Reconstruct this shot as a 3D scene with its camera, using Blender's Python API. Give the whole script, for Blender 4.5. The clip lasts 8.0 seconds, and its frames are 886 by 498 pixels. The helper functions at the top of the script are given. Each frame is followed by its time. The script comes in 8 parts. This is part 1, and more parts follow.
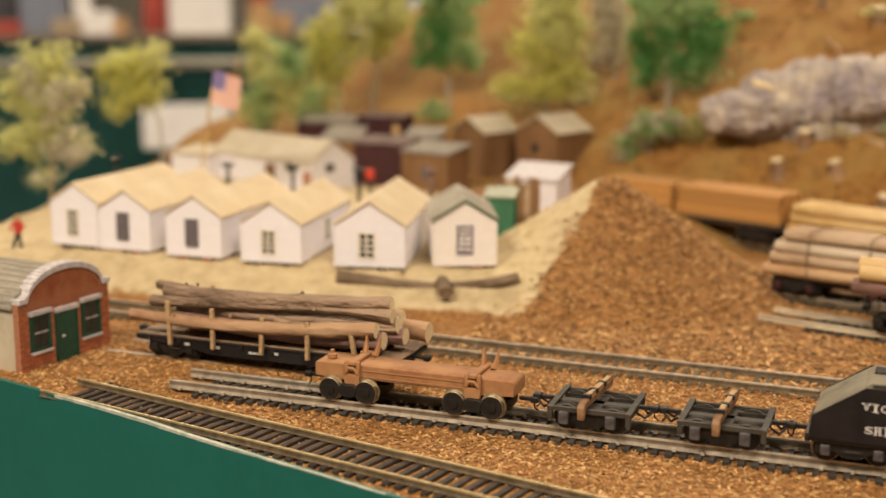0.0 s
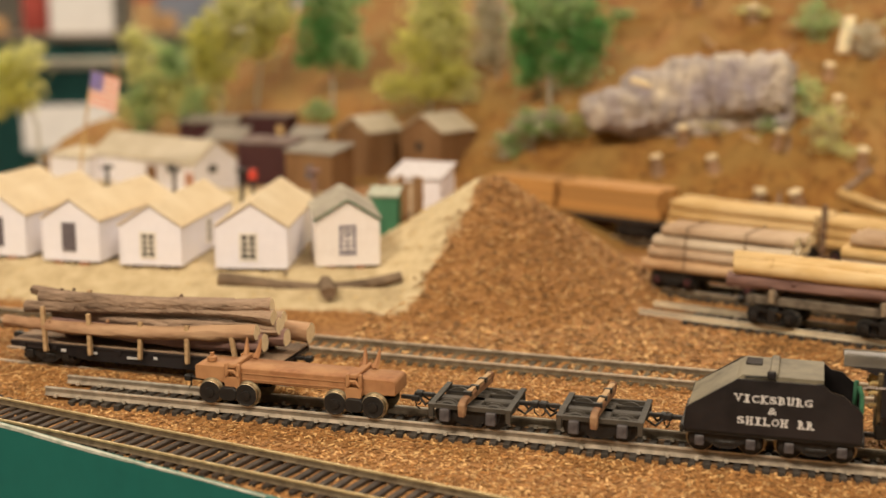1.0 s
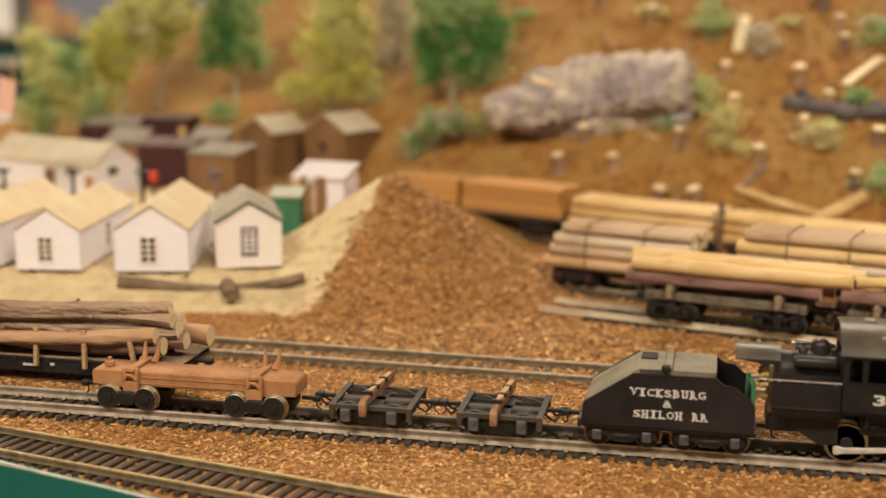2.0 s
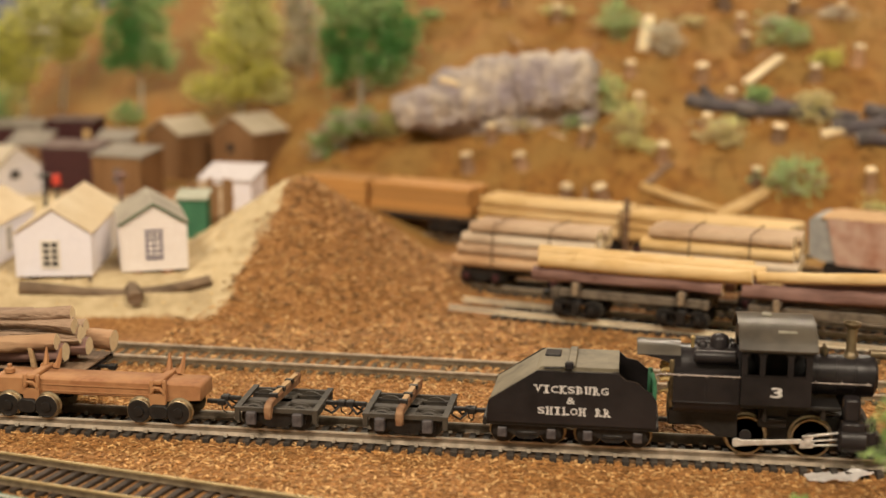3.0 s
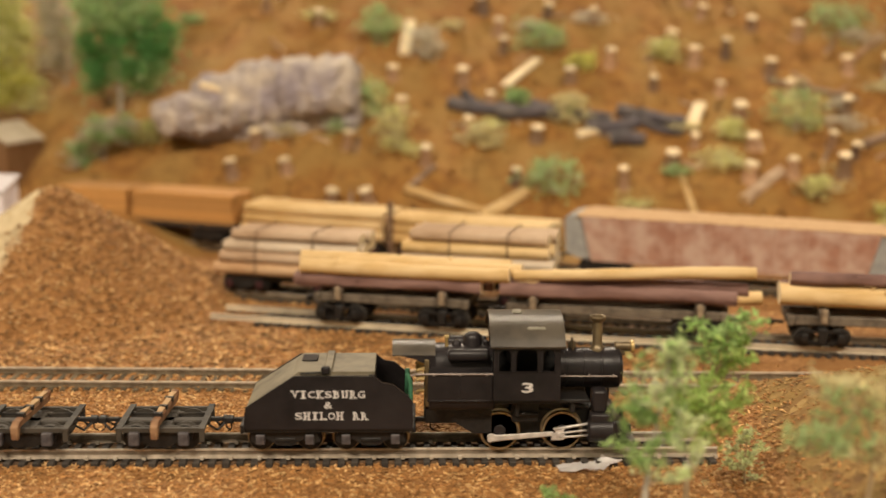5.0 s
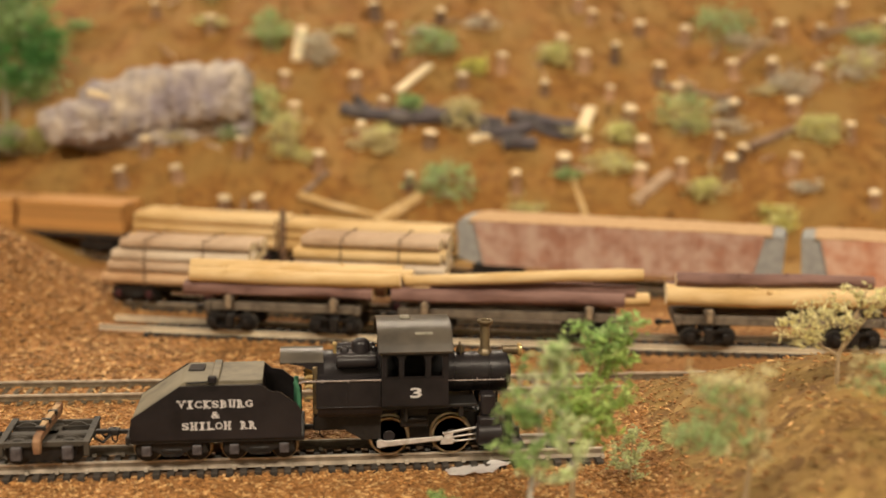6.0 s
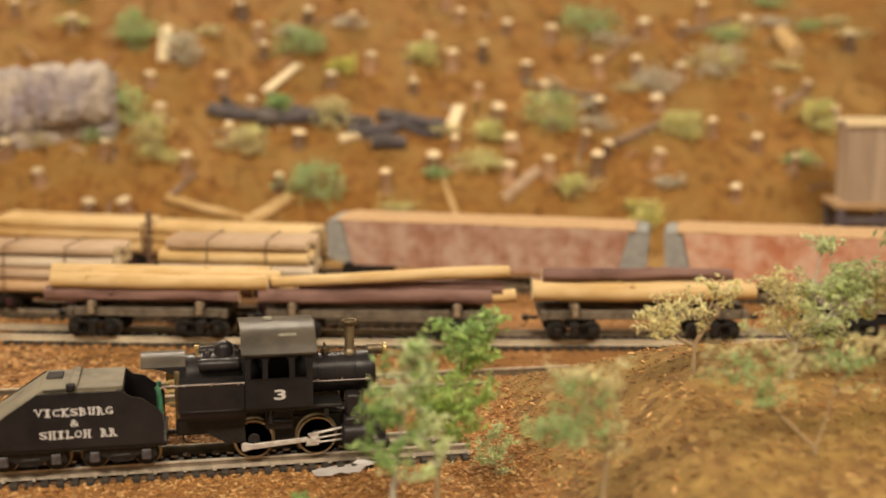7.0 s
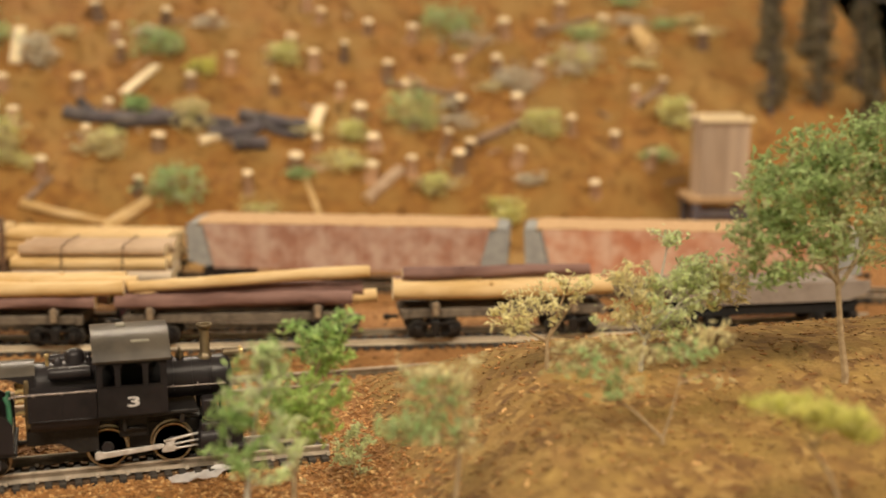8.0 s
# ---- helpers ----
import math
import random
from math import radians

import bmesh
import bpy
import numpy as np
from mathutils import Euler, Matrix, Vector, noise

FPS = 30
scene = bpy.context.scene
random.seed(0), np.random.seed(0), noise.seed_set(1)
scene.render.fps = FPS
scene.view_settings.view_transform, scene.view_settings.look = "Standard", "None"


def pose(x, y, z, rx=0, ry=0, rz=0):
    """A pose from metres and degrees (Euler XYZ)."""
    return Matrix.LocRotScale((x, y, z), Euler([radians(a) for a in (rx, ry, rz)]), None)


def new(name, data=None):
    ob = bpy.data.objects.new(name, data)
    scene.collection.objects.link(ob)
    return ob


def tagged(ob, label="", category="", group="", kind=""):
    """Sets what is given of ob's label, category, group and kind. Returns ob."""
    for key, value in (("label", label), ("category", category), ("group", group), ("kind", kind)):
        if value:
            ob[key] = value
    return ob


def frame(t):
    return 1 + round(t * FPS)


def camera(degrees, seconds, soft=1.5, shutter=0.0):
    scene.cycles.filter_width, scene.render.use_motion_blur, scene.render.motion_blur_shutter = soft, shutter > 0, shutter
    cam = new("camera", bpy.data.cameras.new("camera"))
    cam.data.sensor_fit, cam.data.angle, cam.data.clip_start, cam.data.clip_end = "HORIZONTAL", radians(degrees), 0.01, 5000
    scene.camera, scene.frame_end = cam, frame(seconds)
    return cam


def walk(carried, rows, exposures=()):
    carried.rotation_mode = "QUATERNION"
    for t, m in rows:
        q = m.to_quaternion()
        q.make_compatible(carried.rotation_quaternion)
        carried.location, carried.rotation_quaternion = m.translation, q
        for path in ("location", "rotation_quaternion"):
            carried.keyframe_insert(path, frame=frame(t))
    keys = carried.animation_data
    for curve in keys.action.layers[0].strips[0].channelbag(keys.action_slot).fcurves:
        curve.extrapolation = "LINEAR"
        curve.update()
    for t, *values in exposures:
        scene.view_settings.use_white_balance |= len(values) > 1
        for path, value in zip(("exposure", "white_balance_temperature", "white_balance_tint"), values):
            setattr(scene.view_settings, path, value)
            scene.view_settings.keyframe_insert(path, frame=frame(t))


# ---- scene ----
cam = camera(37.17, 8.0, soft=1.5)
# One unit of the plan below is 1.1 mm; the layout's rail tops lie 1 m above the hall's floor.
K, TABLE = 0.0011, 1.0
ROWS = [
    (0.0, -110.14, -413.06, 147.35, 20.605, -11.247, 0.168), (0.5, -107.75, -412.09, 147.28, 17.998, -11.25, 0.211),
    (1.0, -105.55, -411.89, 147.52, 15.854, -11.279, 0.181), (1.5, -103.01, -412.06, 147.68, 13.724, -11.281, 0.181),
    (3.0, -96.87, -412.41, 148.15, 8.207, -11.286, 0.173), (3.5, -94.44, -412.01, 148.27, 5.702, -11.253, 0.201),
    (4.0, -92.04, -411.82, 148.26, 3.603, -11.21, 0.203), (4.5, -89.58, -411.66, 148.31, 0.927, -11.164, 0.24),
    (6.0, -82.0, -412.81, 148.78, -5.704, -10.824, 0.273), (6.5, -78.74, -413.51, 149.02, -8.385, -10.824, 0.193),
    (7.0, -76.1, -413.74, 148.91, -10.981, -10.849, 0.206), (7.5, -72.58, -414.92, 149.22, -13.703, -10.865, 0.099),
    (8.0, -69.97, -416.22, 149.44, -16.524, -10.877, 0.118),
]


def spot(x, y, z, rz=0, rx=0, ry=0):
    """A pose on the layout, from the plan's units."""
    return pose(x * K, y * K, TABLE + z * K, rx, ry, rz)


walk(cam, [(t, spot(x, y, z, yaw, 90 + pitch) @ pose(0, 0, 0, 0, 0, roll)) for t, x, y, z, yaw, pitch, roll in ROWS])
cam.data.dof.use_dof, cam.data.dof.focus_distance, cam.data.dof.aperture_fstop = True, 0.505, 7.2

# ---- light: a hall with warm ceiling lamps ----
world = bpy.data.worlds.new("hall")
scene.world = world
world.use_nodes = True
world.node_tree.nodes["Background"].inputs[0].default_value = (1.0, 0.9, 0.75, 1)
world.node_tree.nodes["Background"].inputs[1].default_value = 0.25
for lx, ly, size, power in ((-1.1, -1.5, 1.4, 80), (1.0, -1.3, 1.4, 71), (-0.3, 2.1, 1.4, 66), (-2.3, 2.2, 1.4, 52)):
    lamp = bpy.data.lights.new("ceiling_lamp", "AREA")
    lamp.shape, lamp.size, lamp.size_y, lamp.energy, lamp.color = "RECTANGLE", size, 0.3, power, (1.0, 0.842, 0.645)
    new("ceiling_lamp", lamp).matrix_basis = pose(lx, ly, 2.93)
scene.view_settings.exposure = -0.17


# ---- materials ----
def material(name, colour, second, fine=400.0, rough=0.7, metal=0.0, bump=0.3, coarse=60.0, third=None, island=0.0, each=0.0, stretch=(1, 1, 1), depth=0.0004):
    """Two colours mixed by fine grain, a third in coarse patches, relief from the grain."""
    mat = bpy.data.materials.new(name)
    mat.use_nodes = True
    nodes, links = mat.node_tree.nodes, mat.node_tree.links
    bsdf = nodes["Principled BSDF"]
    bsdf.inputs["Roughness"].default_value, bsdf.inputs["Metallic"].default_value = rough, metal
    where, mapping = nodes.new("ShaderNodeTexCoord"), nodes.new("ShaderNodeMapping")
    mapping.inputs["Scale"].default_value = stretch
    links.new(where.outputs["Object"], mapping.inputs["Vector"])

    def grain(scale, detail=4.0):
        node = nodes.new("ShaderNodeTexNoise")
        node.inputs["Scale"].default_value, node.inputs["Detail"].default_value = scale, detail
        links.new(mapping.outputs["Vector"], node.inputs["Vector"])
        ramp = nodes.new("ShaderNodeMapRange")
        ramp.inputs["From Min"].default_value, ramp.inputs["From Max"].default_value = 0.35, 0.65
        links.new(node.outputs["Fac"], ramp.inputs["Value"])
        return ramp.outputs["Result"]

    def mix(fac, a, b):
        node = nodes.new("ShaderNodeMix")
        node.data_type = "RGBA"
        for socket, value in ((node.inputs["Factor"], fac), (node.inputs["A"], a), (node.inputs["B"], b)):
            if isinstance(value, tuple):
                socket.default_value = (*value, 1) if len(value) == 3 else value
            elif isinstance(value, float):
                socket.default_value = value
            else:
                links.new(value, socket)
        return node.outputs["Result"]

    small = grain(fine)
    tint = mix(small, colour, second)
    if third:
        big = grain(coarse, 3.0)
        tint = mix(big, tint, third)
    for amount, kind, out in ((island, "ShaderNodeNewGeometry", "Random Per Island"), (each, "ShaderNodeObjectInfo", "Random")):
        if amount:
            pick, range_, hsv = nodes.new(kind), nodes.new("ShaderNodeMapRange"), nodes.new("ShaderNodeHueSaturation")
            range_.inputs["To Min"].default_value, range_.inputs["To Max"].default_value = 1 - amount, 1 + amount
            links.new(pick.outputs[out], range_.inputs["Value"])
            links.new(range_.outputs["Result"], hsv.inputs["Value"])
            links.new(tint, hsv.inputs["Color"])
            tint = hsv.outputs["Color"]
    links.new(tint, bsdf.inputs["Base Color"])
    if bump:
        node = nodes.new("ShaderNodeBump")
        node.inputs["Strength"].default_value, node.inputs["Distance"].default_value = bump, depth
        links.new(small, node.inputs["Height"])
        links.new(node.outputs["Normal"], bsdf.inputs["Normal"])
    return mat


M_CHIP = material("wood_chip", (0.42, 0.208, 0.062), (0.27, 0.122, 0.034), 700, 0.75, island=0.4)
M_CHIP_PALE = material("pale_wood_chip", (0.66, 0.42, 0.18), (0.50, 0.29, 0.11), 700, 0.75, island=0.3)
M_SANDGRAIN = material("sand_crumb", (0.62, 0.46, 0.22), (0.54, 0.39, 0.18), 700, 0.9, island=0.12)
M_TIE = material("grey_brown_sleeper", (0.055, 0.045, 0.035), (0.028, 0.023, 0.019), 900, 0.75, each=0.35, stretch=(3, 0.4, 1))
M_RAIL_WEB_PALE = material("dusty_rail_web", (0.29, 0.235, 0.175), (0.18, 0.145, 0.105), 250, 0.45, 0.3, 0.1)
M_RAIL_WEB = material("dull_rail_web", (0.20, 0.155, 0.10), (0.11, 0.08, 0.05), 250, 0.5, 0.3, 0.1)
# dark brown that stands in for the shade between sleepers
M_GAP_SHADE = material("sleeper_gap_shade", (0.075, 0.042, 0.022), (0.035, 0.02, 0.012), 500, 0.95, 0.0, 0.4, 90, (0.13, 0.075, 0.035))
M_TIE_BROWN = material("brown_sleeper", (0.055, 0.038, 0.027), (0.028, 0.019, 0.014), 900, 0.75, each=0.3)
M_RAIL = material("nickel_rail", (0.70, 0.64, 0.54), (0.50, 0.43, 0.34), 250, 0.24, 0.4, 0.1)
M_RAIL_BRASS = material("brass_rail", (0.58, 0.46, 0.25), (0.42, 0.32, 0.165), 250, 0.4, 0.5, 0.1)
M_RAIL_OLD = material("weathered_rail", (0.60, 0.53, 0.43), (0.42, 0.35, 0.27), 250, 0.36, 0.35, 0.1)
M_BLACK = material("satin_black_paint", (0.0095, 0.0085, 0.0095), (0.017, 0.0145, 0.016), 260, 0.34, 0.0, 0.12, 40, (0.025, 0.021, 0.022))
M_BLACK.node_tree.nodes["Principled BSDF"].inputs["Specular IOR Level"].default_value = 0.3
# matte black for underframes, and for the shade inside the cab
M_MATTE_BLACK = material("matte_black", (0.004, 0.004, 0.004), (0.008, 0.007, 0.007), 300, 0.9)
M_BLACK_DUST = material("dusty_black_paint", (0.050, 0.041, 0.031), (0.025, 0.021, 0.017), 260, 0.38, 0.0, 0.15, 70, (0.085, 0.070, 0.052))
M_TANK_DUST = material("thick_tan_dust_on_black", (0.165, 0.14, 0.095), (0.09, 0.076, 0.053), 260, 0.6, 0.0, 0.15, 60, (0.22, 0.19, 0.13))
M_IRON = material("dark_cast_iron", (0.009, 0.008, 0.008), (0.017, 0.015, 0.014), 500, 0.5, 0.1, 0.15)
M_TRUCK_GREY = material("dusty_dark_truck", (0.034, 0.028, 0.022), (0.012, 0.011, 0.010), 420, 0.65, 0.0, 0.2, 90, (0.058, 0.048, 0.036))
M_JOURNAL = material("grey_journal_box", (0.10, 0.09, 0.095), (0.05, 0.044, 0.048), 500, 0.5)
M_BRASS = material("dull_brass", (0.72, 0.55, 0.26), (0.50, 0.36, 0.15), 400, 0.3, 0.65, 0.1)
M_TYRE = material("tarnished_brass_tyre", (0.50, 0.42, 0.29), (0.30, 0.24, 0.15), 400, 0.38, 0.85, 0.1)
M_DARKBRASS = material("tarnished_brass", (0.26, 0.20, 0.11), (0.12, 0.09, 0.05), 400, 0.4, 0.7, 0.1)
# pale base colour standing in for the siding rails' bright highlight
M_RAIL_PALE = material("pale_highlight_rail", (0.86, 0.76, 0.56), (0.64, 0.54, 0.38), 250, 0.34, 0.15, 0.1, 30, (0.50, 0.43, 0.33))
M_TIE_DUSTY = material("dusty_half_buried_sleeper", (0.13, 0.095, 0.05), (0.07, 0.05, 0.026), 900, 0.85, each=0.4)
M_CHIP_DULL = material("dull_sawdust_chip", (0.325, 0.155, 0.047), (0.25, 0.112, 0.033), 700, 0.85, island=0.2)
M_CHIP_DARK = material("dark_soil_crumb", (0.19, 0.095, 0.03), (0.12, 0.058, 0.018), 700, 0.9, island=0.3)
M_CHIP_TAN = material("tan_litter", (0.33, 0.205, 0.075), (0.24, 0.14, 0.046), 700, 0.9, island=0.3)
M_STEEL = material("bright_steel", (0.74, 0.70, 0.66), (0.56, 0.52, 0.48), 400, 0.35, 0.35, 0.1)
M_WHITE_INK = material("white_lettering", (0.66, 0.64, 0.63), (0.50, 0.48, 0.47), 900, 0.6)
M_BROWNCAR = material("tan_oxide_paint", (0.34, 0.152, 0.062), (0.25, 0.105, 0.042), 350, 0.75, 0.0, 0.2, 70, (0.41, 0.21, 0.09))
M_BARK = material("grey_brown_bark", (0.25, 0.168, 0.115), (0.085, 0.053, 0.036), 300, 0.9, 0.0, 1.0, 90, (0.37, 0.255, 0.175), stretch=(0.3, 1, 1), depth=0.0012)
M_BARK_RED = material("orange_bark", (0.37, 0.205, 0.11), (0.22, 0.11, 0.055), 420, 0.85, 0.0, 0.7, 120, (0.46, 0.29, 0.17), stretch=(0.3, 1, 1))
M_BARK_PURPLE = material("purplish_bark", (0.17, 0.088, 0.072), (0.085, 0.042, 0.036), 420, 0.85, 0.0, 0.4, 90, (0.24, 0.14, 0.118), stretch=(0.3, 1, 1))
M_CUT = material("sawn_log_end", (0.93, 0.79, 0.53), (0.82, 0.66, 0.41), 900, 0.8, 0.0, 0.2)
M_YELLOW = material("peeled_yellow_wood", (0.61, 0.405, 0.165), (0.48, 0.30, 0.105), 350, 0.7, 0.0, 0.2, 130, (0.70, 0.51, 0.26), stretch=(0.25, 1, 1))
M_TAN = material("peeled_tan_wood", (0.45, 0.30, 0.185), (0.32, 0.205, 0.12), 350, 0.75, 0.0, 0.25, 120, (0.57, 0.43, 0.30), stretch=(0.25, 1, 1))
M_STAKE = material("pale_stake_wood", (0.50, 0.34, 0.18), (0.36, 0.22, 0.11), 500, 0.8)
M_LUMBER = material("orange_lumber", (0.45, 0.205, 0.05), (0.32, 0.13, 0.028), 500, 0.75, 0.0, 0.5, 160, (0.60, 0.33, 0.105), each=0.22, stretch=(0.2, 1, 4))
M_STRAP = material("brown_strap_wire", (0.12, 0.07, 0.04), (0.19, 0.12, 0.07), 600, 0.6)
M_SIDING = material("white_painted_siding", (0.90, 0.88, 0.95), (0.84, 0.82, 0.89), 260, 0.6, 0.0, 0.08, 35, (0.87, 0.84, 0.88))
M_SIDING_WARM = material("cream_painted_siding", (0.92, 0.86, 0.83), (0.84, 0.77, 0.73), 260, 0.6, 0.0, 0.08, 35, (0.87, 0.81, 0.77))
M_ROOF = material("tan_roofing_paper", (0.66, 0.53, 0.345), (0.59, 0.465, 0.30), 300, 0.8, 0.0, 0.12, 40, (0.70, 0.585, 0.41))
M_ROOF_GREY = material("grey_weathered_shingle", (0.33, 0.295, 0.24), (0.23, 0.205, 0.17), 350, 0.85, 0.0, 0.4, 60, (0.41, 0.37, 0.30))
M_ROOF_SHED = material("dull_grey_shed_roof", (0.25, 0.22, 0.18), (0.17, 0.15, 0.125), 350, 0.85, 0.0, 0.4, 60, (0.31, 0.27, 0.225))
M_ROOF_MAROON = material("dusty_maroon_roof", (0.13, 0.075, 0.065), (0.08, 0.042, 0.038), 350, 0.8, 0.0, 0.3, 60, (0.19, 0.14, 0.12))
M_ROOF_PALE = material("pale_tan_roof_board", (0.52, 0.45, 0.335), (0.44, 0.37, 0.265), 300, 0.8, 0.0, 0.2, 50, (0.57, 0.50, 0.39))
M_WINDOW = material("dark_window_pane", (0.028, 0.026, 0.026), (0.05, 0.045, 0.042), 200, 0.3)
M_WINDOW_GREY = material("grey_window_card", (0.17, 0.145, 0.16), (0.11, 0.095, 0.11), 900, 0.6)
M_FRAME = material("cream_window_frame", (0.84, 0.79, 0.70), (0.74, 0.69, 0.60), 500, 0.6)
M_PURPLE = material("blue_grey_window_frame", (0.26, 0.24, 0.30), (0.18, 0.16, 0.21), 500, 0.6)
M_PIER = material("pink_pier_block", (0.55, 0.28, 0.18), (0.42, 0.20, 0.12), 500, 0.8)
M_PIER_DARK = material("dark_pier_block", (0.14, 0.09, 0.06), (0.08, 0.05, 0.035), 500, 0.8)
M_BRICK = material("red_brick", (0.46, 0.135, 0.055), (0.33, 0.085, 0.036), 500, 0.8, 0.0, 0.3, 90, (0.54, 0.21, 0.10), each=0.25)
M_MORTAR = material("red_brown_mortar", (0.42, 0.19, 0.11), (0.34, 0.13, 0.07), 600, 0.9)
M_COPING = material("whitewashed_coping", (0.68, 0.64, 0.66), (0.50, 0.46, 0.48), 350, 0.8, 0.0, 0.2)
M_GREEN = material("dark_green_paint", (0.018, 0.085, 0.055), (0.012, 0.06, 0.04), 350, 0.5, 0.0, 0.1)
M_GREENHUT = material("green_painted_board", (0.05, 0.19, 0.10), (0.03, 0.13, 0.07), 350, 0.65, 0.0, 0.15, stretch=(1, 1, 0.2))
M_PALEROOF = material("pale_green_roof", (0.45, 0.47, 0.38), (0.36, 0.37, 0.29), 350, 0.8)
M_BROWNHUT = material("brown_stained_board", (0.23, 0.115, 0.043), (0.15, 0.072, 0.027), 400, 0.8, 0.0, 0.25, 70, (0.28, 0.155, 0.07), stretch=(1, 1, 0.2))
M_MAROON = material("dark_maroon_paint", (0.072, 0.017, 0.019), (0.045, 0.011, 0.013), 350, 0.6)
M_PINK = material("faded_oxide_hopper_side", (0.42, 0.215, 0.145), (0.34, 0.165, 0.11), 160, 0.7, 0.0, 0.25, 95, (0.55, 0.39, 0.31))
M_REDHOP = material("red_hopper_side", (0.58, 0.25, 0.135), (0.47, 0.18, 0.095), 160, 0.7, 0.0, 0.25, 95, (0.68, 0.45, 0.33))
M_GREYEND = material("blue_grey_hopper_end", (0.37, 0.375, 0.36), (0.28, 0.285, 0.28), 200, 0.75)
M_LOAD = material("sawdust_load", (0.60, 0.40, 0.225), (0.49, 0.31, 0.16), 800, 0.95, 0.0, 0.4)
M_FASCIA = material("teal_green_fascia", (0.010, 0.122, 0.104), (0.008, 0.102, 0.086), 120, 0.45, 0.0, 0.05, 9, (0.013, 0.135, 0.112))
M_EDGE = material("worn_edge_highlight", (0.60, 0.58, 0.50), (0.34, 0.38, 0.31), 200, 0.9, 0.0, 0.3)
M_ROCK = material("grey_plaster_rock", (0.66, 0.57, 0.45), (0.48, 0.415, 0.36), 95, 0.9, 0.0, 0.7, 42, (0.33, 0.285, 0.31), stretch=(1.5, 1, 0.8), depth=0.0013)
M_BURNT = material("charred_log", (0.05, 0.045, 0.048), (0.20, 0.17, 0.15), 150, 0.8, 0.0, 0.9, 70, (0.10, 0.085, 0.10))
M_STUMP = material("stump_bark", (0.46, 0.29, 0.17), (0.27, 0.15, 0.085), 350, 0.9, 0.0, 0.4, each=0.45)
M_STUMPCUT = material("fresh_stump_top", (0.90, 0.76, 0.52), (0.78, 0.62, 0.38), 500, 0.8, 0.0, 0.1, each=0.15)
M_TRUNK = material("pale_twig_bark", (0.46, 0.35, 0.21), (0.32, 0.23, 0.13), 400, 0.9, 0.0, 0.3)
M_TRUNK_GREY = material("grey_twig_bark", (0.52, 0.49, 0.41), (0.36, 0.33, 0.27), 400, 0.9, 0.0, 0.3)
def leafy(*args, **more):
    """A thin leaf that also lets light through."""
    mat = material(*args, bump=0.0, **more)
    nodes, links = mat.node_tree.nodes, mat.node_tree.links
    bsdf, out = nodes["Principled BSDF"], nodes["Material Output"]
    bsdf.inputs["Specular IOR Level"].default_value = 0.2
    glow, blend = nodes.new("ShaderNodeBsdfTranslucent"), nodes.new("ShaderNodeMixShader")
    links.new(bsdf.inputs["Base Color"].links[0].from_socket, glow.inputs["Color"])
    blend.inputs["Fac"].default_value = 0.5
    links.new(bsdf.outputs["BSDF"], blend.inputs[1])
    links.new(glow.outputs["BSDF"], blend.inputs[2])
    links.new(blend.outputs["Shader"], out.inputs["Surface"])
    return mat


M_LEAF = leafy("mid_green_leaf", (0.34, 0.52, 0.18), (0.46, 0.62, 0.27), 250, 0.7, island=0.35)
M_LEAF_BRIGHT = leafy("bright_green_leaf", (0.40, 0.57, 0.16), (0.57, 0.70, 0.28), 250, 0.7, island=0.35)
M_LEAF_SAGE = leafy("sage_green_leaf", (0.60, 0.69, 0.37), (0.73, 0.79, 0.49), 250, 0.8, island=0.3)
M_LEAF_TREE = leafy("shaded_green_leaf", (0.34, 0.46, 0.18), (0.47, 0.57, 0.28), 250, 0.75, island=0.35)
M_LEAF_TIP = leafy("pale_olive_green_leaf", (0.47, 0.53, 0.26), (0.60, 0.64, 0.38), 250, 0.75, island=0.3)
M_LEAF_DEEP = leafy("deep_green_foam", (0.14, 0.37, 0.11), (0.22, 0.46, 0.17), 200, 0.85, island=0.25)
M_LEAF_YELLOW = leafy("yellow_green_foam", (0.70, 0.70, 0.21), (0.80, 0.78, 0.31), 200, 0.85, island=0.25)
M_LEAF_OLIVE = leafy("olive_foam", (0.72, 0.73, 0.33), (0.82, 0.81, 0.44), 200, 0.85, island=0.25)
M_LEAF_PALE = leafy("pale_straw_lichen", (0.72, 0.66, 0.36), (0.80, 0.74, 0.46), 250, 0.85, island=0.25)
M_LEAF_STRAW = leafy("bright_straw_lichen", (0.80, 0.76, 0.40), (0.86, 0.82, 0.52), 250, 0.85, island=0.2)
M_LEAF_FADED = leafy("faded_green_foam", (0.40, 0.58, 0.26), (0.52, 0.66, 0.35), 200, 0.85, island=0.25)
M_LEAF_GREY = leafy("grey_lichen", (0.66, 0.62, 0.50), (0.76, 0.72, 0.60), 250, 0.9, island=0.25)
M_LEAF_DARK = leafy("black_green_needle", (0.25, 0.22, 0.14), (0.33, 0.29, 0.19), 250, 0.9, island=0.3)
M_PAPER = material("crumpled_white_tissue", (0.90, 0.88, 0.87), (0.84, 0.81, 0.80), 200, 0.9)
M_RED = material("red_cloth_paint", (0.60, 0.06, 0.035), (0.50, 0.04, 0.025), 300, 0.6)
M_FLAGBLUE = leafy("faded_blue_paper", (0.46, 0.44, 0.78), (0.52, 0.50, 0.80), 300, 0.8)
M_FLAGRED = leafy("faded_red_paper", (0.94, 0.58, 0.50), (0.90, 0.52, 0.44), 300, 0.8)
M_FLAGWHITE = leafy("faded_white_paper", (0.95, 0.84, 0.78), (0.92, 0.80, 0.74), 300, 0.8)
M_DARKNAVY = material("dark_cloth_paint", (0.04, 0.04, 0.05), (0.02, 0.02, 0.03), 300, 0.7)
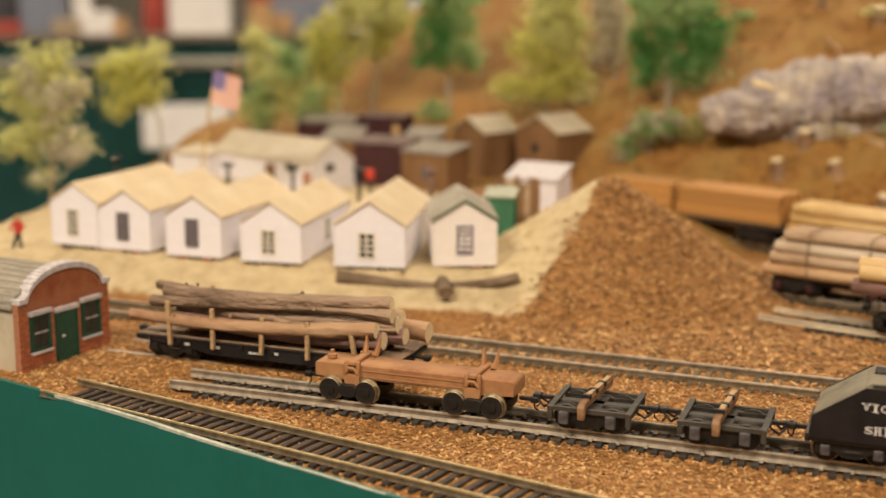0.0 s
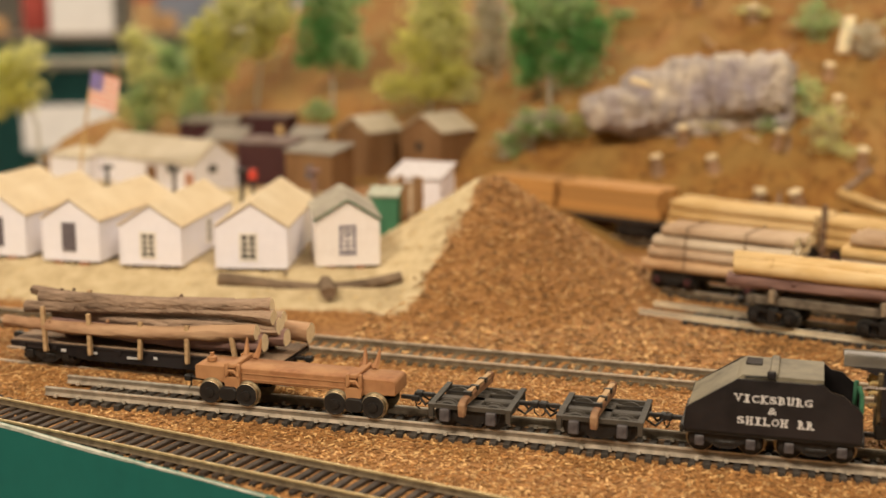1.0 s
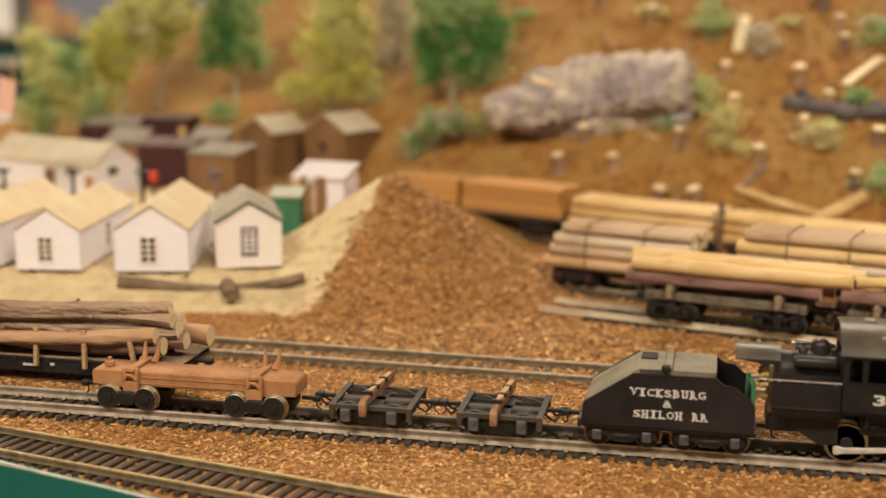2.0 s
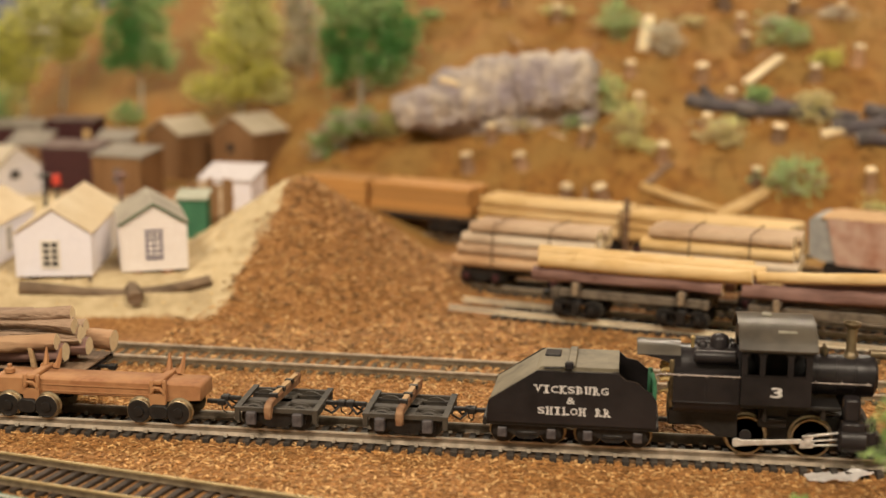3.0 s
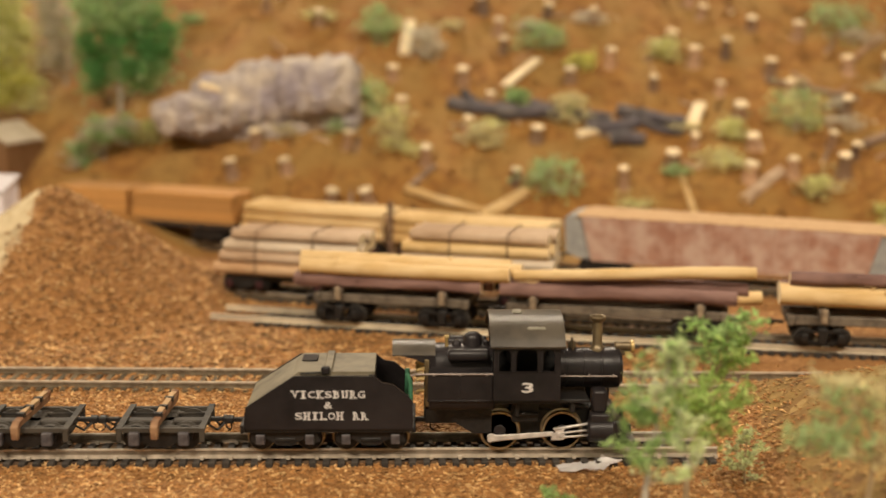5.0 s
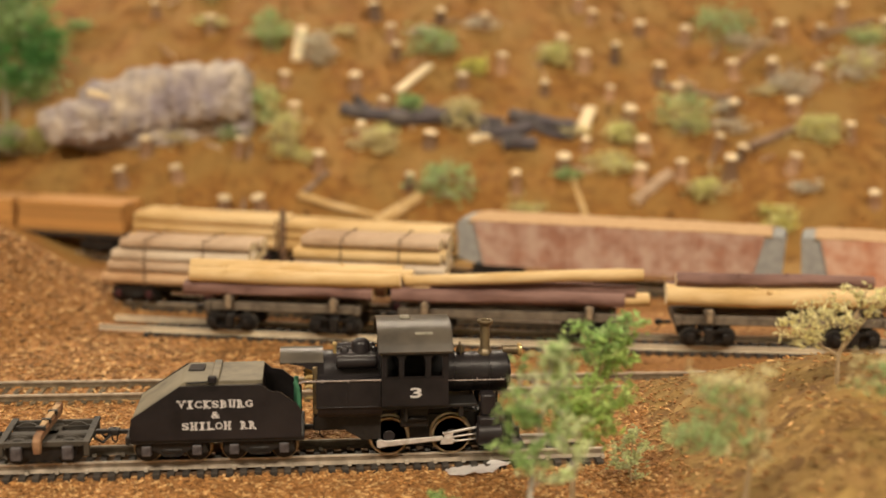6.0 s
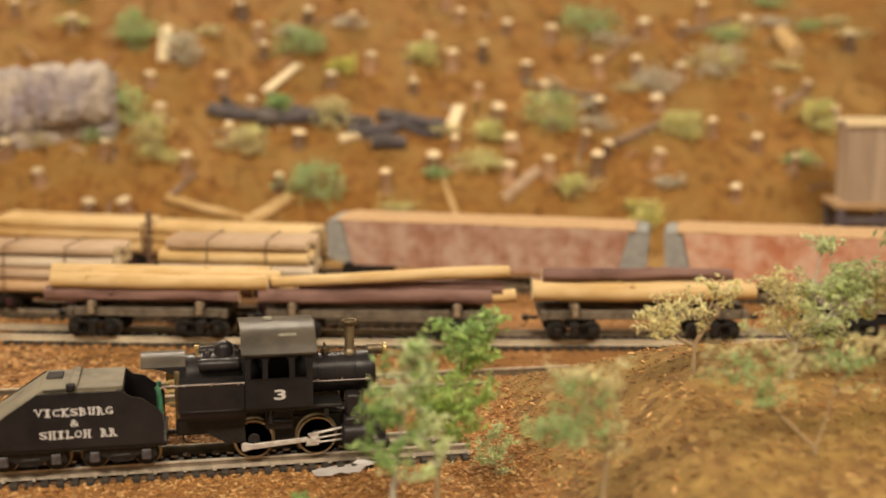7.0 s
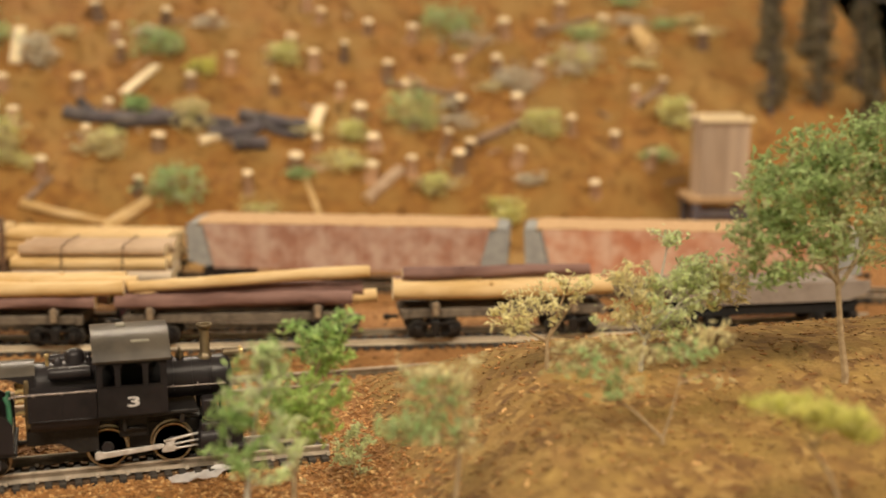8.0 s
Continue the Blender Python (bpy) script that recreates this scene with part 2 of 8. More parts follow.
M_PLASTER = material("hall_wall_paint", (0.78, 0.74, 0.67), (0.74, 0.70, 0.63), 12, 0.8, 0.0, 0.05, 2, (0.76, 0.72, 0.65))
M_CARPET = material("hall_floor_carpet", (0.10, 0.085, 0.07), (0.06, 0.05, 0.04), 150, 0.95, 0.0, 0.3)
M_CLOTH = material("dark_teal_table_skirt", (0.034, 0.15, 0.14), (0.027, 0.12, 0.11), 60, 0.85, 0.0, 0.2, 5, (0.038, 0.165, 0.155))
M_TABLETOP = material("grey_tabletop", (0.34, 0.32, 0.26), (0.26, 0.245, 0.20), 40, 0.7)
M_WHITEBOX = material("white_card_box", (0.88, 0.85, 0.84), (0.82, 0.79, 0.78), 30, 0.7)
M_BOXRED = material("red_card_box", (0.42, 0.07, 0.05), (0.35, 0.05, 0.04), 30, 0.7)
M_BOXTAN = material("tan_card_box", (0.55, 0.34, 0.16), (0.48, 0.28, 0.12), 30, 0.7)
M_BOXTAN_PALE = material("dull_tan_card_box", (0.42, 0.33, 0.22), (0.34, 0.26, 0.17), 30, 0.7)
M_TABLEBROWN = material("dull_brown_tabletop", (0.20, 0.16, 0.12), (0.14, 0.11, 0.08), 30, 0.7)
M_BOXDARK = material("dark_grey_card_box", (0.075, 0.075, 0.085), (0.05, 0.05, 0.06), 30, 0.7)
M_BOXBLUE = material("blue_grey_card_box", (0.22, 0.25, 0.32), (0.18, 0.20, 0.27), 30, 0.7)


# ---- mesh helpers, in plan units ----
def box(bm, x0, x1, y0, y1, z0, z1, bevel=0.0):
    vs = [bm.verts.new((x, y, z)) for z in (z0, z1) for y in (y0, y1) for x in (x0, x1)]
    fs = [bm.faces.new([vs[i] for i in q]) for q in ((0, 2, 3, 1), (4, 5, 7, 6), (0, 1, 5, 4), (2, 6, 7, 3), (0, 4, 6, 2), (1, 3, 7, 5))]
    if bevel:
        edges = {e for f in fs for e in f.edges}
        bmesh.ops.bevel(bm, geom=list(edges), offset=bevel, segments=1, affect="EDGES")
    return vs


def prism(bm, poly, axis, a, b):
    """The polygon (u, v) pushed from a to b along axis: for x it lies in y, z; for y in x, z; for z in x, y."""
    def at(u, v, w):
        return {"x": (w, u, v), "y": (u, w, v), "z": (u, v, w)}[axis]
    lo, hi = [bm.verts.new(at(u, v, a)) for u, v in poly], [bm.verts.new(at(u, v, b)) for u, v in poly]
    n = len(poly)
    faces = [bm.faces.new(lo), bm.faces.new(hi[::-1])] + [bm.faces.new((lo[i], hi[i], hi[(i + 1) % n], lo[(i + 1) % n])) for i in range(n)]
    bmesh.ops.recalc_face_normals(bm, faces=faces)


def tube(bm, points, radii, seg=10, caps=True, wobble=0.0, rng=None, cap_index=0):
    """A round, tapered bar along the points."""
    points = [Vector(p) for p in points]
    radii = radii if isinstance(radii, (list, tuple)) else [radii] * len(points)
    rings = []
    side = None
    for i, p in enumerate(points):
        way = (points[min(i + 1, len(points) - 1)] - points[max(i - 1, 0)]).normalized()
        if side is None:
            side = way.cross(Vector((0, 0, 1)) if abs(way.z) < 0.9 else Vector((1, 0, 0))).normalized()
        side = (side - way * side.dot(way)).normalized()
        up = way.cross(side)
        ring = []
        for k in range(seg):
            a = 2 * math.pi * k / seg
            r = radii[i] * (1 + (rng.uniform(-wobble, wobble) if wobble else 0))
            ring.append(bm.verts.new(p + (side * math.cos(a) + up * math.sin(a)) * r))
        rings.append(ring)
    for a, b in zip(rings, rings[1:]):
        for k in range(seg):
            bm.faces.new((a[k], a[(k + 1) % seg], b[(k + 1) % seg], b[k]))
    if caps:
        for ring in (rings[0][::-1], rings[-1]):
            bm.faces.new(ring).material_index = cap_index


def lathe(bm, profile, centre=(0, 0, 0), axis="z", seg=20):
    """Turns (radius, along) round an axis through centre."""
    cx, cy, cz = centre
    rings = []
    for r, h in profile:
        ring = []
        for k in range(seg):
            a = 2 * math.pi * k / seg
            u, v = r * math.cos(a), r * math.sin(a)
            ring.append(bm.verts.new({"z": (cx + u, cy + v, cz + h), "y": (cx + u, cy + h, cz + v), "x": (cx + h, cy + u, cz + v)}[axis]))
        rings.append(ring)
    faces = []
    for a, b in zip(rings, rings[1:]):
        for k in range(seg):
            faces.append(bm.faces.new((a[k], a[(k + 1) % seg], b[(k + 1) % seg], b[k])))
    faces += [bm.faces.new(rings[0][::-1]), bm.faces.new(rings[-1])]
    bmesh.ops.recalc_face_normals(bm, faces=faces)


def mesh_of(name, bm, mats, smooth=True):
    for v in bm.verts:
        v.co *= K
    mesh = bpy.data.meshes.new(name)
    bm.to_mesh(mesh)
    bm.free()
    for m in mats if isinstance(mats, (list, tuple)) else [mats]:
        mesh.materials.append(m)
    if smooth:
        mesh.shade_smooth()
        mesh.set_sharp_from_angle(angle=radians(38))
        for polygon in mesh.polygons:
            if len(polygon.vertices) > 4:
                polygon.use_smooth = False
    return mesh


def part(name, bm, mats, parent, label="", smooth=True):
    ob = new(name, mesh_of(name, bm, mats, smooth))
    ob.parent = parent
    return tagged(ob, label)


def split_part(name, bm, mats, parent, label="", smooth=True):
    """Each separate island of the bmesh becomes a part of its own."""
    bm.verts.index_update()
    seen = set()
    for start in list(bm.verts):
        if start.index in seen:
            continue
        island, queue = {start.index: start}, [start]
        while queue:
            v = queue.pop()
            for e in v.link_edges:
                o = e.other_vert(v)
                if o.index not in island:
                    island[o.index] = o
                    queue.append(o)
        seen |= set(island)
        one = bmesh.new()
        to = {k: one.verts.new(v.co) for k, v in island.items()}
        for f in {f for v in island.values() for f in v.link_faces}:
            one.faces.new([to[v.index] for v in f.verts]).material_index = f.material_index
        part(name, one, mats, parent, label, smooth)
    bm.free()


def piece(name, mesh, parent, m):
    """One of many alike pieces that share a mesh; m in plan units."""
    ob = new(name, mesh)
    ob.parent = parent
    m = m.copy()
    m.translation *= K
    ob.matrix_basis = m
    return ob


CUBES = {}


def bar(name, x0, x1, y0, y1, z0, z1, mat, parent):
    """A plain bar as a part of its own; alike bars share one mesh."""
    if mat.name not in CUBES:
        bm = bmesh.new()
        box(bm, -0.5, 0.5, -0.5, 0.5, -0.5, 0.5, 0.02)
        CUBES[mat.name] = mesh_of("bar", bm, mat, False)
    ob = new(name, CUBES[mat.name])
    ob.parent = parent
    ob.matrix_basis = Matrix.LocRotScale(Vector((x0 + x1, y0 + y1, z0 + z1)) * (K / 2), None, (abs(x1 - x0), abs(y1 - y0), abs(z1 - z0)))
    return ob


def thing(name, x, y, z, rz, label, category, group="", kind=""):
    ob = new(name)
    ob.empty_display_size = 0.01
    ob.matrix_basis = spot(x, y, z, rz)
    return tagged(ob, label, category, group, kind)


def single(name, bm, mats, x, y, z, rz, label, category, group="", kind="", smooth=True):
    """A thing that is one mesh."""
    ob = new(name, mesh_of(name, bm, mats, smooth))
    ob.matrix_basis = spot(x, y, z, rz)
    return tagged(ob, label, category, group, kind)


def at(x, y, z, rz=0, rx=0, ry=0):
    return pose(x, y, z, rx, ry, rz)


# ---- the lie of the land ----
def table_at(x, rows):
    if x <= rows[0][0]:
        return rows[0][1]
    for (a, u), (b, v) in zip(rows, rows[1:]):
        if x <= b:
            return u + (v - u) * (x - a) / (b - a)
    return rows[-1][1]


def step(a, b, v):
    v = min(1.0, max(0.0, (v - a) / (b - a)))
    return v * v * (3 - 2 * v)


def softmin(a, b, k):
    h = min(1.0, max(0.0, 0.5 + 0.5 * (b - a) / k))
    return b + (a - b) * h - k * h * (1 - h)


def softmax(a, b, k):
    return -softmin(-a, -b, k)


BASE = -4.2
TOE = [(-700, 100), (-459, 108), (-374, 116), (-286, 138), (-255, 150), (-230, 175)]
FOOT = [(-700, 640), (-480, 545), (-400, 505), (-300, 448), (-203, 411), (-50, 392), (340, 338), (500, 316)]
WEST = [(60, -560), (189, -607), (350, -652), (480, -676), (640, -690), (900, -670)]


def front_edge(x):
    return -12.5 - 0.295 * (x + 447)


def terrace_at(x, y):
    return step(0, 42, y - table_at(x, TOE)) * (1 - step(-300, -235, x - 0.25 * (y - 240)))


def mound_side(x, y):
    """How far a place lies past the mound's western foot."""
    return x - 16 - 0.1 * (y + 40)


def height(x, y):
    terrace = terrace_at(x, y)
    z = BASE + 18 * terrace
    d = math.hypot((x + 264) * (1.0 if x > -264 else 0.95), (y - 236) * 0.98)
    z = softmax(z, 56 - 0.68 * d if d > 8 else 52.5 - 0.2 * d, 6)
    z = max(z, BASE + 1.35 * step(66, 76, y + 0.03 * x) * (1 - step(94, 104, y + 0.03 * x)))
    z = max(z, BASE + 3.0 * step(-440, -420, x) * (1 - step(-295, -270, x)) * step(16, 26, y) * (1 - step(56, 68, y)))
    if -412 < x < -15:
        d = y - (-112.2 - 0.21 * x)
        z += 0.55 * step(-5, 0, d) * (1 - step(18, 24, d))
    f = y - table_at(x, FOOT)
    z += 24 * step(-25, 25, f) * (1 - 0.75 * terrace)
    z += 22 * step(430, 560, y) * (1 - step(-640, -592, x))
    if f > 0:
        z += softmin(0.66 * f * step(-720, -590, x + 0.2 * (600 - y)), 190 - 25 * step(330, 470, x), 40)
    m = softmin(softmin(softmin(0.68 * mound_side(x, y), 0.42 * (88 - y), 8), 0.55 * (y + 205), 10), 40.5 + 0.17 * min(0.0, y + 45), 7)
    return softmax(z, BASE - 1 + m, 4)


def relief(x, y):
    """The height with the small unevenness of the modelled ground."""
    p = Vector((x, y, 0))
    hill = step(-30, 40, y - table_at(x, FOOT))
    rough = 0.5 * noise.noise(p / 9) + 0.3 * noise.noise(p / 4) + hill * (3.2 * noise.noise(p / 45) + 1.6 * noise.noise(p / 17))
    return height(x, y) + rough + terrace_at(x, y) * (1.5 * noise.noise(p / 26) + 0.7 * noise.noise(p / 11))


# ---- ground, fascia and hall ----
def ground_material():
    mat = bpy.data.materials.new("layout_ground")
    mat.use_nodes = True
    nodes, links = mat.node_tree.nodes, mat.node_tree.links
    bsdf = nodes["Principled BSDF"]
    bsdf.inputs["Roughness"].default_value = 0.9
    where = nodes.new("ShaderNodeTexCoord")

    def tex(kind, scale, out, detail=None):
        node = nodes.new(kind)
        node.inputs["Scale"].default_value = scale
        if detail is not None:
            node.inputs["Detail"].default_value = detail
        links.new(where.outputs["Object"], node.inputs["Vector"])
        return node.outputs[out]

    def ramp(value, stops):
        node = nodes.new("ShaderNodeValToRGB")
        while len(node.color_ramp.elements) < len(stops):
            node.color_ramp.elements.new(0.5)
        for element, (position, colour) in zip(node.color_ramp.elements, stops):
            element.position, element.color = position, (*colour, 1)
        links.new(value, node.inputs["Fac"])
        return node.outputs["Color"]

    def mix(fac, a, b):
        node = nodes.new("ShaderNodeMix")
        node.data_type = "RGBA"
        links.new(fac, node.inputs["Factor"])
        links.new(a, node.inputs["A"])
        links.new(b, node.inputs["B"])
        return node.outputs["Result"]

    def mask(name, wobble):
        attribute = nodes.new("ShaderNodeAttribute")
        attribute.attribute_name = name
        add, sharpen = nodes.new("ShaderNodeMath"), nodes.new("ShaderNodeMapRange")
        add.operation = "MULTIPLY_ADD"
        links.new(wobble, add.inputs[0])
        add.inputs[1].default_value = 0.9
        links.new(attribute.outputs["Fac"], add.inputs[2])
        sharpen.inputs["From Min"].default_value, sharpen.inputs["From Max"].default_value = 0.78, 1.12
        links.new(add.outputs[0], sharpen.inputs["Value"])
        return sharpen.outputs["Result"]

    cells = nodes.new("ShaderNodeSeparateColor")
    links.new(tex("ShaderNodeTexVoronoi", 640, "Color"), cells.inputs["Color"])
    fine, mid, wide = tex("ShaderNodeTexNoise", 900, "Fac", 3), tex("ShaderNodeTexNoise", 130, "Fac", 4), tex("ShaderNodeTexNoise", 28, "Fac", 4)
    chips = ramp(cells.outputs["Red"], ((0.0, (0.22, 0.098, 0.029)), (0.45, (0.285, 0.130, 0.037)), (0.8, (0.335, 0.162, 0.050)), (1.0, (0.42, 0.225, 0.080))))
    sand = ramp(mid, ((0.3, (0.44, 0.335, 0.195)), (0.5, (0.54, 0.427, 0.25)), (0.7, (0.61, 0.497, 0.31))))
    soil = mix(ramp(wide, ((0.42, (0, 0, 0)), (0.62, (1, 1, 1)))), ramp(mid, ((0.3, (0.19, 0.078, 0.015)), (0.5, (0.285, 0.131, 0.027)), (0.72, (0.37, 0.185, 0.044)))),
               ramp(fine, ((0.35, (0.24, 0.130, 0.032)), (0.65, (0.38, 0.222, 0.062)))))
    moss = mix(ramp(wide, ((0.45, (0, 0, 0)), (0.6, (1, 1, 1)))), ramp(mid, ((0.3, (0.17, 0.094, 0.023)), (0.55, (0.27, 0.165, 0.042)), (0.75, (0.35, 0.225, 0.064)))),
               ramp(fine, ((0.35, (0.18, 0.112, 0.028)), (0.65, (0.31, 0.195, 0.053)))))
    lumps = nodes.new("ShaderNodeSeparateColor")
    links.new(tex("ShaderNodeTexVoronoi", 270, "Color"), lumps.inputs["Color"])
    crumbs = ramp(lumps.outputs["Red"], ((0.0, (0.13, 0.064, 0.018)), (0.5, (0.22, 0.12, 0.033)), (0.85, (0.29, 0.172, 0.05)), (1.0, (0.38, 0.25, 0.09))))
    moss = mix(ramp(tex("ShaderNodeTexNoise", 60, "Fac", 5), ((0.40, (0, 0, 0)), (0.58, (1, 1, 1)))), moss, crumbs)
    tint = chips
    for name, layer in (("sand", sand), ("soil", soil), ("moss", moss)):
        tint = mix(mask(name, mid), tint, layer)
    links.new(tint, bsdf.inputs["Base Color"])
    bump = nodes.new("ShaderNodeBump")
    bump.inputs["Strength"].default_value, bump.inputs["Distance"].default_value = 0.7, 0.0008
    links.new(tex("ShaderNodeTexNoise", 480, "Fac", 4), bump.inputs["Height"])
    links.new(bump.outputs["Normal"], bsdf.inputs["Normal"])
    return mat


def sand_share(x, y):
    """1 on the sand bank of the cabins, 0 on sawdust and chips."""
    on_bank = step(6, 22, y - table_at(x, TOE))
    line = -266 - 0.20 * (236 - y) if y < 236 else -266 - 0.9 * (y - 236)
    line += 5 * noise.noise(Vector((x / 9, y / 14, 2))) + 4 * noise.noise(Vector((x / 4, y / 4, 5)))
    return on_bank * (1 - step(-7, 7, x - line)) * (1 - step(70, 140, y - 300))


def build_ground():
    xs = [-700 + 4.2 * i for i in range(292)]
    ds, d = [], 0.0
    while d < 980:
        ds.append(d)
        d += 4.2 if d < 560 else 11
    verts, faces, masks = [], [], {"sand": [], "soil": [], "moss": []}
    for d in ds:
        for x in xs:
            y = front_edge(x) + d
            x = max(x, table_at(y, WEST))
            verts.append((x * K, y * K, TABLE + relief(x, y) * K))
            masks["sand"].append(sand_share(x, y))
            masks["soil"].append(max(step(-95, -45, y - table_at(x, FOOT)) * (1 - sand_share(x, y)), step(-640, -655, x)))
            masks["moss"].append(step(2, 22, softmin(mound_side(x, y), 0.9 * (90 - y), 10)))
    n = len(xs)
    for j in range(len(ds) - 1):
        for i in range(n - 1):
            q = (j * n + i, j * n + i + 1, (j + 1) * n + i + 1, (j + 1) * n + i)
            if verts[q[1]][0] - verts[q[0]][0] > 1e-5 and verts[q[2]][0] - verts[q[3]][0] > 1e-5:
                faces.append(q)
    mesh = bpy.data.meshes.new("ground")
    mesh.from_pydata(verts, [], faces)
    for name, values in masks.items():
        mesh.attributes.new(name, "FLOAT", "POINT").data.foreach_set("value", values)
    mesh.materials.append(ground_material())
    mesh.shade_smooth()
    tagged(new("ground", mesh), "wood chip, sand and brown soil scenery of a model railway", "ground", kind="structure")


build_ground()


def build_fascia():
    bm = bmesh.new()
    pts = [(x, front_edge(x) - 1.2) for x in range(-560, 541, 20)]
    outline = [(x, y, relief(x, y + 1.2) + 3.2) for x, y in pts]
    for (xa, ya, za), (xb, yb, zb) in zip(outline, outline[1:]):
        for off, flip in ((0.0, False), (-2.0, True)):
            q = [bm.verts.new(p) for p in ((xa, ya + off, -600), (xb, yb + off, -600), (xb, yb + off, zb), (xa, ya + off, za))]
            bm.faces.new(q[::-1] if not flip else q)
        bm.faces.new([bm.verts.new(p) for p in ((xa, ya - 2, za), (xb, yb - 2, zb), (xb, yb, zb), (xa, ya, za))])
    bmesh.ops.remove_doubles(bm, verts=bm.verts, dist=0.01)
    single("trim", bm, M_FASCIA, 0, 0, 0, 0, "teal green painted fascia board along the layout's front", "fascia", kind="structure", smooth=False)
    # worn strip on the fascia's top edge, its pale colour painting the edge highlight
    bm, rng = bmesh.new(), random.Random(5)
    for i in range(700):
        x = -408 + 0.33 * i
        worn = 0.62 + 0.25 * noise.noise(Vector((x / 22, 3, 0))) + 0.1 * noise.noise(Vector((x / 5, 7, 0))) - step(-350, -280, x) * 0.42
        if worn < 0.12:
            continue
        y = front_edge(x) - 3.2
        k = int((x + 560) // 20)
        z = outline[k][2] + (outline[k + 1][2] - outline[k][2]) * ((x + 560) / 20 - k)
        vs = box(bm, x - 0.2, x + 0.2, y - 0.12, y + min(1.9, 0.5 + 1.6 * worn), z - 1.5 * worn * rng.uniform(0.96, 1.04), z + 0.12)
        for v in vs:
            v.co += Vector((0, -0.295 * (v.co.x - x), rng.uniform(-0.05, 0.05)))
    single("trim", bm, M_EDGE, 0, 0, 0, 0, "pale worn strip painted as the highlight on the fascia's top edge", "trim", kind="structure", smooth=False)
    bm = bmesh.new()
    rim = [(-560, front_edge(-560)), *((x, y) for y, x in WEST), (-600, front_edge(-600) + 965), (540, front_edge(540) + 965), (540, front_edge(540))]
    for (xa, ya), (xb, yb) in zip(rim, rim[1:]):
        q = [(xa, ya, relief(xa, ya) - 1), (xb, yb, relief(xb, yb) - 1), (xb, yb, -600), (xa, ya, -600)]
        bm.faces.new([bm.verts.new(p) for p in q])
    bmesh.ops.solidify(bm, geom=bm.faces[:], thickness=6)
    single("trim", bm, M_FASCIA, 0, 0, 0, 0, "teal green side boards of the layout", "fascia", kind="structure", smooth=False)
    bm = bmesh.new()
    for x in (-480, -150, 200, 480):
        for y in (180, 600):
            box(bm, x - 20, x + 20, y - 20, y + 20, -TABLE / K, -40)
    single("trim", bm, M_STAKE, 0, 0, 0, 0, "wooden legs under the layout", "table leg", kind="structure", smooth=False)


build_fascia()


def metre_box(name, x0, x1, y0, y1, z0, z1, mat, label, category, kind="", bevel=0.0):
    bm = bmesh.new()
    cx, cy = (x0 + x1) / 2, (y0 + y1) / 2
    box(bm, (x0 - cx) / K, (x1 - cx) / K, (y0 - cy) / K, (y1 - cy) / K, 0, (z1 - z0) / K, bevel / K)
    ob = single(name, bm, mat, 0, 0, 0, 0, label, category, kind=kind, smooth=False)
    ob.matrix_basis = pose(cx, cy, z0)
    return ob


metre_box("floor", -6, 6, -4, 7, -0.1, 0.0, M_CARPET, "dark carpet floor of the hall", "floor", "structure")
metre_box("ceiling", -6, 6, -4, 7, 3.0, 3.1, M_PLASTER, "cream painted ceiling", "ceiling", "structure")
metre_box("wall_north", -6, 6, 7, 7.15, 0, 3, M_PLASTER, "cream painted hall wall", "wall", "structure")
metre_box("wall_south", -6, 6, -4.15, -4, 0, 3, M_PLASTER, "cream painted hall wall", "wall", "structure")
metre_box("wall_west", -6.15, -6, -4, 7, 0, 3, M_PLASTER, "cream painted hall wall", "wall", "structure")
metre_box("wall_east", 6, 6.15, -4, 7, 0, 3, M_PLASTER, "cream painted hall wall", "wall", "structure")

# the tables of the hall behind the layout
def display_table(x, y, rz, length, width, top, label, top_mat=None):
    ob = thing("display_table", 0, 0, 0, 0, label, "table")
    ob.matrix_basis = pose(x, y, 0, 0, 0, rz)
    bm = bmesh.new()
    box(bm, -length / 2 / K, length / 2 / K, 0, width / K, (top - 0.02) / K, top / K, 4)
    part("tabletop", bm, top_mat or M_TABLETOP, ob, smooth=False)
    bm = bmesh.new()
    n = int(length / 0.03)
    rows = [[bm.verts.new(((-length / 2 + length * i / n) / K, (0.02 + 0.006 * math.sin(i * 1.3)) / K, z / K)) for i in range(n + 1)] for z in (0.02, top - 0.021)]
    for i in range(n):
        bm.faces.new((rows[0][i], rows[0][i + 1], rows[1][i + 1], rows[1][i]))
    bmesh.ops.solidify(bm, geom=bm.faces[:], thickness=3)
    part("skirt", bm, M_CLOTH, ob, "dark teal pleated skirt")
    bm = bmesh.new()
    for lx in (-length / 2 + 0.05, length / 2 - 0.05):
        for ly in (0.08, width - 0.05):
            box(bm, (lx - 0.02) / K, (lx + 0.02) / K, (ly - 0.02) / K, (ly + 0.02) / K, 0, (top - 0.02) / K)
    part("leg", bm, M_IRON, ob, smooth=False)
    return ob


display_table(-1.75, 1.75, 34, 3.2, 0.05, 1.017, "long narrow display shelf with a grey top and dark teal skirt")
display_table(-2.6, 3.0, 34, 4.4, 0.9, 1.012, "farther display table with a brown top and teal skirt", M_TABLEBROWN)


def far_box(along, back, w, d, h, mat, label):
    """A box on the farther table; along counts from the table's left part, in metres."""
    ob = metre_box("card_box", 0, w, 0, d, 1.012, 1.012 + h, mat, label, "box", bevel=0.003)
    ob.matrix_basis = pose(-2.53 + 0.829 * along - 0.559 * back, 3.05 + 0.559 * along + 0.829 * back, 1.012, 0, 0, 34)


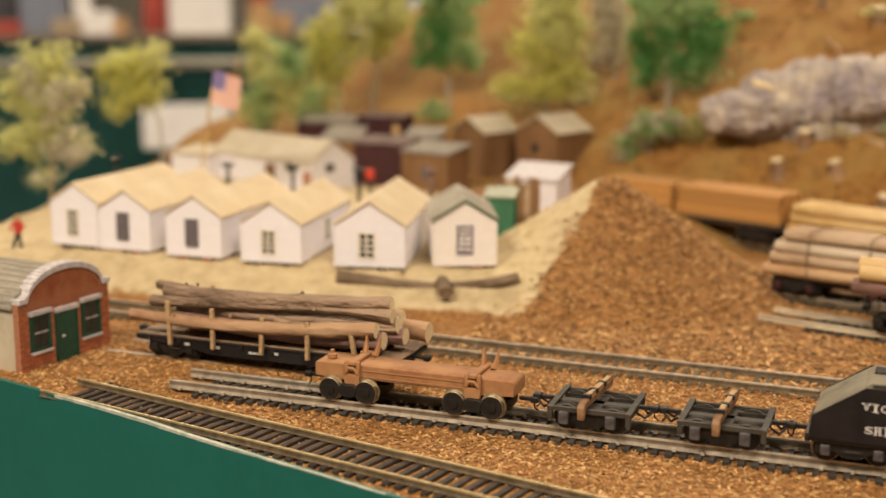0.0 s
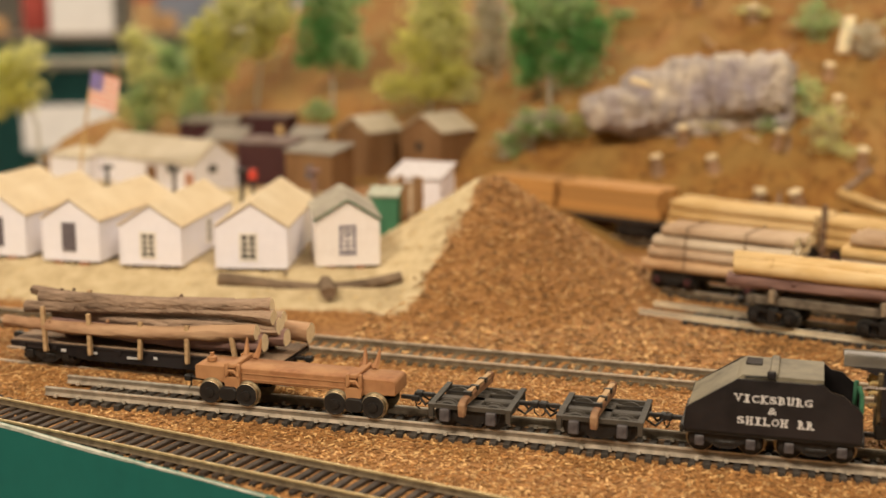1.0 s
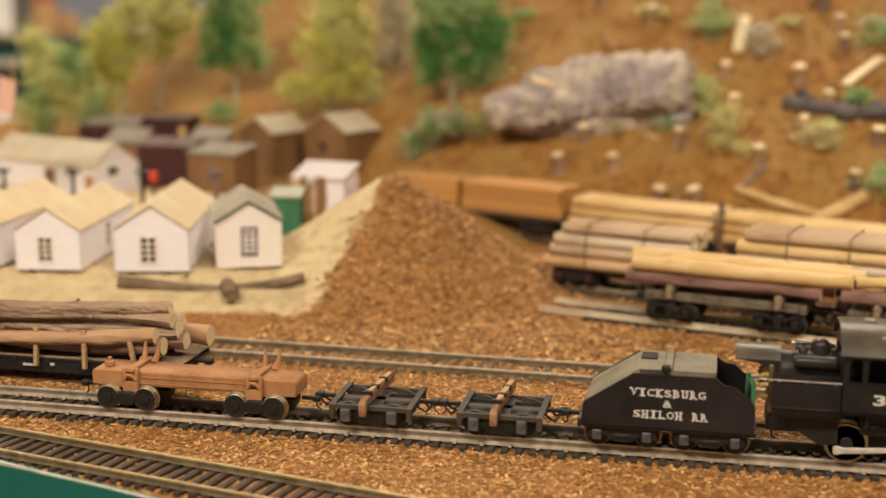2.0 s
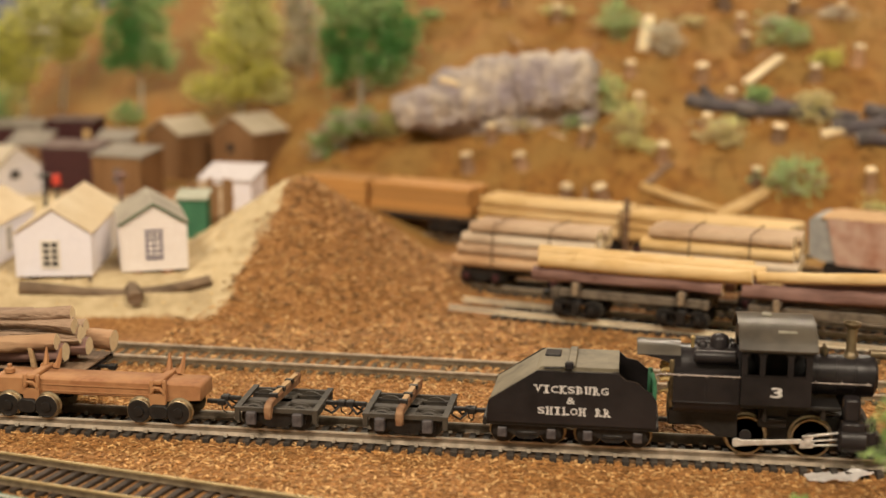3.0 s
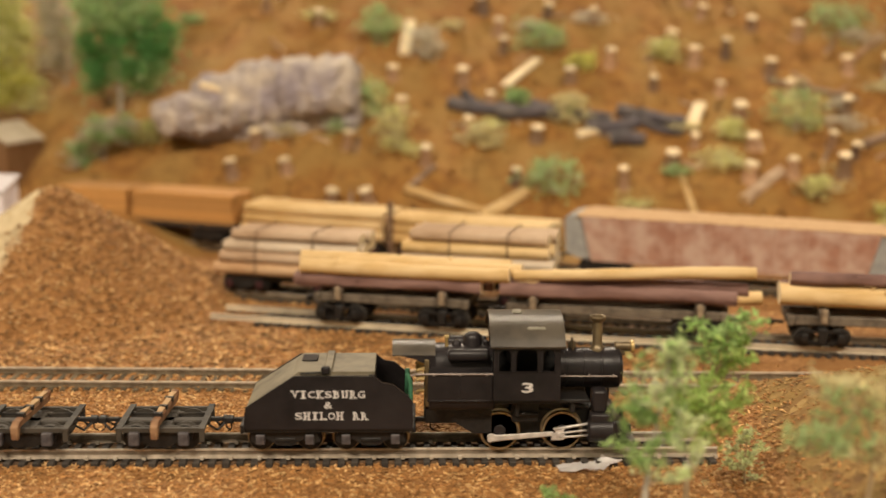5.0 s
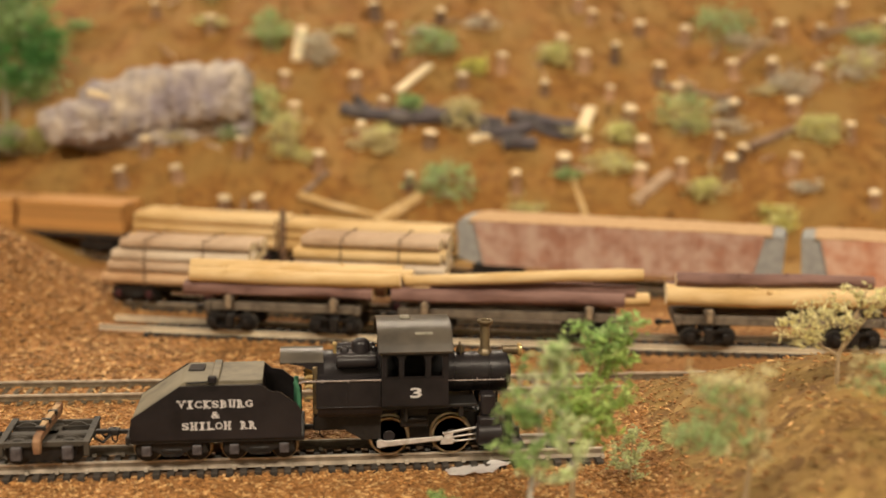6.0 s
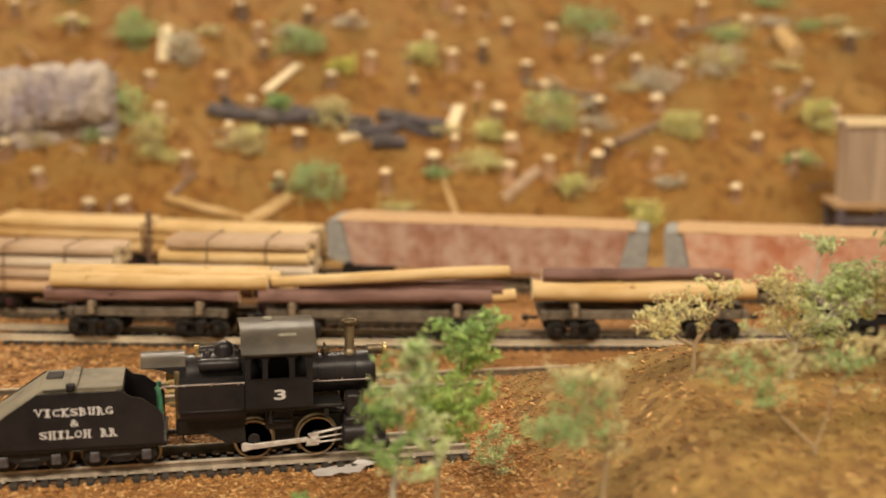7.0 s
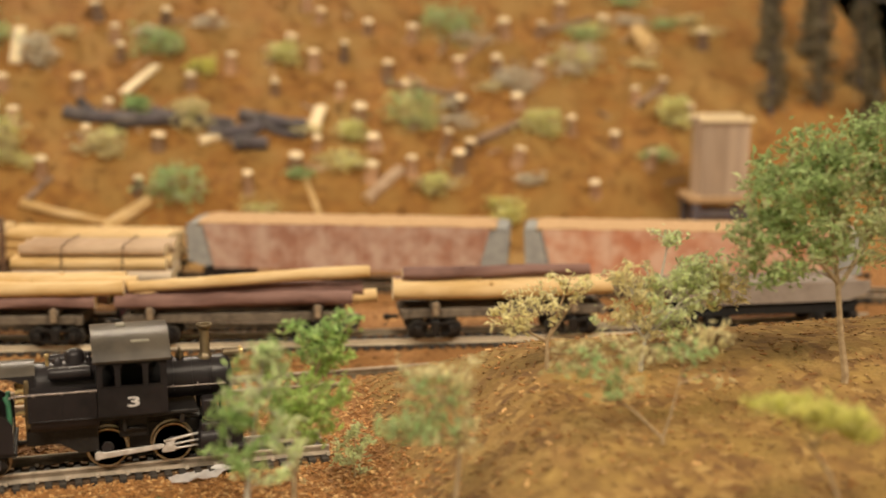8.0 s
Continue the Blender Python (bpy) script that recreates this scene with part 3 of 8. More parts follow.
for along, back, w, d, h, mat, label in (
    (0.27, 0.15, 0.19, 0.16, 0.15, M_WHITEBOX, "large white card box on a display table"), (-0.05, 0.12, 0.11, 0.12, 0.07, M_WHITEBOX, "small white card box on a display table"),
    (0.14, 0.30, 0.09, 0.1, 0.15, M_BOXRED, "red card box on a display table"), (0.02, 0.10, 0.05, 0.08, 0.05, M_BOXTAN, "orange tan card box on a display table"),
    (-0.22, 0.30, 0.14, 0.2, 0.16, M_BOXBLUE, "blue grey box on a display table"), (-0.36, 0.12, 0.16, 0.12, 0.04, M_BOXRED, "flat red box on a display table"),
    (0.52, 0.18, 0.10, 0.1, 0.06, M_BOXTAN, "tan card box on a display table"), (0.62, 0.32, 0.2, 0.15, 0.12, M_BOXBLUE, "blue grey box on a display table"), (-0.10, 0.4, 0.06, 0.1, 0.19, M_WHITEBOX, "tall white box on a display table"),
    (0.78, 0.12, 0.2, 0.15, 0.09, M_WHITEBOX, "low white card box on a display table"), (1.06, 0.16, 0.18, 0.14, 0.11, M_WHITEBOX, "white card box on a display table"), (0.94, 0.06, 0.06, 0.05, 0.04, M_BOXTAN, "small orange tan box on a display table"),
    (-0.58, 0.2, 0.19, 0.2, 0.17, M_BOXDARK, "dark grey case on a display table"), (-0.40, 0.42, 0.2, 0.2, 0.22, M_BOXDARK, "dark grey case on a display table"), (-0.14, 0.06, 0.09, 0.06, 0.05, M_BOXTAN_PALE, "dull tan box on a display table"),
    (0.46, 0.08, 0.07, 0.07, 0.10, M_BOXTAN, "orange tan card box on a display table"), (0.56, 0.42, 0.2, 0.18, 0.2, M_BOXRED, "red card box on a display table"), (1.26, 0.2, 0.25, 0.2, 0.16, M_BOXDARK, "dark grey case on a display table"), (0.9, 0.4, 0.3, 0.2, 0.2, M_BOXDARK, "dark grey case on a display table")):
    far_box(along, back, w, d, h, mat, label)
ob = metre_box("card_sign", -0.088, 0.088, -0.004, 0.004, 0, 0.09, M_WHITEBOX, "plain white card hung on a dark teal table skirt", "sign", bevel=0.001)
ob.matrix_basis = pose(-1.535, 1.842, 0.842, -16, 0, 34)


# ---- tracks ----
GAUGE = 18.0


def railway_track(near, x0, x1, rail_mat, tie_mat, label, spikes=False, tie_from=None, pitch=4.7, half=12.6, inside=None, web_mat=None, gap_shade=True, gauge=GAUGE, lift=0.0):
    """A straight or gently bent track; near(x) is the y of its near rail."""
    ob = thing("railway_track", 0, 0, 0, 0, label, "railway track", "tracks of the layout")
    web_mat = web_mat or M_RAIL_WEB
    # an added dark sheet under the rails, painting the shade between the sleepers
    if gap_shade:
        bm = bmesh.new()
        n = max(2, int((x1 - x0) / 12))
        ends = []
        for i in range(n + 1):
            first = x0 if tie_from is None else tie_from
            x = first + (x1 - first) * i / n
            lo, hi = near(x) - 1.2, near(x) + gauge + 1.2
            if inside:
                lo = max(lo, inside(x) + 3)
            ends.append([bm.verts.new((x, y, z)) for y, z in ((lo - 1.5, -5.6), (lo, -3.45), (hi, -3.45), (hi + 1.5, -5.6))])
        for a, b in zip(ends, ends[1:]):
            for k in range(3):
                bm.faces.new((a[k], b[k], b[k + 1], a[k + 1]))
        bmesh.ops.recalc_face_normals(bm, faces=bm.faces[:])
        bmesh.ops.solidify(bm, geom=bm.faces[:], thickness=0.3)
        part("roadbed", bm, M_GAP_SHADE, ob, "dark strip painted as the shade between the sleepers", smooth=False)
    profile = [(-0.95, -2.4), (0.95, -2.4), (0.3, -2.05), (0.24, -0.9), (0.48, -0.7), (0.48, -0.1), (0.38, 0), (-0.38, 0), (-0.48, -0.1), (-0.48, -0.7), (-0.24, -0.9), (-0.3, -2.05)]
    n = max(2, int((x1 - x0) / 12))
    line = []
    for i in range(n + 1):
        x = x0 + (x1 - x0) * i / n
        slope = (near(x + 1) - near(x - 1)) / 2
        line.append((Vector((x, near(x), 0)), Vector((-slope, 1, 0)).normalized()))
    for shift in (0.0, gauge):
        bm = bmesh.new()
        rings = [[bm.verts.new(p + side * (shift + u) + Vector((0, 0, v + (lift if v > -2.2 else 0)))) for u, v in profile] for p, side in line]
        for a, b in zip(rings, rings[1:]):
            for k in range(len(profile)):
                m = (k + 1) % len(profile)
                # head faces take the lighter colour, painting the highlight along the rail's top
                bm.faces.new((a[k], b[k], b[m], a[m])).material_index = 0 if 4 <= k <= 8 else 1
        bm.faces.new(rings[0]), bm.faces.new(rings[-1][::-1])
        if spikes:
            x = x0 + 5
            while x < x1:
                y = near(x) + shift
                for s in (-1, 1):
                    box(bm, x - 0.6, x + 0.6, y + s * 1.35 - 0.55, y + s * 1.35 + 0.55, -2.6, -1.55)
                x += pitch * 2
        bmesh.ops.recalc_face_normals(bm, faces=bm.faces[:])
        part("rail", bm, (rail_mat, web_mat), ob, smooth=False)
    bm = bmesh.new()
    box(bm, -1.15, 1.15, -half, half, -5.2, -2.4, 0.25)
    mesh = mesh_of("tie", bm, tie_mat, False)
    rng = random.Random(int(abs(x0)))
    x = (x0 if tie_from is None else tie_from) + 2
    while x < x1:
        slope = (near(x + 1) - near(x - 1)) / 2
        side = Vector((-slope, 1, 0)).normalized()
        in_by = max(0.0, inside(x) - 0.6 - near(x) + half - gauge / 2) if inside else 0.0
        p = Vector((x, near(x), 0)) + side * (gauge / 2 + rng.uniform(-0.3, 0.3) * (not inside) + in_by)
        piece("tie", mesh, ob, at(p.x, p.y, rng.uniform(-0.1, 0.1), math.degrees(math.atan(slope)) + rng.uniform(-1.2, 1.2)))
        x += pitch
    return ob


def t1(x):
    return -112.2 - 0.21 * x


def t3(x):
    return 74.9 - 0.03 * x


def t4(x):
    return 146.5 - 0.21 * x + 0.00018 * x * x


def t5(x):
    return 185 - 0.30 * x


def t6(x):
    return 281 - 0.40 * x


railway_track(t1, -416, -20, M_RAIL_BRASS, M_TIE_BROWN, "brass-railed track with brown sleepers along the board's edge", half=12.2, tie_from=-409, inside=front_edge, gap_shade=False)
railway_track(lambda x: 1.6, -377, 14, M_RAIL, M_TIE, "nickel-railed siding with dark sleepers under the train", True, -366, web_mat=M_RAIL_WEB_PALE, gauge=15.5, lift=0.8)
railway_track(lambda x: 31.0, -425, -290, M_RAIL_OLD, M_TIE, "short weathered track under the loaded log car")
railway_track(t3, -590, 128, M_RAIL_OLD, M_TIE_DUSTY, "weathered through track half sunk in wood chips", gap_shade=False)
railway_track(t4, -181, 300, M_RAIL_PALE, M_TIE, "nickel-railed siding under a string of log cars", False, -160, web_mat=M_RAIL_PALE)
railway_track(t5, -196, 60, M_RAIL_OLD, M_TIE, "weathered siding under bundled log cars")
railway_track(t6, -330, 360, M_RAIL_OLD, M_TIE, "rear track under lumber and hopper cars")


# ---- rolling stock ----
def wheel_mesh(r, tread_mat, face_mat):
    bm = bmesh.new()
    lathe(bm, [(r * 0.96, -1.3), (r, -1.2), (r, 0.6), (r + 0.55, 0.8), (r + 0.55, 1.3)], axis="y", seg=24)
    lathe(bm, [(r * 0.97, -1.25), (r * 0.86, -1.35), (r * 0.78, -1.1), (r * 0.3, -1.0), (r * 0.28, -1.9), (r * 0.1, -1.95)], axis="y", seg=18)
    for f in bm.faces:
        f.material_index = 0 if max(math.hypot(v.co.x, v.co.z) for v in f.verts) > r * 0.98 else 1
    return mesh_of("wheel", bm, (tread_mat, face_mat))


W_CAR = wheel_mesh(4.2, M_TYRE, M_IRON)
W_DARK = wheel_mesh(4.2, M_TRUCK_GREY, M_IRON)


def truck_part(parent, x, base, mat, wheel, journal, half=13.2, arch=False, side_z=(3.2, 8.6), rise=0.0, wheel_y=9.0):
    """A four-wheeled truck under a car: side frames with journal boxes, and the wheels under it."""
    z0, z1 = side_z
    bm = bmesh.new()
    box(bm, -2.2, 2.2, -half + 0.9, half - 0.9, 6.2, 8.8, 0.4)
    truck = part("truck", bm, mat, parent)
    truck.location = (x * K, 0, rise * K)
    for s in (-1, 1):
        bm = bmesh.new()
        y = s * half
        if arch:
            top = [(-base / 2 - 3, 5.2), (-base / 2 + 1, 7.4), (base / 2 - 1, 7.4), (base / 2 + 3, 5.2)]
            low = [(-base / 2 - 3, 4.6), (-base / 2 + 2.5, 2.4), (base / 2 - 2.5, 2.4), (base / 2 + 3, 4.6)]
            for shape in (top, low):
                prism(bm, [(u, v + 0.45) for u, v in shape] + [(u, v - 0.45) for u, v in shape[::-1]], "y", y - 0.8, y + 0.8)
            box(bm, -1.8, 1.8, y - 1.3, y + 1.3, 2.2, 8.4, 0.3)
        else:
            outline = [(-base / 2 - 3.4, z0 + 0.6), (-base / 2 - 2.2, z1), (base / 2 + 2.2, z1), (base / 2 + 3.4, z0 + 0.6), (base / 2 + 1.2, z0), (base / 2 - 2.2, z0 + 1.4), (2.2, z0 - 0.8), (-2.2, z0 - 0.8), (-base / 2 + 2.2, z0 + 1.4), (-base / 2 - 1.2, z0)]
            prism(bm, outline, "y", y - 0.8, y + 0.8)
            box(bm, -3.2, 3.2, y + s * 0.6 - 0.5, y + s * 0.6 + 0.5, 3.6, 5.0, 0.25)
        part("side_frame", bm, mat, truck)
    for u in (-base / 2, base / 2):
        bm = bmesh.new()
        tube(bm, [(u, -half + 1, 4.2), (u, half - 1, 4.2)], 0.7, 8)
        part("axle", bm, mat, truck)
    bm = bmesh.new()
    box(bm, -1.5, 1.5, -1.0, 1.0, -1.7, 1.7, 0.3)
    box_mesh = mesh_of("journal_box", bm, journal, False)
    for u in (-base / 2, base / 2):
        for s in (-1, 1):
            piece("journal_box", box_mesh, truck, at(u, s * (half + 0.7), 4.6))
            piece("wheel", wheel, truck, at(u, s * wheel_y, 4.2, 0 if s < 0 else 180))
    return truck


def coupler_part(parent, x, way, mat=None):
    bm = bmesh.new()
    box(bm, min(0, 5 * way), max(0, 5 * way), -0.8, 0.8, 7.6, 9.0, 0.2)
    box(bm, min(4 * way, 7 * way), max(4 * way, 7 * way), -1.6, 1.4, 7.2, 9.4, 0.4)
    tube(bm, [(5 * way, 0.5, 7.4), (5.2 * way, 0.8, 5.0), (6.4 * way, 1.5, 3.8)], 0.25, 6)
    ob = part("coupler", bm, mat or M_IRON, parent, smooth=False)
    ob.location.x = x * K
    return ob


STEMS = {"K": "a", "B": "a", "U": "ab", "R": "a", "H": "ab", "L": "a"}
SERIFS = {"V": "ab", "K": "abcd", "B": "ac", "U": "ab", "R": "acd", "H": "abcd", "L": "acd"}


def lettering(words, width, cap, m, parent, mat):
    """Raised bold slab-serif capitals on a side, a cell for each; m places their middle, in plan units."""
    bm = bmesh.new()
    cell = width / len(words)
    for i, sign in enumerate(words):
        mid = (i + 0.5) * cell - width / 2
        if sign == " ":
            continue
        if sign == "I":
            box(bm, mid - cell * 0.16, mid + cell * 0.16, -cap / 2, cap / 2, -0.03, 0.06)
            for y in (-cap / 2, cap / 2):
                box(bm, mid - cell * 0.36, mid + cell * 0.36, y - cap * 0.09, y + cap * 0.09, -0.03, 0.05)
            continue
        curve = bpy.data.curves.new("lettering", "FONT")
        curve.body, curve.size, curve.extrude, curve.offset = sign, 1.0, 0.015, 0.02
        text = new("lettering", curve)
        bpy.context.view_layer.update()
        mesh = bpy.data.meshes.new_from_object(text.evaluated_get(bpy.context.evaluated_depsgraph_get()))
        bpy.data.objects.remove(text)
        xs, ys = [v.co.x for v in mesh.vertices], [v.co.y for v in mesh.vertices]
        wide = cell * (0.68 if sign in SERIFS else 0.86)
        before = len(bm.verts)
        bm.from_mesh(mesh)
        bm.verts.ensure_lookup_table()
        for v in list(bm.verts)[before:]:
            v.co = Vector((mid + ((v.co.x - min(xs)) / (max(xs) - min(xs)) - 0.5) * wide, ((v.co.y - min(ys)) / (max(ys) - min(ys)) - 0.5) * cap, v.co.z * 2.6))
        foot = cell * 0.2
        inset = 0.0 if sign == "V" else cell * 0.075
        for corner in SERIFS.get(sign, ""):
            x = mid + (-wide / 2 + inset if corner in "ac" else wide / 2 - inset)
            y = cap / 2 if corner in "ab" else -cap / 2
            box(bm, x - foot, x + foot, y - cap * 0.1, y + cap * 0.1, -0.03, 0.05)
        for side in STEMS.get(sign, ""):
            x = mid + (-wide / 2 if side == "a" else wide / 2 - cell * 0.22)
            box(bm, x, x + cell * 0.22, -cap / 2, cap / 2, -0.03, 0.055)
        bpy.data.meshes.remove(mesh)
    ob = part("lettering", bm, mat, parent, "white slab-serif lettering", smooth=False)
    m = m.copy()
    m.translation *= K
    ob.matrix_basis = m
    return ob


def build_tender():
    ob = thing("tender", -114, 9, 0, 0, "black sloped-back steam tender with white lettering", "tender")
    side = [(-27.2, 9.4), (-27.2, 11.6), (-26.6, 16.7), (-11, 27.1), (14.4, 27.1), (15.2, 26.8), (17.4, 24.9), (21.0, 24.3), (23.9, 21.8), (25.6, 20.9), (27.3, 18.4), (27.3, 9.4)]
    bm = bmesh.new()
    for s in (-1, 1):
        prism(bm, side, "y", s * 13.8, s * 12.8)
    split_part("side_sheet", bm, M_BLACK, ob)
    bm = bmesh.new()
    prism(bm, [(-27, 11), (-26.2, 16.9), (-10.8, 26.9), (13, 26.9), (13, 11)], "y", -12.79, 12.79)
    box(bm, 13, 27, -12.7, 12.7, 9.5, 13)
    prism(bm, [(-11.5, 26.6), (-9.4, 28), (15, 28), (15, 26.8), (-11, 26.4)], "y", -11.2, 11.2)
    part("tank", bm, M_TANK_DUST, ob, "tank top under thick tan dust")
    bm = bmesh.new()
    box(bm, -9.4, -4.2, 0.5, 8.0, 28.02, 28.5, 0.2)
    part("hatch", bm, M_BLACK, ob, "flat dark water hatch")
    bm = bmesh.new()
    box(bm, -1.4, 1.2, -11.2, 11.2, 28, 28.9, 0.25)
    part("tank_band", bm, M_TANK_DUST, ob)
    bm = bmesh.new()
    box(bm, -2.2, 0.6, -12.7, -10.6, 27.4, 29.8, 0.4)
    part("lid_hinge", bm, M_BLACK, ob)
    bm = bmesh.new()
    tube(bm, [(-9, -12.3, 27.6), (-2.4, -12.2, 28.0)], 0.35, 6)
    part("fire_iron", bm, M_IRON, ob)
    bm = bmesh.new()
    box(bm, 13.2, 15.0, -12.6, 12.6, 13, 27, 0.3)
    part("coal_board", bm, M_BLACK, ob)
    bm = bmesh.new()
    box(bm, -28, 28.2, -13.2, 13.2, 8.0, 9.6, 0.3)
    box(bm, -28.4, -27, -14.4, 14.4, 8.2, 11.0, 0.3)
    part("frame", bm, M_IRON, ob)
    bm = bmesh.new()
    tube(bm, [(26.2, -11.6, 14), (26.6, -11.7, 20), (26.4, -11.6, 24.6), (25.4, -11.2, 27.2)], 0.75, 8)
    tube(bm, [(25.2, 12.6, 12), (25.5, 12.6, 22)], 0.8, 8)
    split_part("handrail", bm, M_GREENHUT, ob, "green handrail")
    for words, x, z, width, cap in (("VICKSBURG", 0.1, 21.1, 24.0, 2.3), ("&", 0.1, 17.5, 3.2, 2.2), ("SHILOH RR", 1.1, 13.9, 23.8, 2.3)):
        lettering(words, width, cap, at(x, -13.9, z, 0, 90), ob, M_WHITE_INK)
    truck_part(ob, -14.2, 16, M_IRON, W_CAR, M_JOURNAL, 11.0, rise=0.8, wheel_y=7.75)
    truck_part(ob, 13.6, 16, M_IRON, W_CAR, M_JOURNAL, 11.0, rise=0.8, wheel_y=7.75)
    coupler_part(ob, -28, -1)
    coupler_part(ob, 28, 1)


build_tender()


def driver_wheel(parent, x, s):
    r = 6.4
    bm = bmesh.new()
    lathe(bm, [(r - 0.6, -1.2), (r, -1.2), (r, 0.8), (r + 0.6, 1.0), (r + 0.6, 1.5), (r - 0.6, 1.5), (r - 0.6, -1.2)], axis="y", seg=36)
    tyre = part("driving_wheel", bm, M_TYRE, parent, "brass-tyred driving wheel")
    tyre.matrix_basis = Matrix.Translation((x * K, s * 8.0 * K, (r + 0.8) * K)) @ pose(0, 0, 0, 0, 0, 0 if s < 0 else 180)
    bm = bmesh.new()
    lathe(bm, [(1.8, -1.5), (2.0, -1.3), (2.0, 0.8), (0.5, 0.8)], axis="y", seg=16)
    for k in range(10):
        a = 2 * math.pi * k / 10
        tube(bm, [(1.5 * math.cos(a), -0.4, 1.5 * math.sin(a)), (5.9 * math.cos(a), -0.4, 5.9 * math.sin(a))], [0.75, 0.55], 6)
    lathe(bm, [(6.0, 0.5), (6.0, 1.0), (0.5, 1.0)], axis="y", seg=24)
    prism(bm, [(5.7 * math.cos(a), 5.7 * math.sin(a)) for a in (0.5, 0.9, 1.3, 1.7, 2.1, 2.5)], "y", -0.9, 0.4)
    part("spokes", bm, M_BLACK, tyre)


M_STACK = material("dark_tarnished_brass", (0.13, 0.10, 0.06), (0.055, 0.043, 0.03), 400, 0.36, 0.5, 0.1, 90, (0.24, 0.18, 0.10))
M_VENT = material("pale_dusty_vent", (0.26, 0.24, 0.18), (0.16, 0.145, 0.11), 400, 0.5)
M_RODGREY = material("dusty_steel_handrail", (0.32, 0.27, 0.24), (0.20, 0.165, 0.15), 400, 0.45, 0.4, 0.1)


def build_engine():
    ob = thing("steam_engine", -50, 9, 0, 0, "small black camelback steam switching engine numbered 3", "locomotive")
    openings = ((-9.5, -5.0), (-4.0, 3.5), (4.6, 9.0))
    bm = bmesh.new()
    for s in (-1, 1):
        y0, y1 = sorted((s * 15, s * 14.2))
        box(bm, -10.9, 10.7, y0, y1, 19.2, 28.7)
        box(bm, -10.9, 10.7, y0, y1, 36.4, 38.4)
        for a, b in zip((-10.9, -5.0, 3.5, 9.0), (-9.5, -4.0, 4.6, 10.7)):
            box(bm, a, b, y0, y1, 28.7, 36.4)
    for u in (-10.9, 9.9):
        box(bm, u, u + 0.8, -14.2, 14.2, 19.2, 30)
        box(bm, u, u + 0.8, -14.2, -10.4, 30, 38.4)
        box(bm, u, u + 0.8, 10.4, 14.2, 30, 38.4)
        prism(bm, [(-10.4, 36.2), (10.4, 36.2), (10.4, 38.4), (7, 41.2), (0, 43.4), (-7, 41.2), (-10.4, 38.4)], "x", u, u + 0.8)
    part("cab", bm, M_BLACK, ob)
    for s in (-1, 1):
        y = s * 15.05
        for a, b in openings:
            bm = bmesh.new()
            t = 0.35
            for x0, x1, z0, z1 in ((a, a + t, 28.7, 36.4), (b - t, b, 28.7, 36.4), (a, b, 28.7, 28.7 + t), (a, b, 36.4 - t, 36.4)):
                box(bm, x0, x1, y - 0.15, y + 0.15, z0, z1)
            for q in ((a + t, 1), (b - t, -1)):
                prism(bm, [(q[0], 36.1), (q[0] + 1.1 * q[1], 36.1), (q[0], 35.0)], "y", y - 0.12, y + 0.12)
            part("cab_window", bm, M_BLACK, ob, "cab window opening with a raised frame", smooth=False)
    # near-black boiler, so that the openings show the cab's shade by colour
    bm = bmesh.new()
    box(bm, -6, 7, -7, 7, 19.3, 34.5, 1.5)
    tube(bm, [(-9.6, 0, 26.5), (9.6, 0, 26.5)], 7.0, 24)
    part("cab_interior", bm, M_MATTE_BLACK, ob, "boiler inside the cab, blackened for the shade in there")
    bm = bmesh.new()
    arc = [(16.3 * math.sin(a) / math.sin(1.12), 44.9 - 7.4 * abs(i / 12) ** 2.7) for i, a in [(j, math.asin(max(-1.0, min(1.0, j / 12)) * math.sin(1.12))) for j in range(-12, 13)]]
    prism(bm, arc + [(u * 0.985, v - 0.7) for u, v in arc[::-1]], "x", -12.0, 12.1)
    part("cab_roof", bm, M_BLACK_DUST, ob, "dusty olive grey cab roof")
    for x0, x1, y0, y1, z0, z1 in ((-0.1, 6.1, -11.6, -7.0, 40.2, 42.6), (-4.2, -0.8, -2.0, 2.0, 44.6, 45.6)):
        bm = bmesh.new()
        box(bm, x0, x1, y0, y1, z0, z1, 0.45)
        part("roof_vent", bm, M_VENT, ob, "pale dusty roof vent")
    bm = bmesh.new()
    tube(bm, [(-31, 0, 26.4), (-10, 0, 26.4)], 7.9, 30)
    tube(bm, [(10.4, 0, 26.2), (29.6, 0, 26.2)], 6.6, 30)
    tube(bm, [(25.6, 0, 26.2), (26.0, 0, 26.2), (31.2, 0, 26.2), (31.6, 0, 26.2)], [6.6, 6.9, 6.9, 6.5], 30)
    lathe(bm, [(5.6, 31.5), (5.4, 32.3), (1.6, 33.0), (0.2, 33.1)], (0, 0, 26.2), "x", 24)
    split_part("boiler", bm, M_BLACK, ob)
    for u in (13.6, 19.4, 25.2):
        bm = bmesh.new()
        tube(bm, [(u, 0, 26.2), (u + 0.6, 0, 26.2)], 6.85, 30)
        part("boiler_band", bm, M_BLACK, ob)
    # side tanks of the wide firebox, with a flared apron under them
    bm = bmesh.new()
    for s in (-1, 1):
        y0, y1 = sorted((s * 14.3, s * 13.2))
        box(bm, -31.9, -21.6, y0, y1, 19.2, 27.8, 0.2)
        box(bm, -21.4, -11.0, y0, y1, 19.2, 27.8, 0.2)
        box(bm, -32.1, -10.9, y0 - 0.12, y1 + 0.12, 18.7, 19.3, 0.15)
        for u in (-31.6, -21.5, -11.4):
            box(bm, u - 0.25, u + 0.25, y0 - 0.12, y1 + 0.12, 19.3, 27.7)
        prism(bm, [(s * 14.0, 18.8), (s * 13.7, 16.6), (s * 12.6, 15.4), (s * 11.0, 15.4), (s * 11.0, 18.8)], "x", -31.4, -10.6)
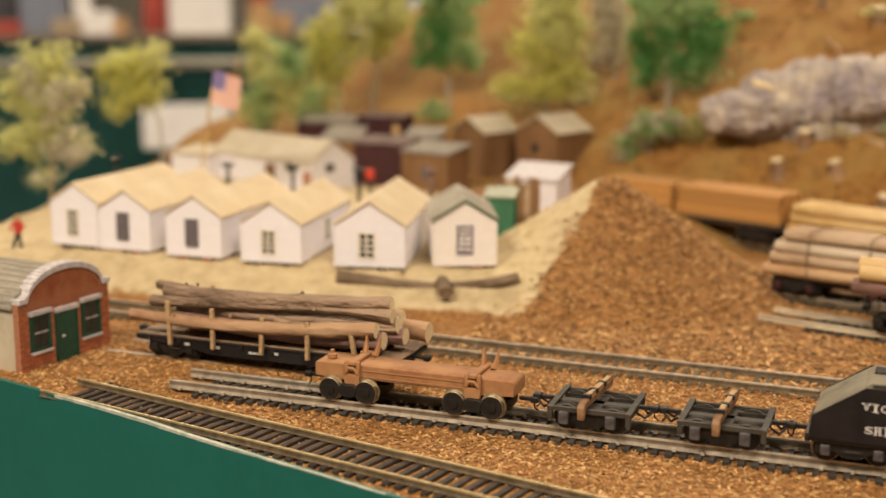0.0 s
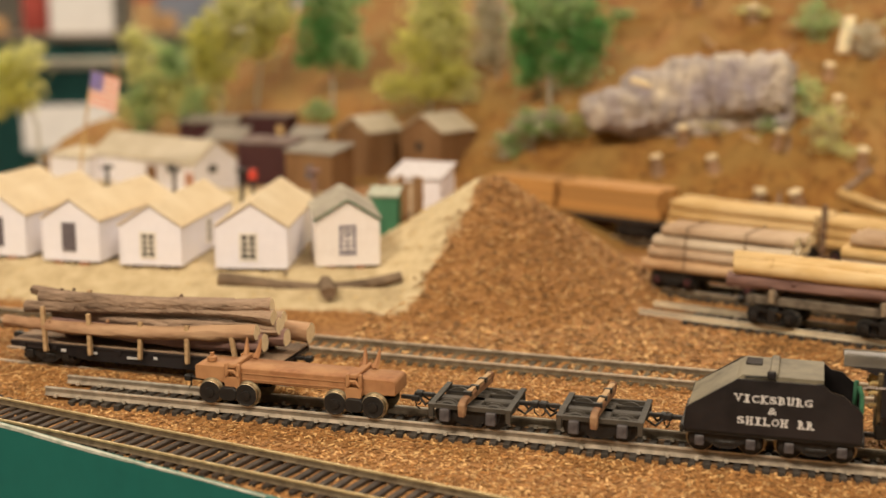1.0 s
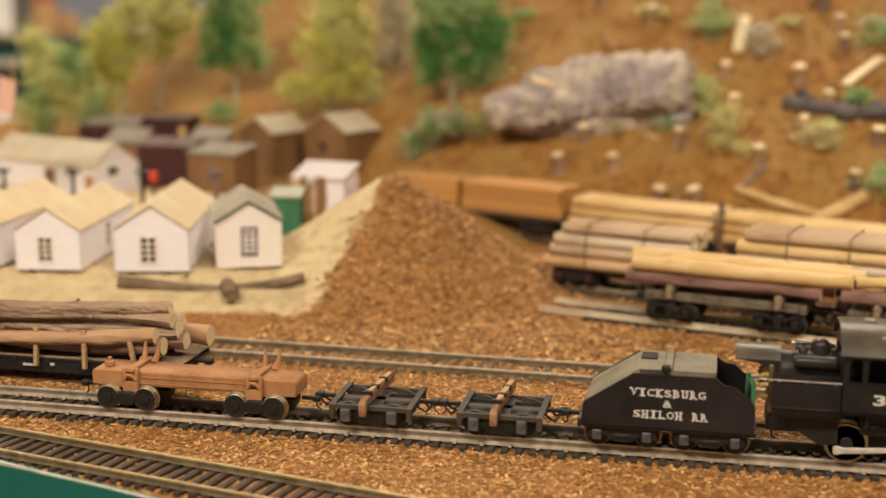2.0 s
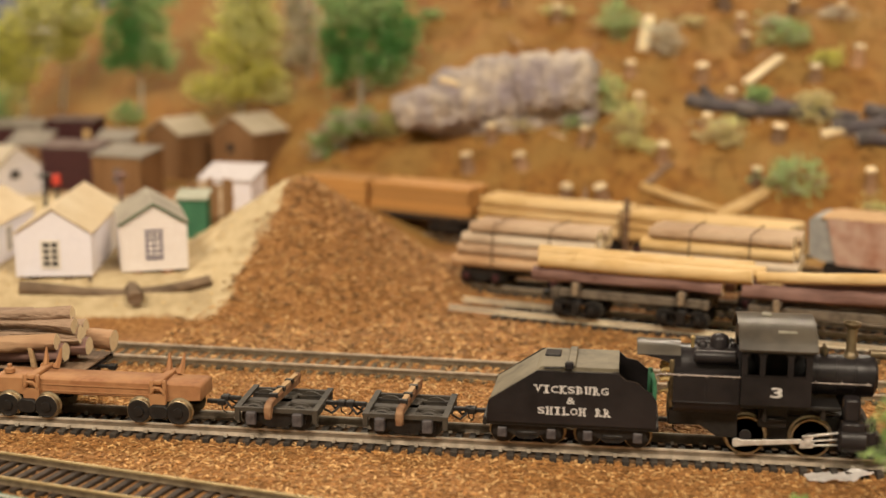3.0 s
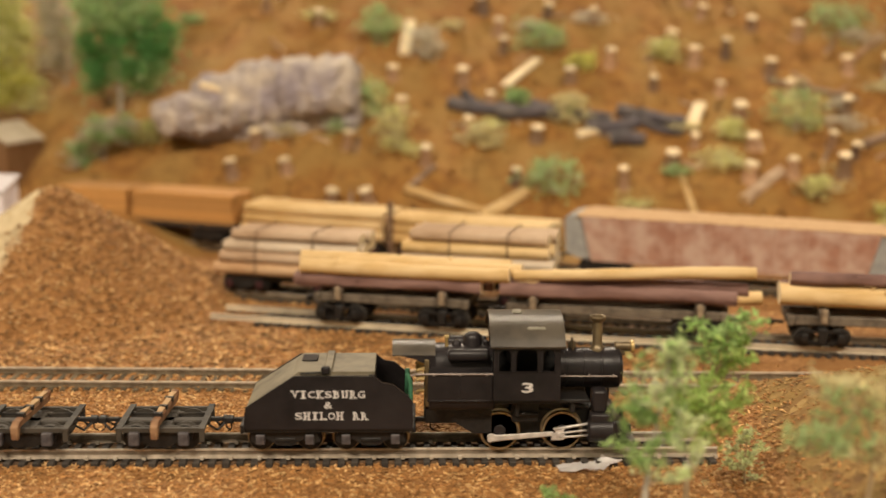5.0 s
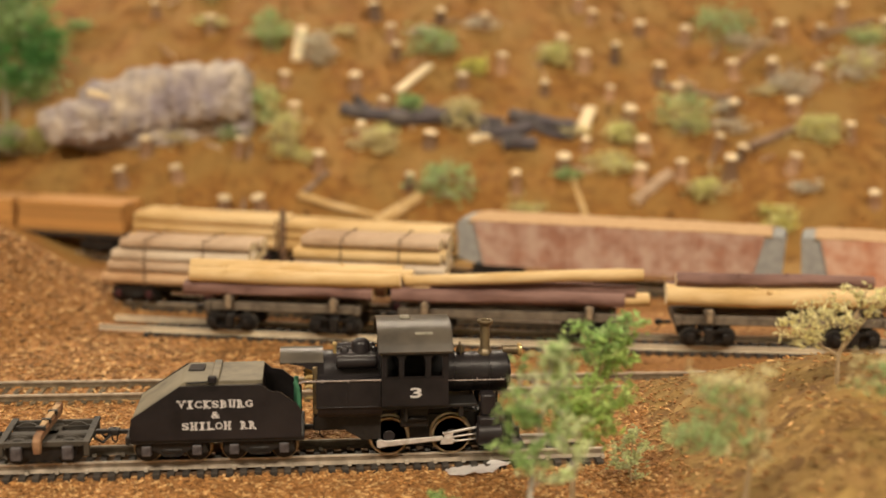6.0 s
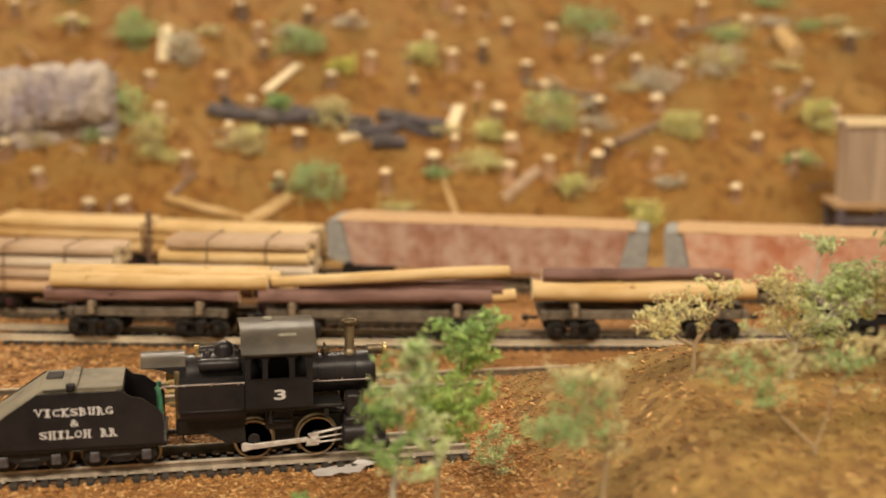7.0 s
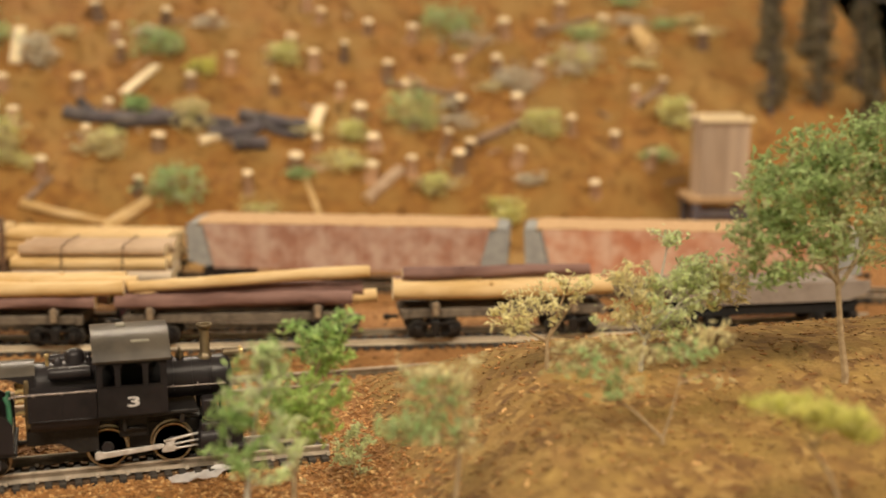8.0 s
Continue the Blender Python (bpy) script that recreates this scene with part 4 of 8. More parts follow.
    box(bm, -31.4, -11.2, -13.0, 13.0, 26.4, 27.2)
    split_part("firebox", bm, M_BLACK, ob)
    # dusty hood top, also lighter than its sides to paint the light from above
    bm = bmesh.new()
    arc = [(10.2 * math.sin(a), 24.6 + 11.0 * math.cos(a)) for a in [radians(-46 + 92 * i / 16) for i in range(17)]]
    prism(bm, arc + [(u * 0.95, 24.6 + (v - 24.6) * 0.95) for u, v in arc[::-1]], "x", -43.4, -29.4)
    part("rear_hood", bm, M_BLACK_DUST, ob, "dusty rear canopy over the footplate, its lit top in lighter paint")
    # the hood's sides in black, painting the shade below its lit top
    for s in (-1, 1):
        bm = bmesh.new()
        prism(bm, [(-41.0, 32.0), (-29.4, 32.0), (-29.4, 27.6), (-31.6, 27.6), (-33.2, 29.8), (-36.6, 31.2)], "y", s * 7.6, s * 6.9)
        part("hood_side", bm, M_BLACK, ob)
    bm = bmesh.new()
    for s in (-1, 1):
        tube(bm, [(-25.4, s * 8.4, 32.6), (-24.6, s * 8.4, 32.6), (-12.6, s * 8.4, 32.6), (-12.0, s * 8.4, 32.6)], [1.5, 2.1, 2.1, 1.6], 16)
    split_part("air_tank", bm, M_BLACK, ob)
    bm = bmesh.new()
    lathe(bm, [(3.6, 32.6), (3.2, 33.6), (3.1, 36.2), (2.6, 37.4), (1.4, 38.2), (0.1, 38.4)], (-17.0, 0, 0), seg=22)
    lathe(bm, [(1.7, 33), (1.5, 35), (0.8, 35.8), (0.1, 36)], (-22.4, -1, 0), seg=14)
    lathe(bm, [(1.2, 33), (1.0, 35.4), (0.1, 35.8)], (-12.6, -1, 0), seg=12)
    split_part("steam_dome", bm, M_BLACK, ob)
    bm = bmesh.new()
    lathe(bm, [(0.6, 33.6), (0.5, 36.4), (0.9, 36.8), (0.7, 37.6), (0.1, 37.8)], (-25.6, -2, 0), seg=10)
    part("whistle", bm, M_BRASS, ob, "small brass whistle")
    bm = bmesh.new()
    lathe(bm, [(3.0, 31.6), (2.9, 32.6), (2.0, 33.4), (1.6, 34.4), (1.65, 41.8), (2.5, 42.5), (2.75, 43.2), (2.6, 43.6), (1.9, 43.5), (1.5, 42.2), (1.3, 34)], (24.3, 0, 0), seg=24)
    part("smokestack", bm, M_STACK, ob, "tarnished brass smokestack with a flared lip")
    bm = bmesh.new()
    tube(bm, [(30.2, 0, 33.2), (35.4, 0, 33.2)], 1.7, 16)
    box(bm, 30.0, 33.4, -1.4, 1.4, 30.4, 32.2, 0.2)
    lamp_body = part("headlamp", bm, M_STACK, ob, "dark headlamp with a brass rim")
    bm = bmesh.new()
    lathe(bm, [(1.7, 35.2), (2.2, 35.4), (2.2, 36.4), (1.7, 36.5), (1.5, 35.6)], (0, 0, 33.2), "x", 18)
    part("rim", bm, M_BRASS, lamp_body, "brass rim")
    bm = bmesh.new()
    lathe(bm, [(1.5, 33.0), (1.2, 34.4), (0.5, 35.2), (0.1, 35.3)], (16.0, 0, 0), seg=14)
    for s in (-1, 1):
        tube(bm, [(16.0, s * 2.0, 32.2), (16.0, s * 2.0, 35.6), (16.0, s * 0.5, 36.0)], 0.32, 6)
    part("bell", bm, M_STACK, ob, "tarnished brass bell in a yoke")
    bm = bmesh.new()
    lathe(bm, [(1.9, 31.8), (1.8, 33.2), (1.0, 34.0), (0.1, 34.2)], (12.4, 0, 0), seg=14)
    part("sand_dome", bm, M_BLACK, ob)
    bm = bmesh.new()
    for s in (-1, 1):
        tube(bm, [(11, s * 7.7, 25.3), (20, s * 7.7, 25.2), (30, s * 7.6, 25.2)], 0.24, 6)
        tube(bm, [(-37.4, s * 14.5, 27.4), (-36.0, s * 14.6, 28.0), (-11.0, s * 14.6, 28.0)], 0.26, 6)
    split_part("handrail", bm, M_RODGREY, ob, "thin dusty steel handrail")
    bm = bmesh.new()
    for u in (13, 21, 29):
        for s in (-1, 1):
            tube(bm, [(u, s * 6.2, 25.6), (u, s * 7.9, 25.2)], 0.3, 6)
    for u in (-30, -21.5, -13):
        for s in (-1, 1):
            box(bm, u - 0.3, u + 0.3, s * 14.4 - 0.4, s * 14.4 + 0.4, 27.4, 28.2)
    split_part("stanchion", bm, M_RODGREY, ob)
    # front: cylinder saddle, steam pipes and pilot
    bm = bmesh.new()
    for s in (-1, 1):
        y0, y1 = sorted((s * 13.4, s * 8.0))
        box(bm, 20.9, 28.0, y0, y1, 11.0, 14.0, 0.5)
        tube(bm, [(20.2, s * 11.2, 8.0), (20.8, s * 11.2, 8.0), (28.2, s * 11.2, 8.0), (28.8, s * 11.2, 8.0)], [3.0, 3.9, 3.9, 3.0], 22)
        y0, y1 = sorted((s * 11.6, s * 6.0))
        box(bm, 21.6, 26.6, y0, y1, 13.9, 21.4, 0.7)
        tube(bm, [(24, s * 11.2, 3.0), (24, s * 11.2, 4.6)], 0.9, 8)
    split_part("cylinder", bm, M_BLACK, ob)
    bm = bmesh.new()
    box(bm, -15, 29, -6.4, 6.4, 5.4, 13.8, 0.4)
    box(bm, -33, -15, -8.0, 8.0, 9.4, 15.6, 0.4)
    prism(bm, [(-31, 15.6), (-11, 15.6), (-11, 6.4), (-17, 6.4), (-26, 12.0)], "y", -9.5, 9.5)
    box(bm, -4.6, 4.6, -9.6, 9.6, 10.2, 19.2, 0.4)
    box(bm, 10.4, 20.4, -13.0, 13.0, 17.8, 19.0, 0.25)
    box(bm, -11, 11, -13.4, 13.4, 17.6, 19.0, 0.2)
    part("frame", bm, M_IRON, ob)
    bm = bmesh.new()
    for s in (-1, 1):
        tube(bm, [(-4, s * 10.4, 13.4), (4, s * 10.4, 13.4)], 0.5, 8)
        box(bm, -3.6, -2.2, s * 11.2 - 1, s * 11.2 + 1, 13.0, 17.8, 0.2)
        box(bm, 14.4, 16.0, s * 11.2 - 1, s * 11.2 + 1, 14.2, 17.8, 0.2)
        tube(bm, [(9, s * 9.6, 18.4), (14.2, s * 9.8, 16.6), (20.4, s * 10.0, 15.6)], 0.55, 8)
    split_part("hanger", bm, M_IRON, ob)
    bm = bmesh.new()
    box(bm, 28.4, 31.4, -12.6, 12.6, 6.2, 11.4, 0.4)
    box(bm, 31.0, 36.0, -12.0, 12.0, 3.2, 5.0, 0.3)
    for s in (-1, 1):
        box(bm, 28.4, 35, s * 8 - 0.7, s * 8 + 0.7, 3.2, 9)
        box(bm, 29.6, 30.4, s * 11.4 - 0.4, s * 11.4 + 0.4, 11.2, 16)
    split_part("pilot", bm, M_BLACK, ob)
    for x in (-8.3, 12.2):
        for s in (-1, 1):
            driver_wheel(ob, x, s)
    for s in (-1, 1):
        y = s * 10.8
        bm = bmesh.new()
        prism(bm, [(-12.4, 4.2), (-11.6, 3.8), (-9.2, 4.3), (9.2, 6.0), (9.2, 7.4), (-9.2, 6.2), (-11.4, 6.8), (-12.4, 6.2)], "y", y - 0.4, y + 0.4)
        bmesh.ops.bevel(bm, geom=bm.edges[:], offset=0.15, segments=1, affect="EDGES")
        part("side_rod", bm, M_STEEL, ob, "bright steel side rod")
        bm = bmesh.new()
        tube(bm, [(-10.6, y - s * -0.9, 5.2), (-10.6, y + s * 0.9, 5.2)], 1.0, 12)
        part("crank_pin", bm, M_STEEL, ob)
        bm = bmesh.new()
        prism(bm, [(8.4, 4.6), (12.6, 4.8), (13.2, 6.4), (12.2, 7.2), (12.8, 8.4), (9.0, 8.8), (9.8, 7.4), (8.6, 6.2)], "y", y + s * 0.45 - 0.4, y + s * 0.45 + 0.4)
        bmesh.ops.bevel(bm, geom=bm.edges[:], offset=0.15, segments=1, affect="EDGES")
        tube(bm, [(11.0, y, 6.6), (11.0, y + s * 1.3, 6.6)], 0.7, 10)
        part("crosshead", bm, M_STEEL, ob, "bright steel crosshead")
        for (xa, za), (xb, zb), r in (((9.6, 8.4), (20.6, 10.3), 0.42), ((12.0, 7.1), (20.6, 8.1), 0.3), ((11.4, 5.6), (20.6, 6.3), 0.3)):
            bm = bmesh.new()
            tube(bm, [(xa, y + s * 0.6, za), (xb, y + s * 0.6, zb)], [r * 1.2, r], 6)
            part("guide_bar", bm, M_STEEL, ob, "thin bright guide bar")
    bm = bmesh.new()
    box(bm, -33.0, -31.4, -8, 8, 14, 31, 0.3)
    part("backhead", bm, M_DARKBRASS, ob, "tarnished brass firebox backhead")
    for dy, dz, r in ((-8, 27.6, 0.9), (-8.5, 24.6, 0.8), (-4, 29, 1.1), (2, 26, 1.2), (-6, 20, 0.8), (5, 22, 0.9)):
        bm = bmesh.new()
        tube(bm, [(-33.0, dy, dz), (-34.6, dy, dz + 0.1), (-35.6, dy - 0.6, dz - 0.3)], [r, r * 0.8, r * 0.6], 8)
        part("valve", bm, M_BRASS, ob, "polished brass valve")
    lettering("3", 4.3, 3.3, at(0.1, -15.1, 23.6, 0, 90), ob, M_WHITE_INK)
    coupler_part(ob, -36, -1)


build_engine()


def build_brown_car():
    ob = thing("flat_car", -278, 9, -1.3, 0, "oxide brown skeleton log flat car, empty", "rail car")
    bm = bmesh.new()
    prism(bm, [(-38, 10.0), (-38, 14.8), (-37, 15.6), (37, 15.6), (38, 14.8), (38, 10.0), (21, 8.8), (15, 10.2), (-15, 10.2), (-21, 8.8)], "y", -6.4, 6.4)
    bmesh.ops.bevel(bm, geom=bm.edges[:], offset=0.4, segments=1, affect="EDGES")
    part("body", bm, M_BROWNCAR, ob)
    for z in (11.2, 13.4):
        for s in (-1, 1):
            bar("side_rib", -20, 20, s * 6.4 - 0.25, s * 6.4 + 0.25, z, z + 0.4, M_BROWNCAR, ob)
    for u in (-22.8, 23):
        for s in (-1, 1):
            bm = bmesh.new()
            prism(bm, [(u - 2.6, 8.2), (u - 3.2, 12.2), (u + 3.2, 12.2), (u + 2.6, 8.2)], "y", s * 6.2, s * 8.0)
            for v in (u - 3.0, u + 1.6):
                box(bm, v, v + 1.5, s * 7.1 - 0.9, s * 7.1 + 0.9, 11.6, 17.0, 0.4)
            tube(bm, [(u - 2.2, s * 7.6, 12.6), (u - 0.9, s * 8.1, 14.6), (u + 0.9, s * 8.1, 14.6), (u + 2.2, s * 7.6, 12.6)], 0.6, 8)
            part("bolster", bm, M_BROWNCAR, ob)
        bm = bmesh.new()
        prism(bm, [(-8, 15.4), (8.4, 15.4), (8.8, 17.0), (-8, 16.9)], "x", u - 1.5, u + 1.5)
        bmesh.ops.bevel(bm, geom=bm.edges[:], offset=0.35, segments=1, affect="EDGES")
        part("bunk", bm, M_BROWNCAR, ob)
        for shift, lean_x in ((-0.6, -0.6), (3.4, 1.0)):
            bm = bmesh.new()
            tube(bm, [(u + shift, 5.6, 15.6), (u + shift + lean_x * 0.5, 7.4, 18.4), (u + shift + lean_x, 8.6, 22.4)], [1.3, 1.0, 0.35], 6)
            part("chock", bm, M_BROWNCAR, ob, "pointed chock")
    bm = bmesh.new()
    lathe(bm, [(1.8, 16.0), (1.8, 17.4), (0.8, 17.8), (0.8, 19.0), (0.2, 19.2)], (-33, -2, 0), seg=12)
    part("brake_stand", bm, M_BROWNCAR, ob)
    for u in (-24, 23.5):
        truck = truck_part(ob, u, 14, M_IRON, W_CAR, M_IRON, half=6.0, side_z=(3.0, 6.4), rise=2.1, wheel_y=7.75)
        for s in (-1, 1):
            bm = bmesh.new()
            prism(bm, [(-3.2, 2.4), (-3.6, 5.2), (-2.4, 6.6), (2.4, 6.6), (3.6, 5.2), (3.2, 2.4), (1.6, 1.7), (-1.6, 1.7)], "y", s * 7.0, s * 9.4)
            bmesh.ops.bevel(bm, geom=bm.edges[:], offset=0.4, segments=1, affect="EDGES")
            part("spring_box", bm, M_IRON, truck)
            for v in (-7, 7):
                bm = bmesh.new()
                lathe(bm, [(1.7, -9.6), (1.8, -9.0), (1.2, -8.7)] if s < 0 else [(1.7, 9.6), (1.8, 9.0), (1.2, 8.7)], (v, 0, 4.2), "y", 12)
                part("hub", bm, M_IRON, truck)
    coupler_part(ob, -38, -1)
    coupler_part(ob, 38, 1)


build_brown_car()


def log_bogie(x, tilt):
    """A disconnected log truck: a skeleton of bars with a swivelling wooden bunk."""
    ob = thing("log_truck", x, 9.6, 0, 0, "dusty grey disconnected log truck with a rusty wooden bunk", "rail car", "disconnected log trucks")
    bm = bmesh.new()
    for s in (-1, 1):
        y = s * 11
        prism(bm, [(-13.8, 8.0), (-13.2, 9.0), (14.0, 9.0), (14.6, 8.0), (12.6, 7.5), (-12, 7.5)], "y", y - 0.7, y + 0.7)
        plate = bmesh.new()
        prism(plate, [(-11.0, 7.4), (-10.0, 3.4), (-5, 3.4), (-3, 2.2), (3, 2.2), (5, 3.4), (10.0, 3.4), (11.0, 7.4)], "y", y - 0.9 * s - 0.4, y - 0.9 * s + 0.4)
        part("side_plate", plate, M_IRON, ob, "dark side plate")
        for u in (-13.0, 13.8):
            prism(bm, [(u - 0.8, 8.2), (u + 0.8, 8.2), (u + 0.8, 4.4), (u - 0.8, 4.4)], "y", y - 0.9, y + 0.9)
    for u in (-13.0, 13.8):
        prism(bm, [(-12, 8.2), (12.4, 8.8), (12.4, 9.6), (-12, 9.0)], "x", u - 1.0, u + 1.0)
    box(bm, -15, 15, -2.0, 2.0, 6.6, 8.4, 0.4)
    box(bm, -3.4, 3.4, -10, 10, 6.2, 8.4, 0.4)
    for y in (-7.4, 7.0):
        box(bm, -13, 13.6, y - 0.7, y + 0.7, 7.6, 8.5, 0.2)
    part("frame", bm, M_TRUCK_GREY, ob)
    for u in (-15.2, 15.2):
        for s in (-1, 1):
            chain = bmesh.new()
            tube(chain, [(u, s * 4.0, 7.4), (u + (2.4 if u > 0 else -2.4), s * 2.6, 5.4), (u + (5 if u > 0 else -5), s * 1.2, 7.6)], 0.45, 6)
            part("chain", chain, M_IRON, ob, "sagging dark chain")
    bm = bmesh.new()
    box(bm, -1.7, 1.7, -1.2, 1.2, -2.2, 2.2, 0.3)
    journal = mesh_of("journal_box", bm, M_JOURNAL, False)
    for u in (-8, 8):
        for s in (-1, 1):
            piece("journal_box", journal, ob, at(u, s * 12.1, 5.6))
            piece("wheel", W_DARK, ob, at(u, s * 7.75, 5.0, 0 if s < 0 else 180))
        bm = bmesh.new()
        tube(bm, [(u, -10.5, 5.0), (u, 10.5, 5.0)], 0.8, 8)
        part("axle", bm, M_IRON, ob)
    bm = bmesh.new()
    prism(bm, [(-15, 5.0), (-13.6, 5.2), (-12.6, 8.6), (13, 9.4), (15, 12.6), (13.6, 13.4), (12, 12.2), (-13, 11.2), (-15.4, 9.4)], "x", -1.25, 1.25)
    bmesh.ops.bevel(bm, geom=bm.edges[:], offset=0.35, segments=1, affect="EDGES")
    bunk = part("bunk", bm, M_RUST, ob, "rusty bunk worn pale on top")
    bunk.matrix_basis = pose(0, 0, 1.0 * K, 0, 0, tilt)
    bm = bmesh.new()
    prism(bm, [(-9.0, 11.45), (11.6, 12.2), (12.4, 13.1), (10.8, 13.2), (-9.4, 12.3)], "x", -0.8, 0.8)
    bmesh.ops.subdivide_edges(bm, edges=[e for e in bm.edges if e.calc_length() > 10], cuts=9)
    for v in bm.verts:
        v.co.z += 0.35 * noise.noise(v.co * 0.6 + Vector((x, 0, 0)))
        v.co.x += 0.3 * noise.noise(v.co * 0.5 + Vector((0, x, 7)))
    part("bunk_cap", bm, M_STAKE, bunk, "worn pale wood on the bunk")
    for u in (-9, -2, 6):
        bar("bolt_plate", -1.45, 1.45, u - 0.8, u + 0.8, 11.4 + 0.04 * u, 12.9 + 0.04 * u, M_IRON, bunk)
    coupler_part(ob, -15, -1)
    coupler_part(ob, 15, 1)


M_RUST = material("rusty_worn_wood", (0.23, 0.095, 0.04), (0.10, 0.045, 0.022), 300, 0.75, 0.0, 0.3, 200, (0.34, 0.20, 0.105))
log_bogie(-213, -6)
log_bogie(-169, -4)


def log(parent_or_none, name, a, b, r0, r1, bark, seed, crook=0.6, label="", category="log", group=""):
    """A log from a to b in plan units, with sawn ends. With a parent it is a part of that thing."""
    rng = random.Random(seed)
    a, b = Vector(a), Vector(b)
    n = max(4, int((b - a).length / 9))
    pts, radii = [], []
    ph = rng.uniform(0, 6)
    for i in range(n + 1):
        t = i / n
        bend = crook * math.sin(ph + 3.4 * t) - crook * (math.sin(ph) * (1 - t) + math.sin(ph + 3.4) * t)
        pts.append(a.lerp(b, t) + Vector((0, 0.6 * bend, bend)))
        radii.append((r0 + (r1 - r0) * t) * (1 + rng.uniform(-0.05, 0.05)))
    origin = (a + b) / 2
    bm = bmesh.new()
    tube(bm, [p - origin for p in pts], radii, 12, True, 0.13 if bark in (M_BARK, M_BARK_RED, M_BARK_PURPLE, M_BURNT) else 0.04, rng, 1)
    for _ in range(rng.randint(1, 3)):
        t = rng.uniform(0.15, 0.85)
        p = a.lerp(b, t) - origin
        side = Vector((0, rng.uniform(-1, 0.3), rng.uniform(0.1, 1))).normalized()
        tube(bm, [p + side * r0 * 0.7, p + side * r0 * 1.13], [r0 * 0.35, r0 * 0.26], 6, True, 0, None, 0)
    if parent_or_none is None:
        return single(name, bm, (bark, M_CUT), origin.x, origin.y, origin.z, 0, label, category, group)
    ob = part(name, bm, (bark, M_CUT), parent_or_none)
    ob.location = origin * K
    return ob


M_PLANKDECK = material("dusty_plank_deck", (0.30, 0.205, 0.135), (0.19, 0.125, 0.08), 500, 0.8, 0.0, 0.2, stretch=(4, 0.4, 1))
M_BROWNDECK = material("dark_plank_deck", (0.20, 0.125, 0.08), (0.11, 0.066, 0.042), 500, 0.8, 0.0, 0.2, stretch=(4, 0.4, 1))


def build_log_car():
    ob = thing("log_flat_car", -350, 40, 0, -0.5, "black fishbelly flat car with wooden stakes", "rail car")
    bm = bmesh.new()
    side = [(-58, 7.4), (-58, 9.2), (58, 9.2), (58, 7.4), (40, 6.8), (24, 4.0), (-24, 4.0), (-40, 6.8)]
    for s in (-1, 1):
        prism(bm, side, "y", s * 13.4, s * 12.4)
        prism(bm, [(u, v) for u, v in ((-58, 8.9), (58, 8.9), (58, 9.5), (-58, 9.5))], "y", s * 13.9, s * 12.4)
        for u in range(-52, 56, 14):
            box(bm, u - 1, u + 1, s * 13.6 - 0.5, s * 13.6 + 0.5, 7.4, 8.9)
    box(bm, -58, 58, -12.3, 12.3, 7.8, 8.9)
    part("body", bm, M_BLACK, ob)
    bm = bmesh.new()
    box(bm, -57.6, 57.6, -13.2, 13.2, 9.55, 10.2, 0.15)
    part("deck", bm, M_PLANKDECK, ob, "dusty brown plank deck")
    for u, w in ((-34, 1.1), (-20, 0.8), (-3, 3.2), (6, 0.8), (27, 0.8), (44, 0.8)):
        bar("marking", u - w, u + w, -14.15, -13.95, 6.3 if w > 2 else 6.9, 7.1 if w > 2 else 7.9, M_WHITE_INK, ob)
    for u, tilt, top in ((-41, 2, 27), (-21.5, 0, 25.5), (0, -3, 24), (20, -1, 24), (40.5, 9, 24)):
        bm = bmesh.new()
        box(bm, -0.85, 0.85, -0.8, 0.8, 0, top - 9, 0.2)
        stake = part("stake", bm, M_STAKE, ob, "pale wooden stake")
        stake.matrix_basis = pose(u * K, -15.2 * K, 6.8 * K, 0, -tilt)
        bm = bmesh.new()
        box(bm, -0.85, 0.85, -0.8, 0.8, 0, top - 9, 0.2)
        stake = part("stake", bm, M_STAKE, ob, "pale wooden stake")
        stake.matrix_basis = pose((u + 1) * K, 15.2 * K, 6.8 * K, 0, tilt)
    truck_part(ob, -42, 16, M_IRON, W_DARK, M_IRON, 11.5, side_z=(2.4, 6.4))
    truck_part(ob, 42, 16, M_IRON, W_DARK, M_IRON, 11.5, side_z=(2.4, 6.4))
    coupler_part(ob, -58, -1)
    coupler_part(ob, 58, 1)


build_log_car()
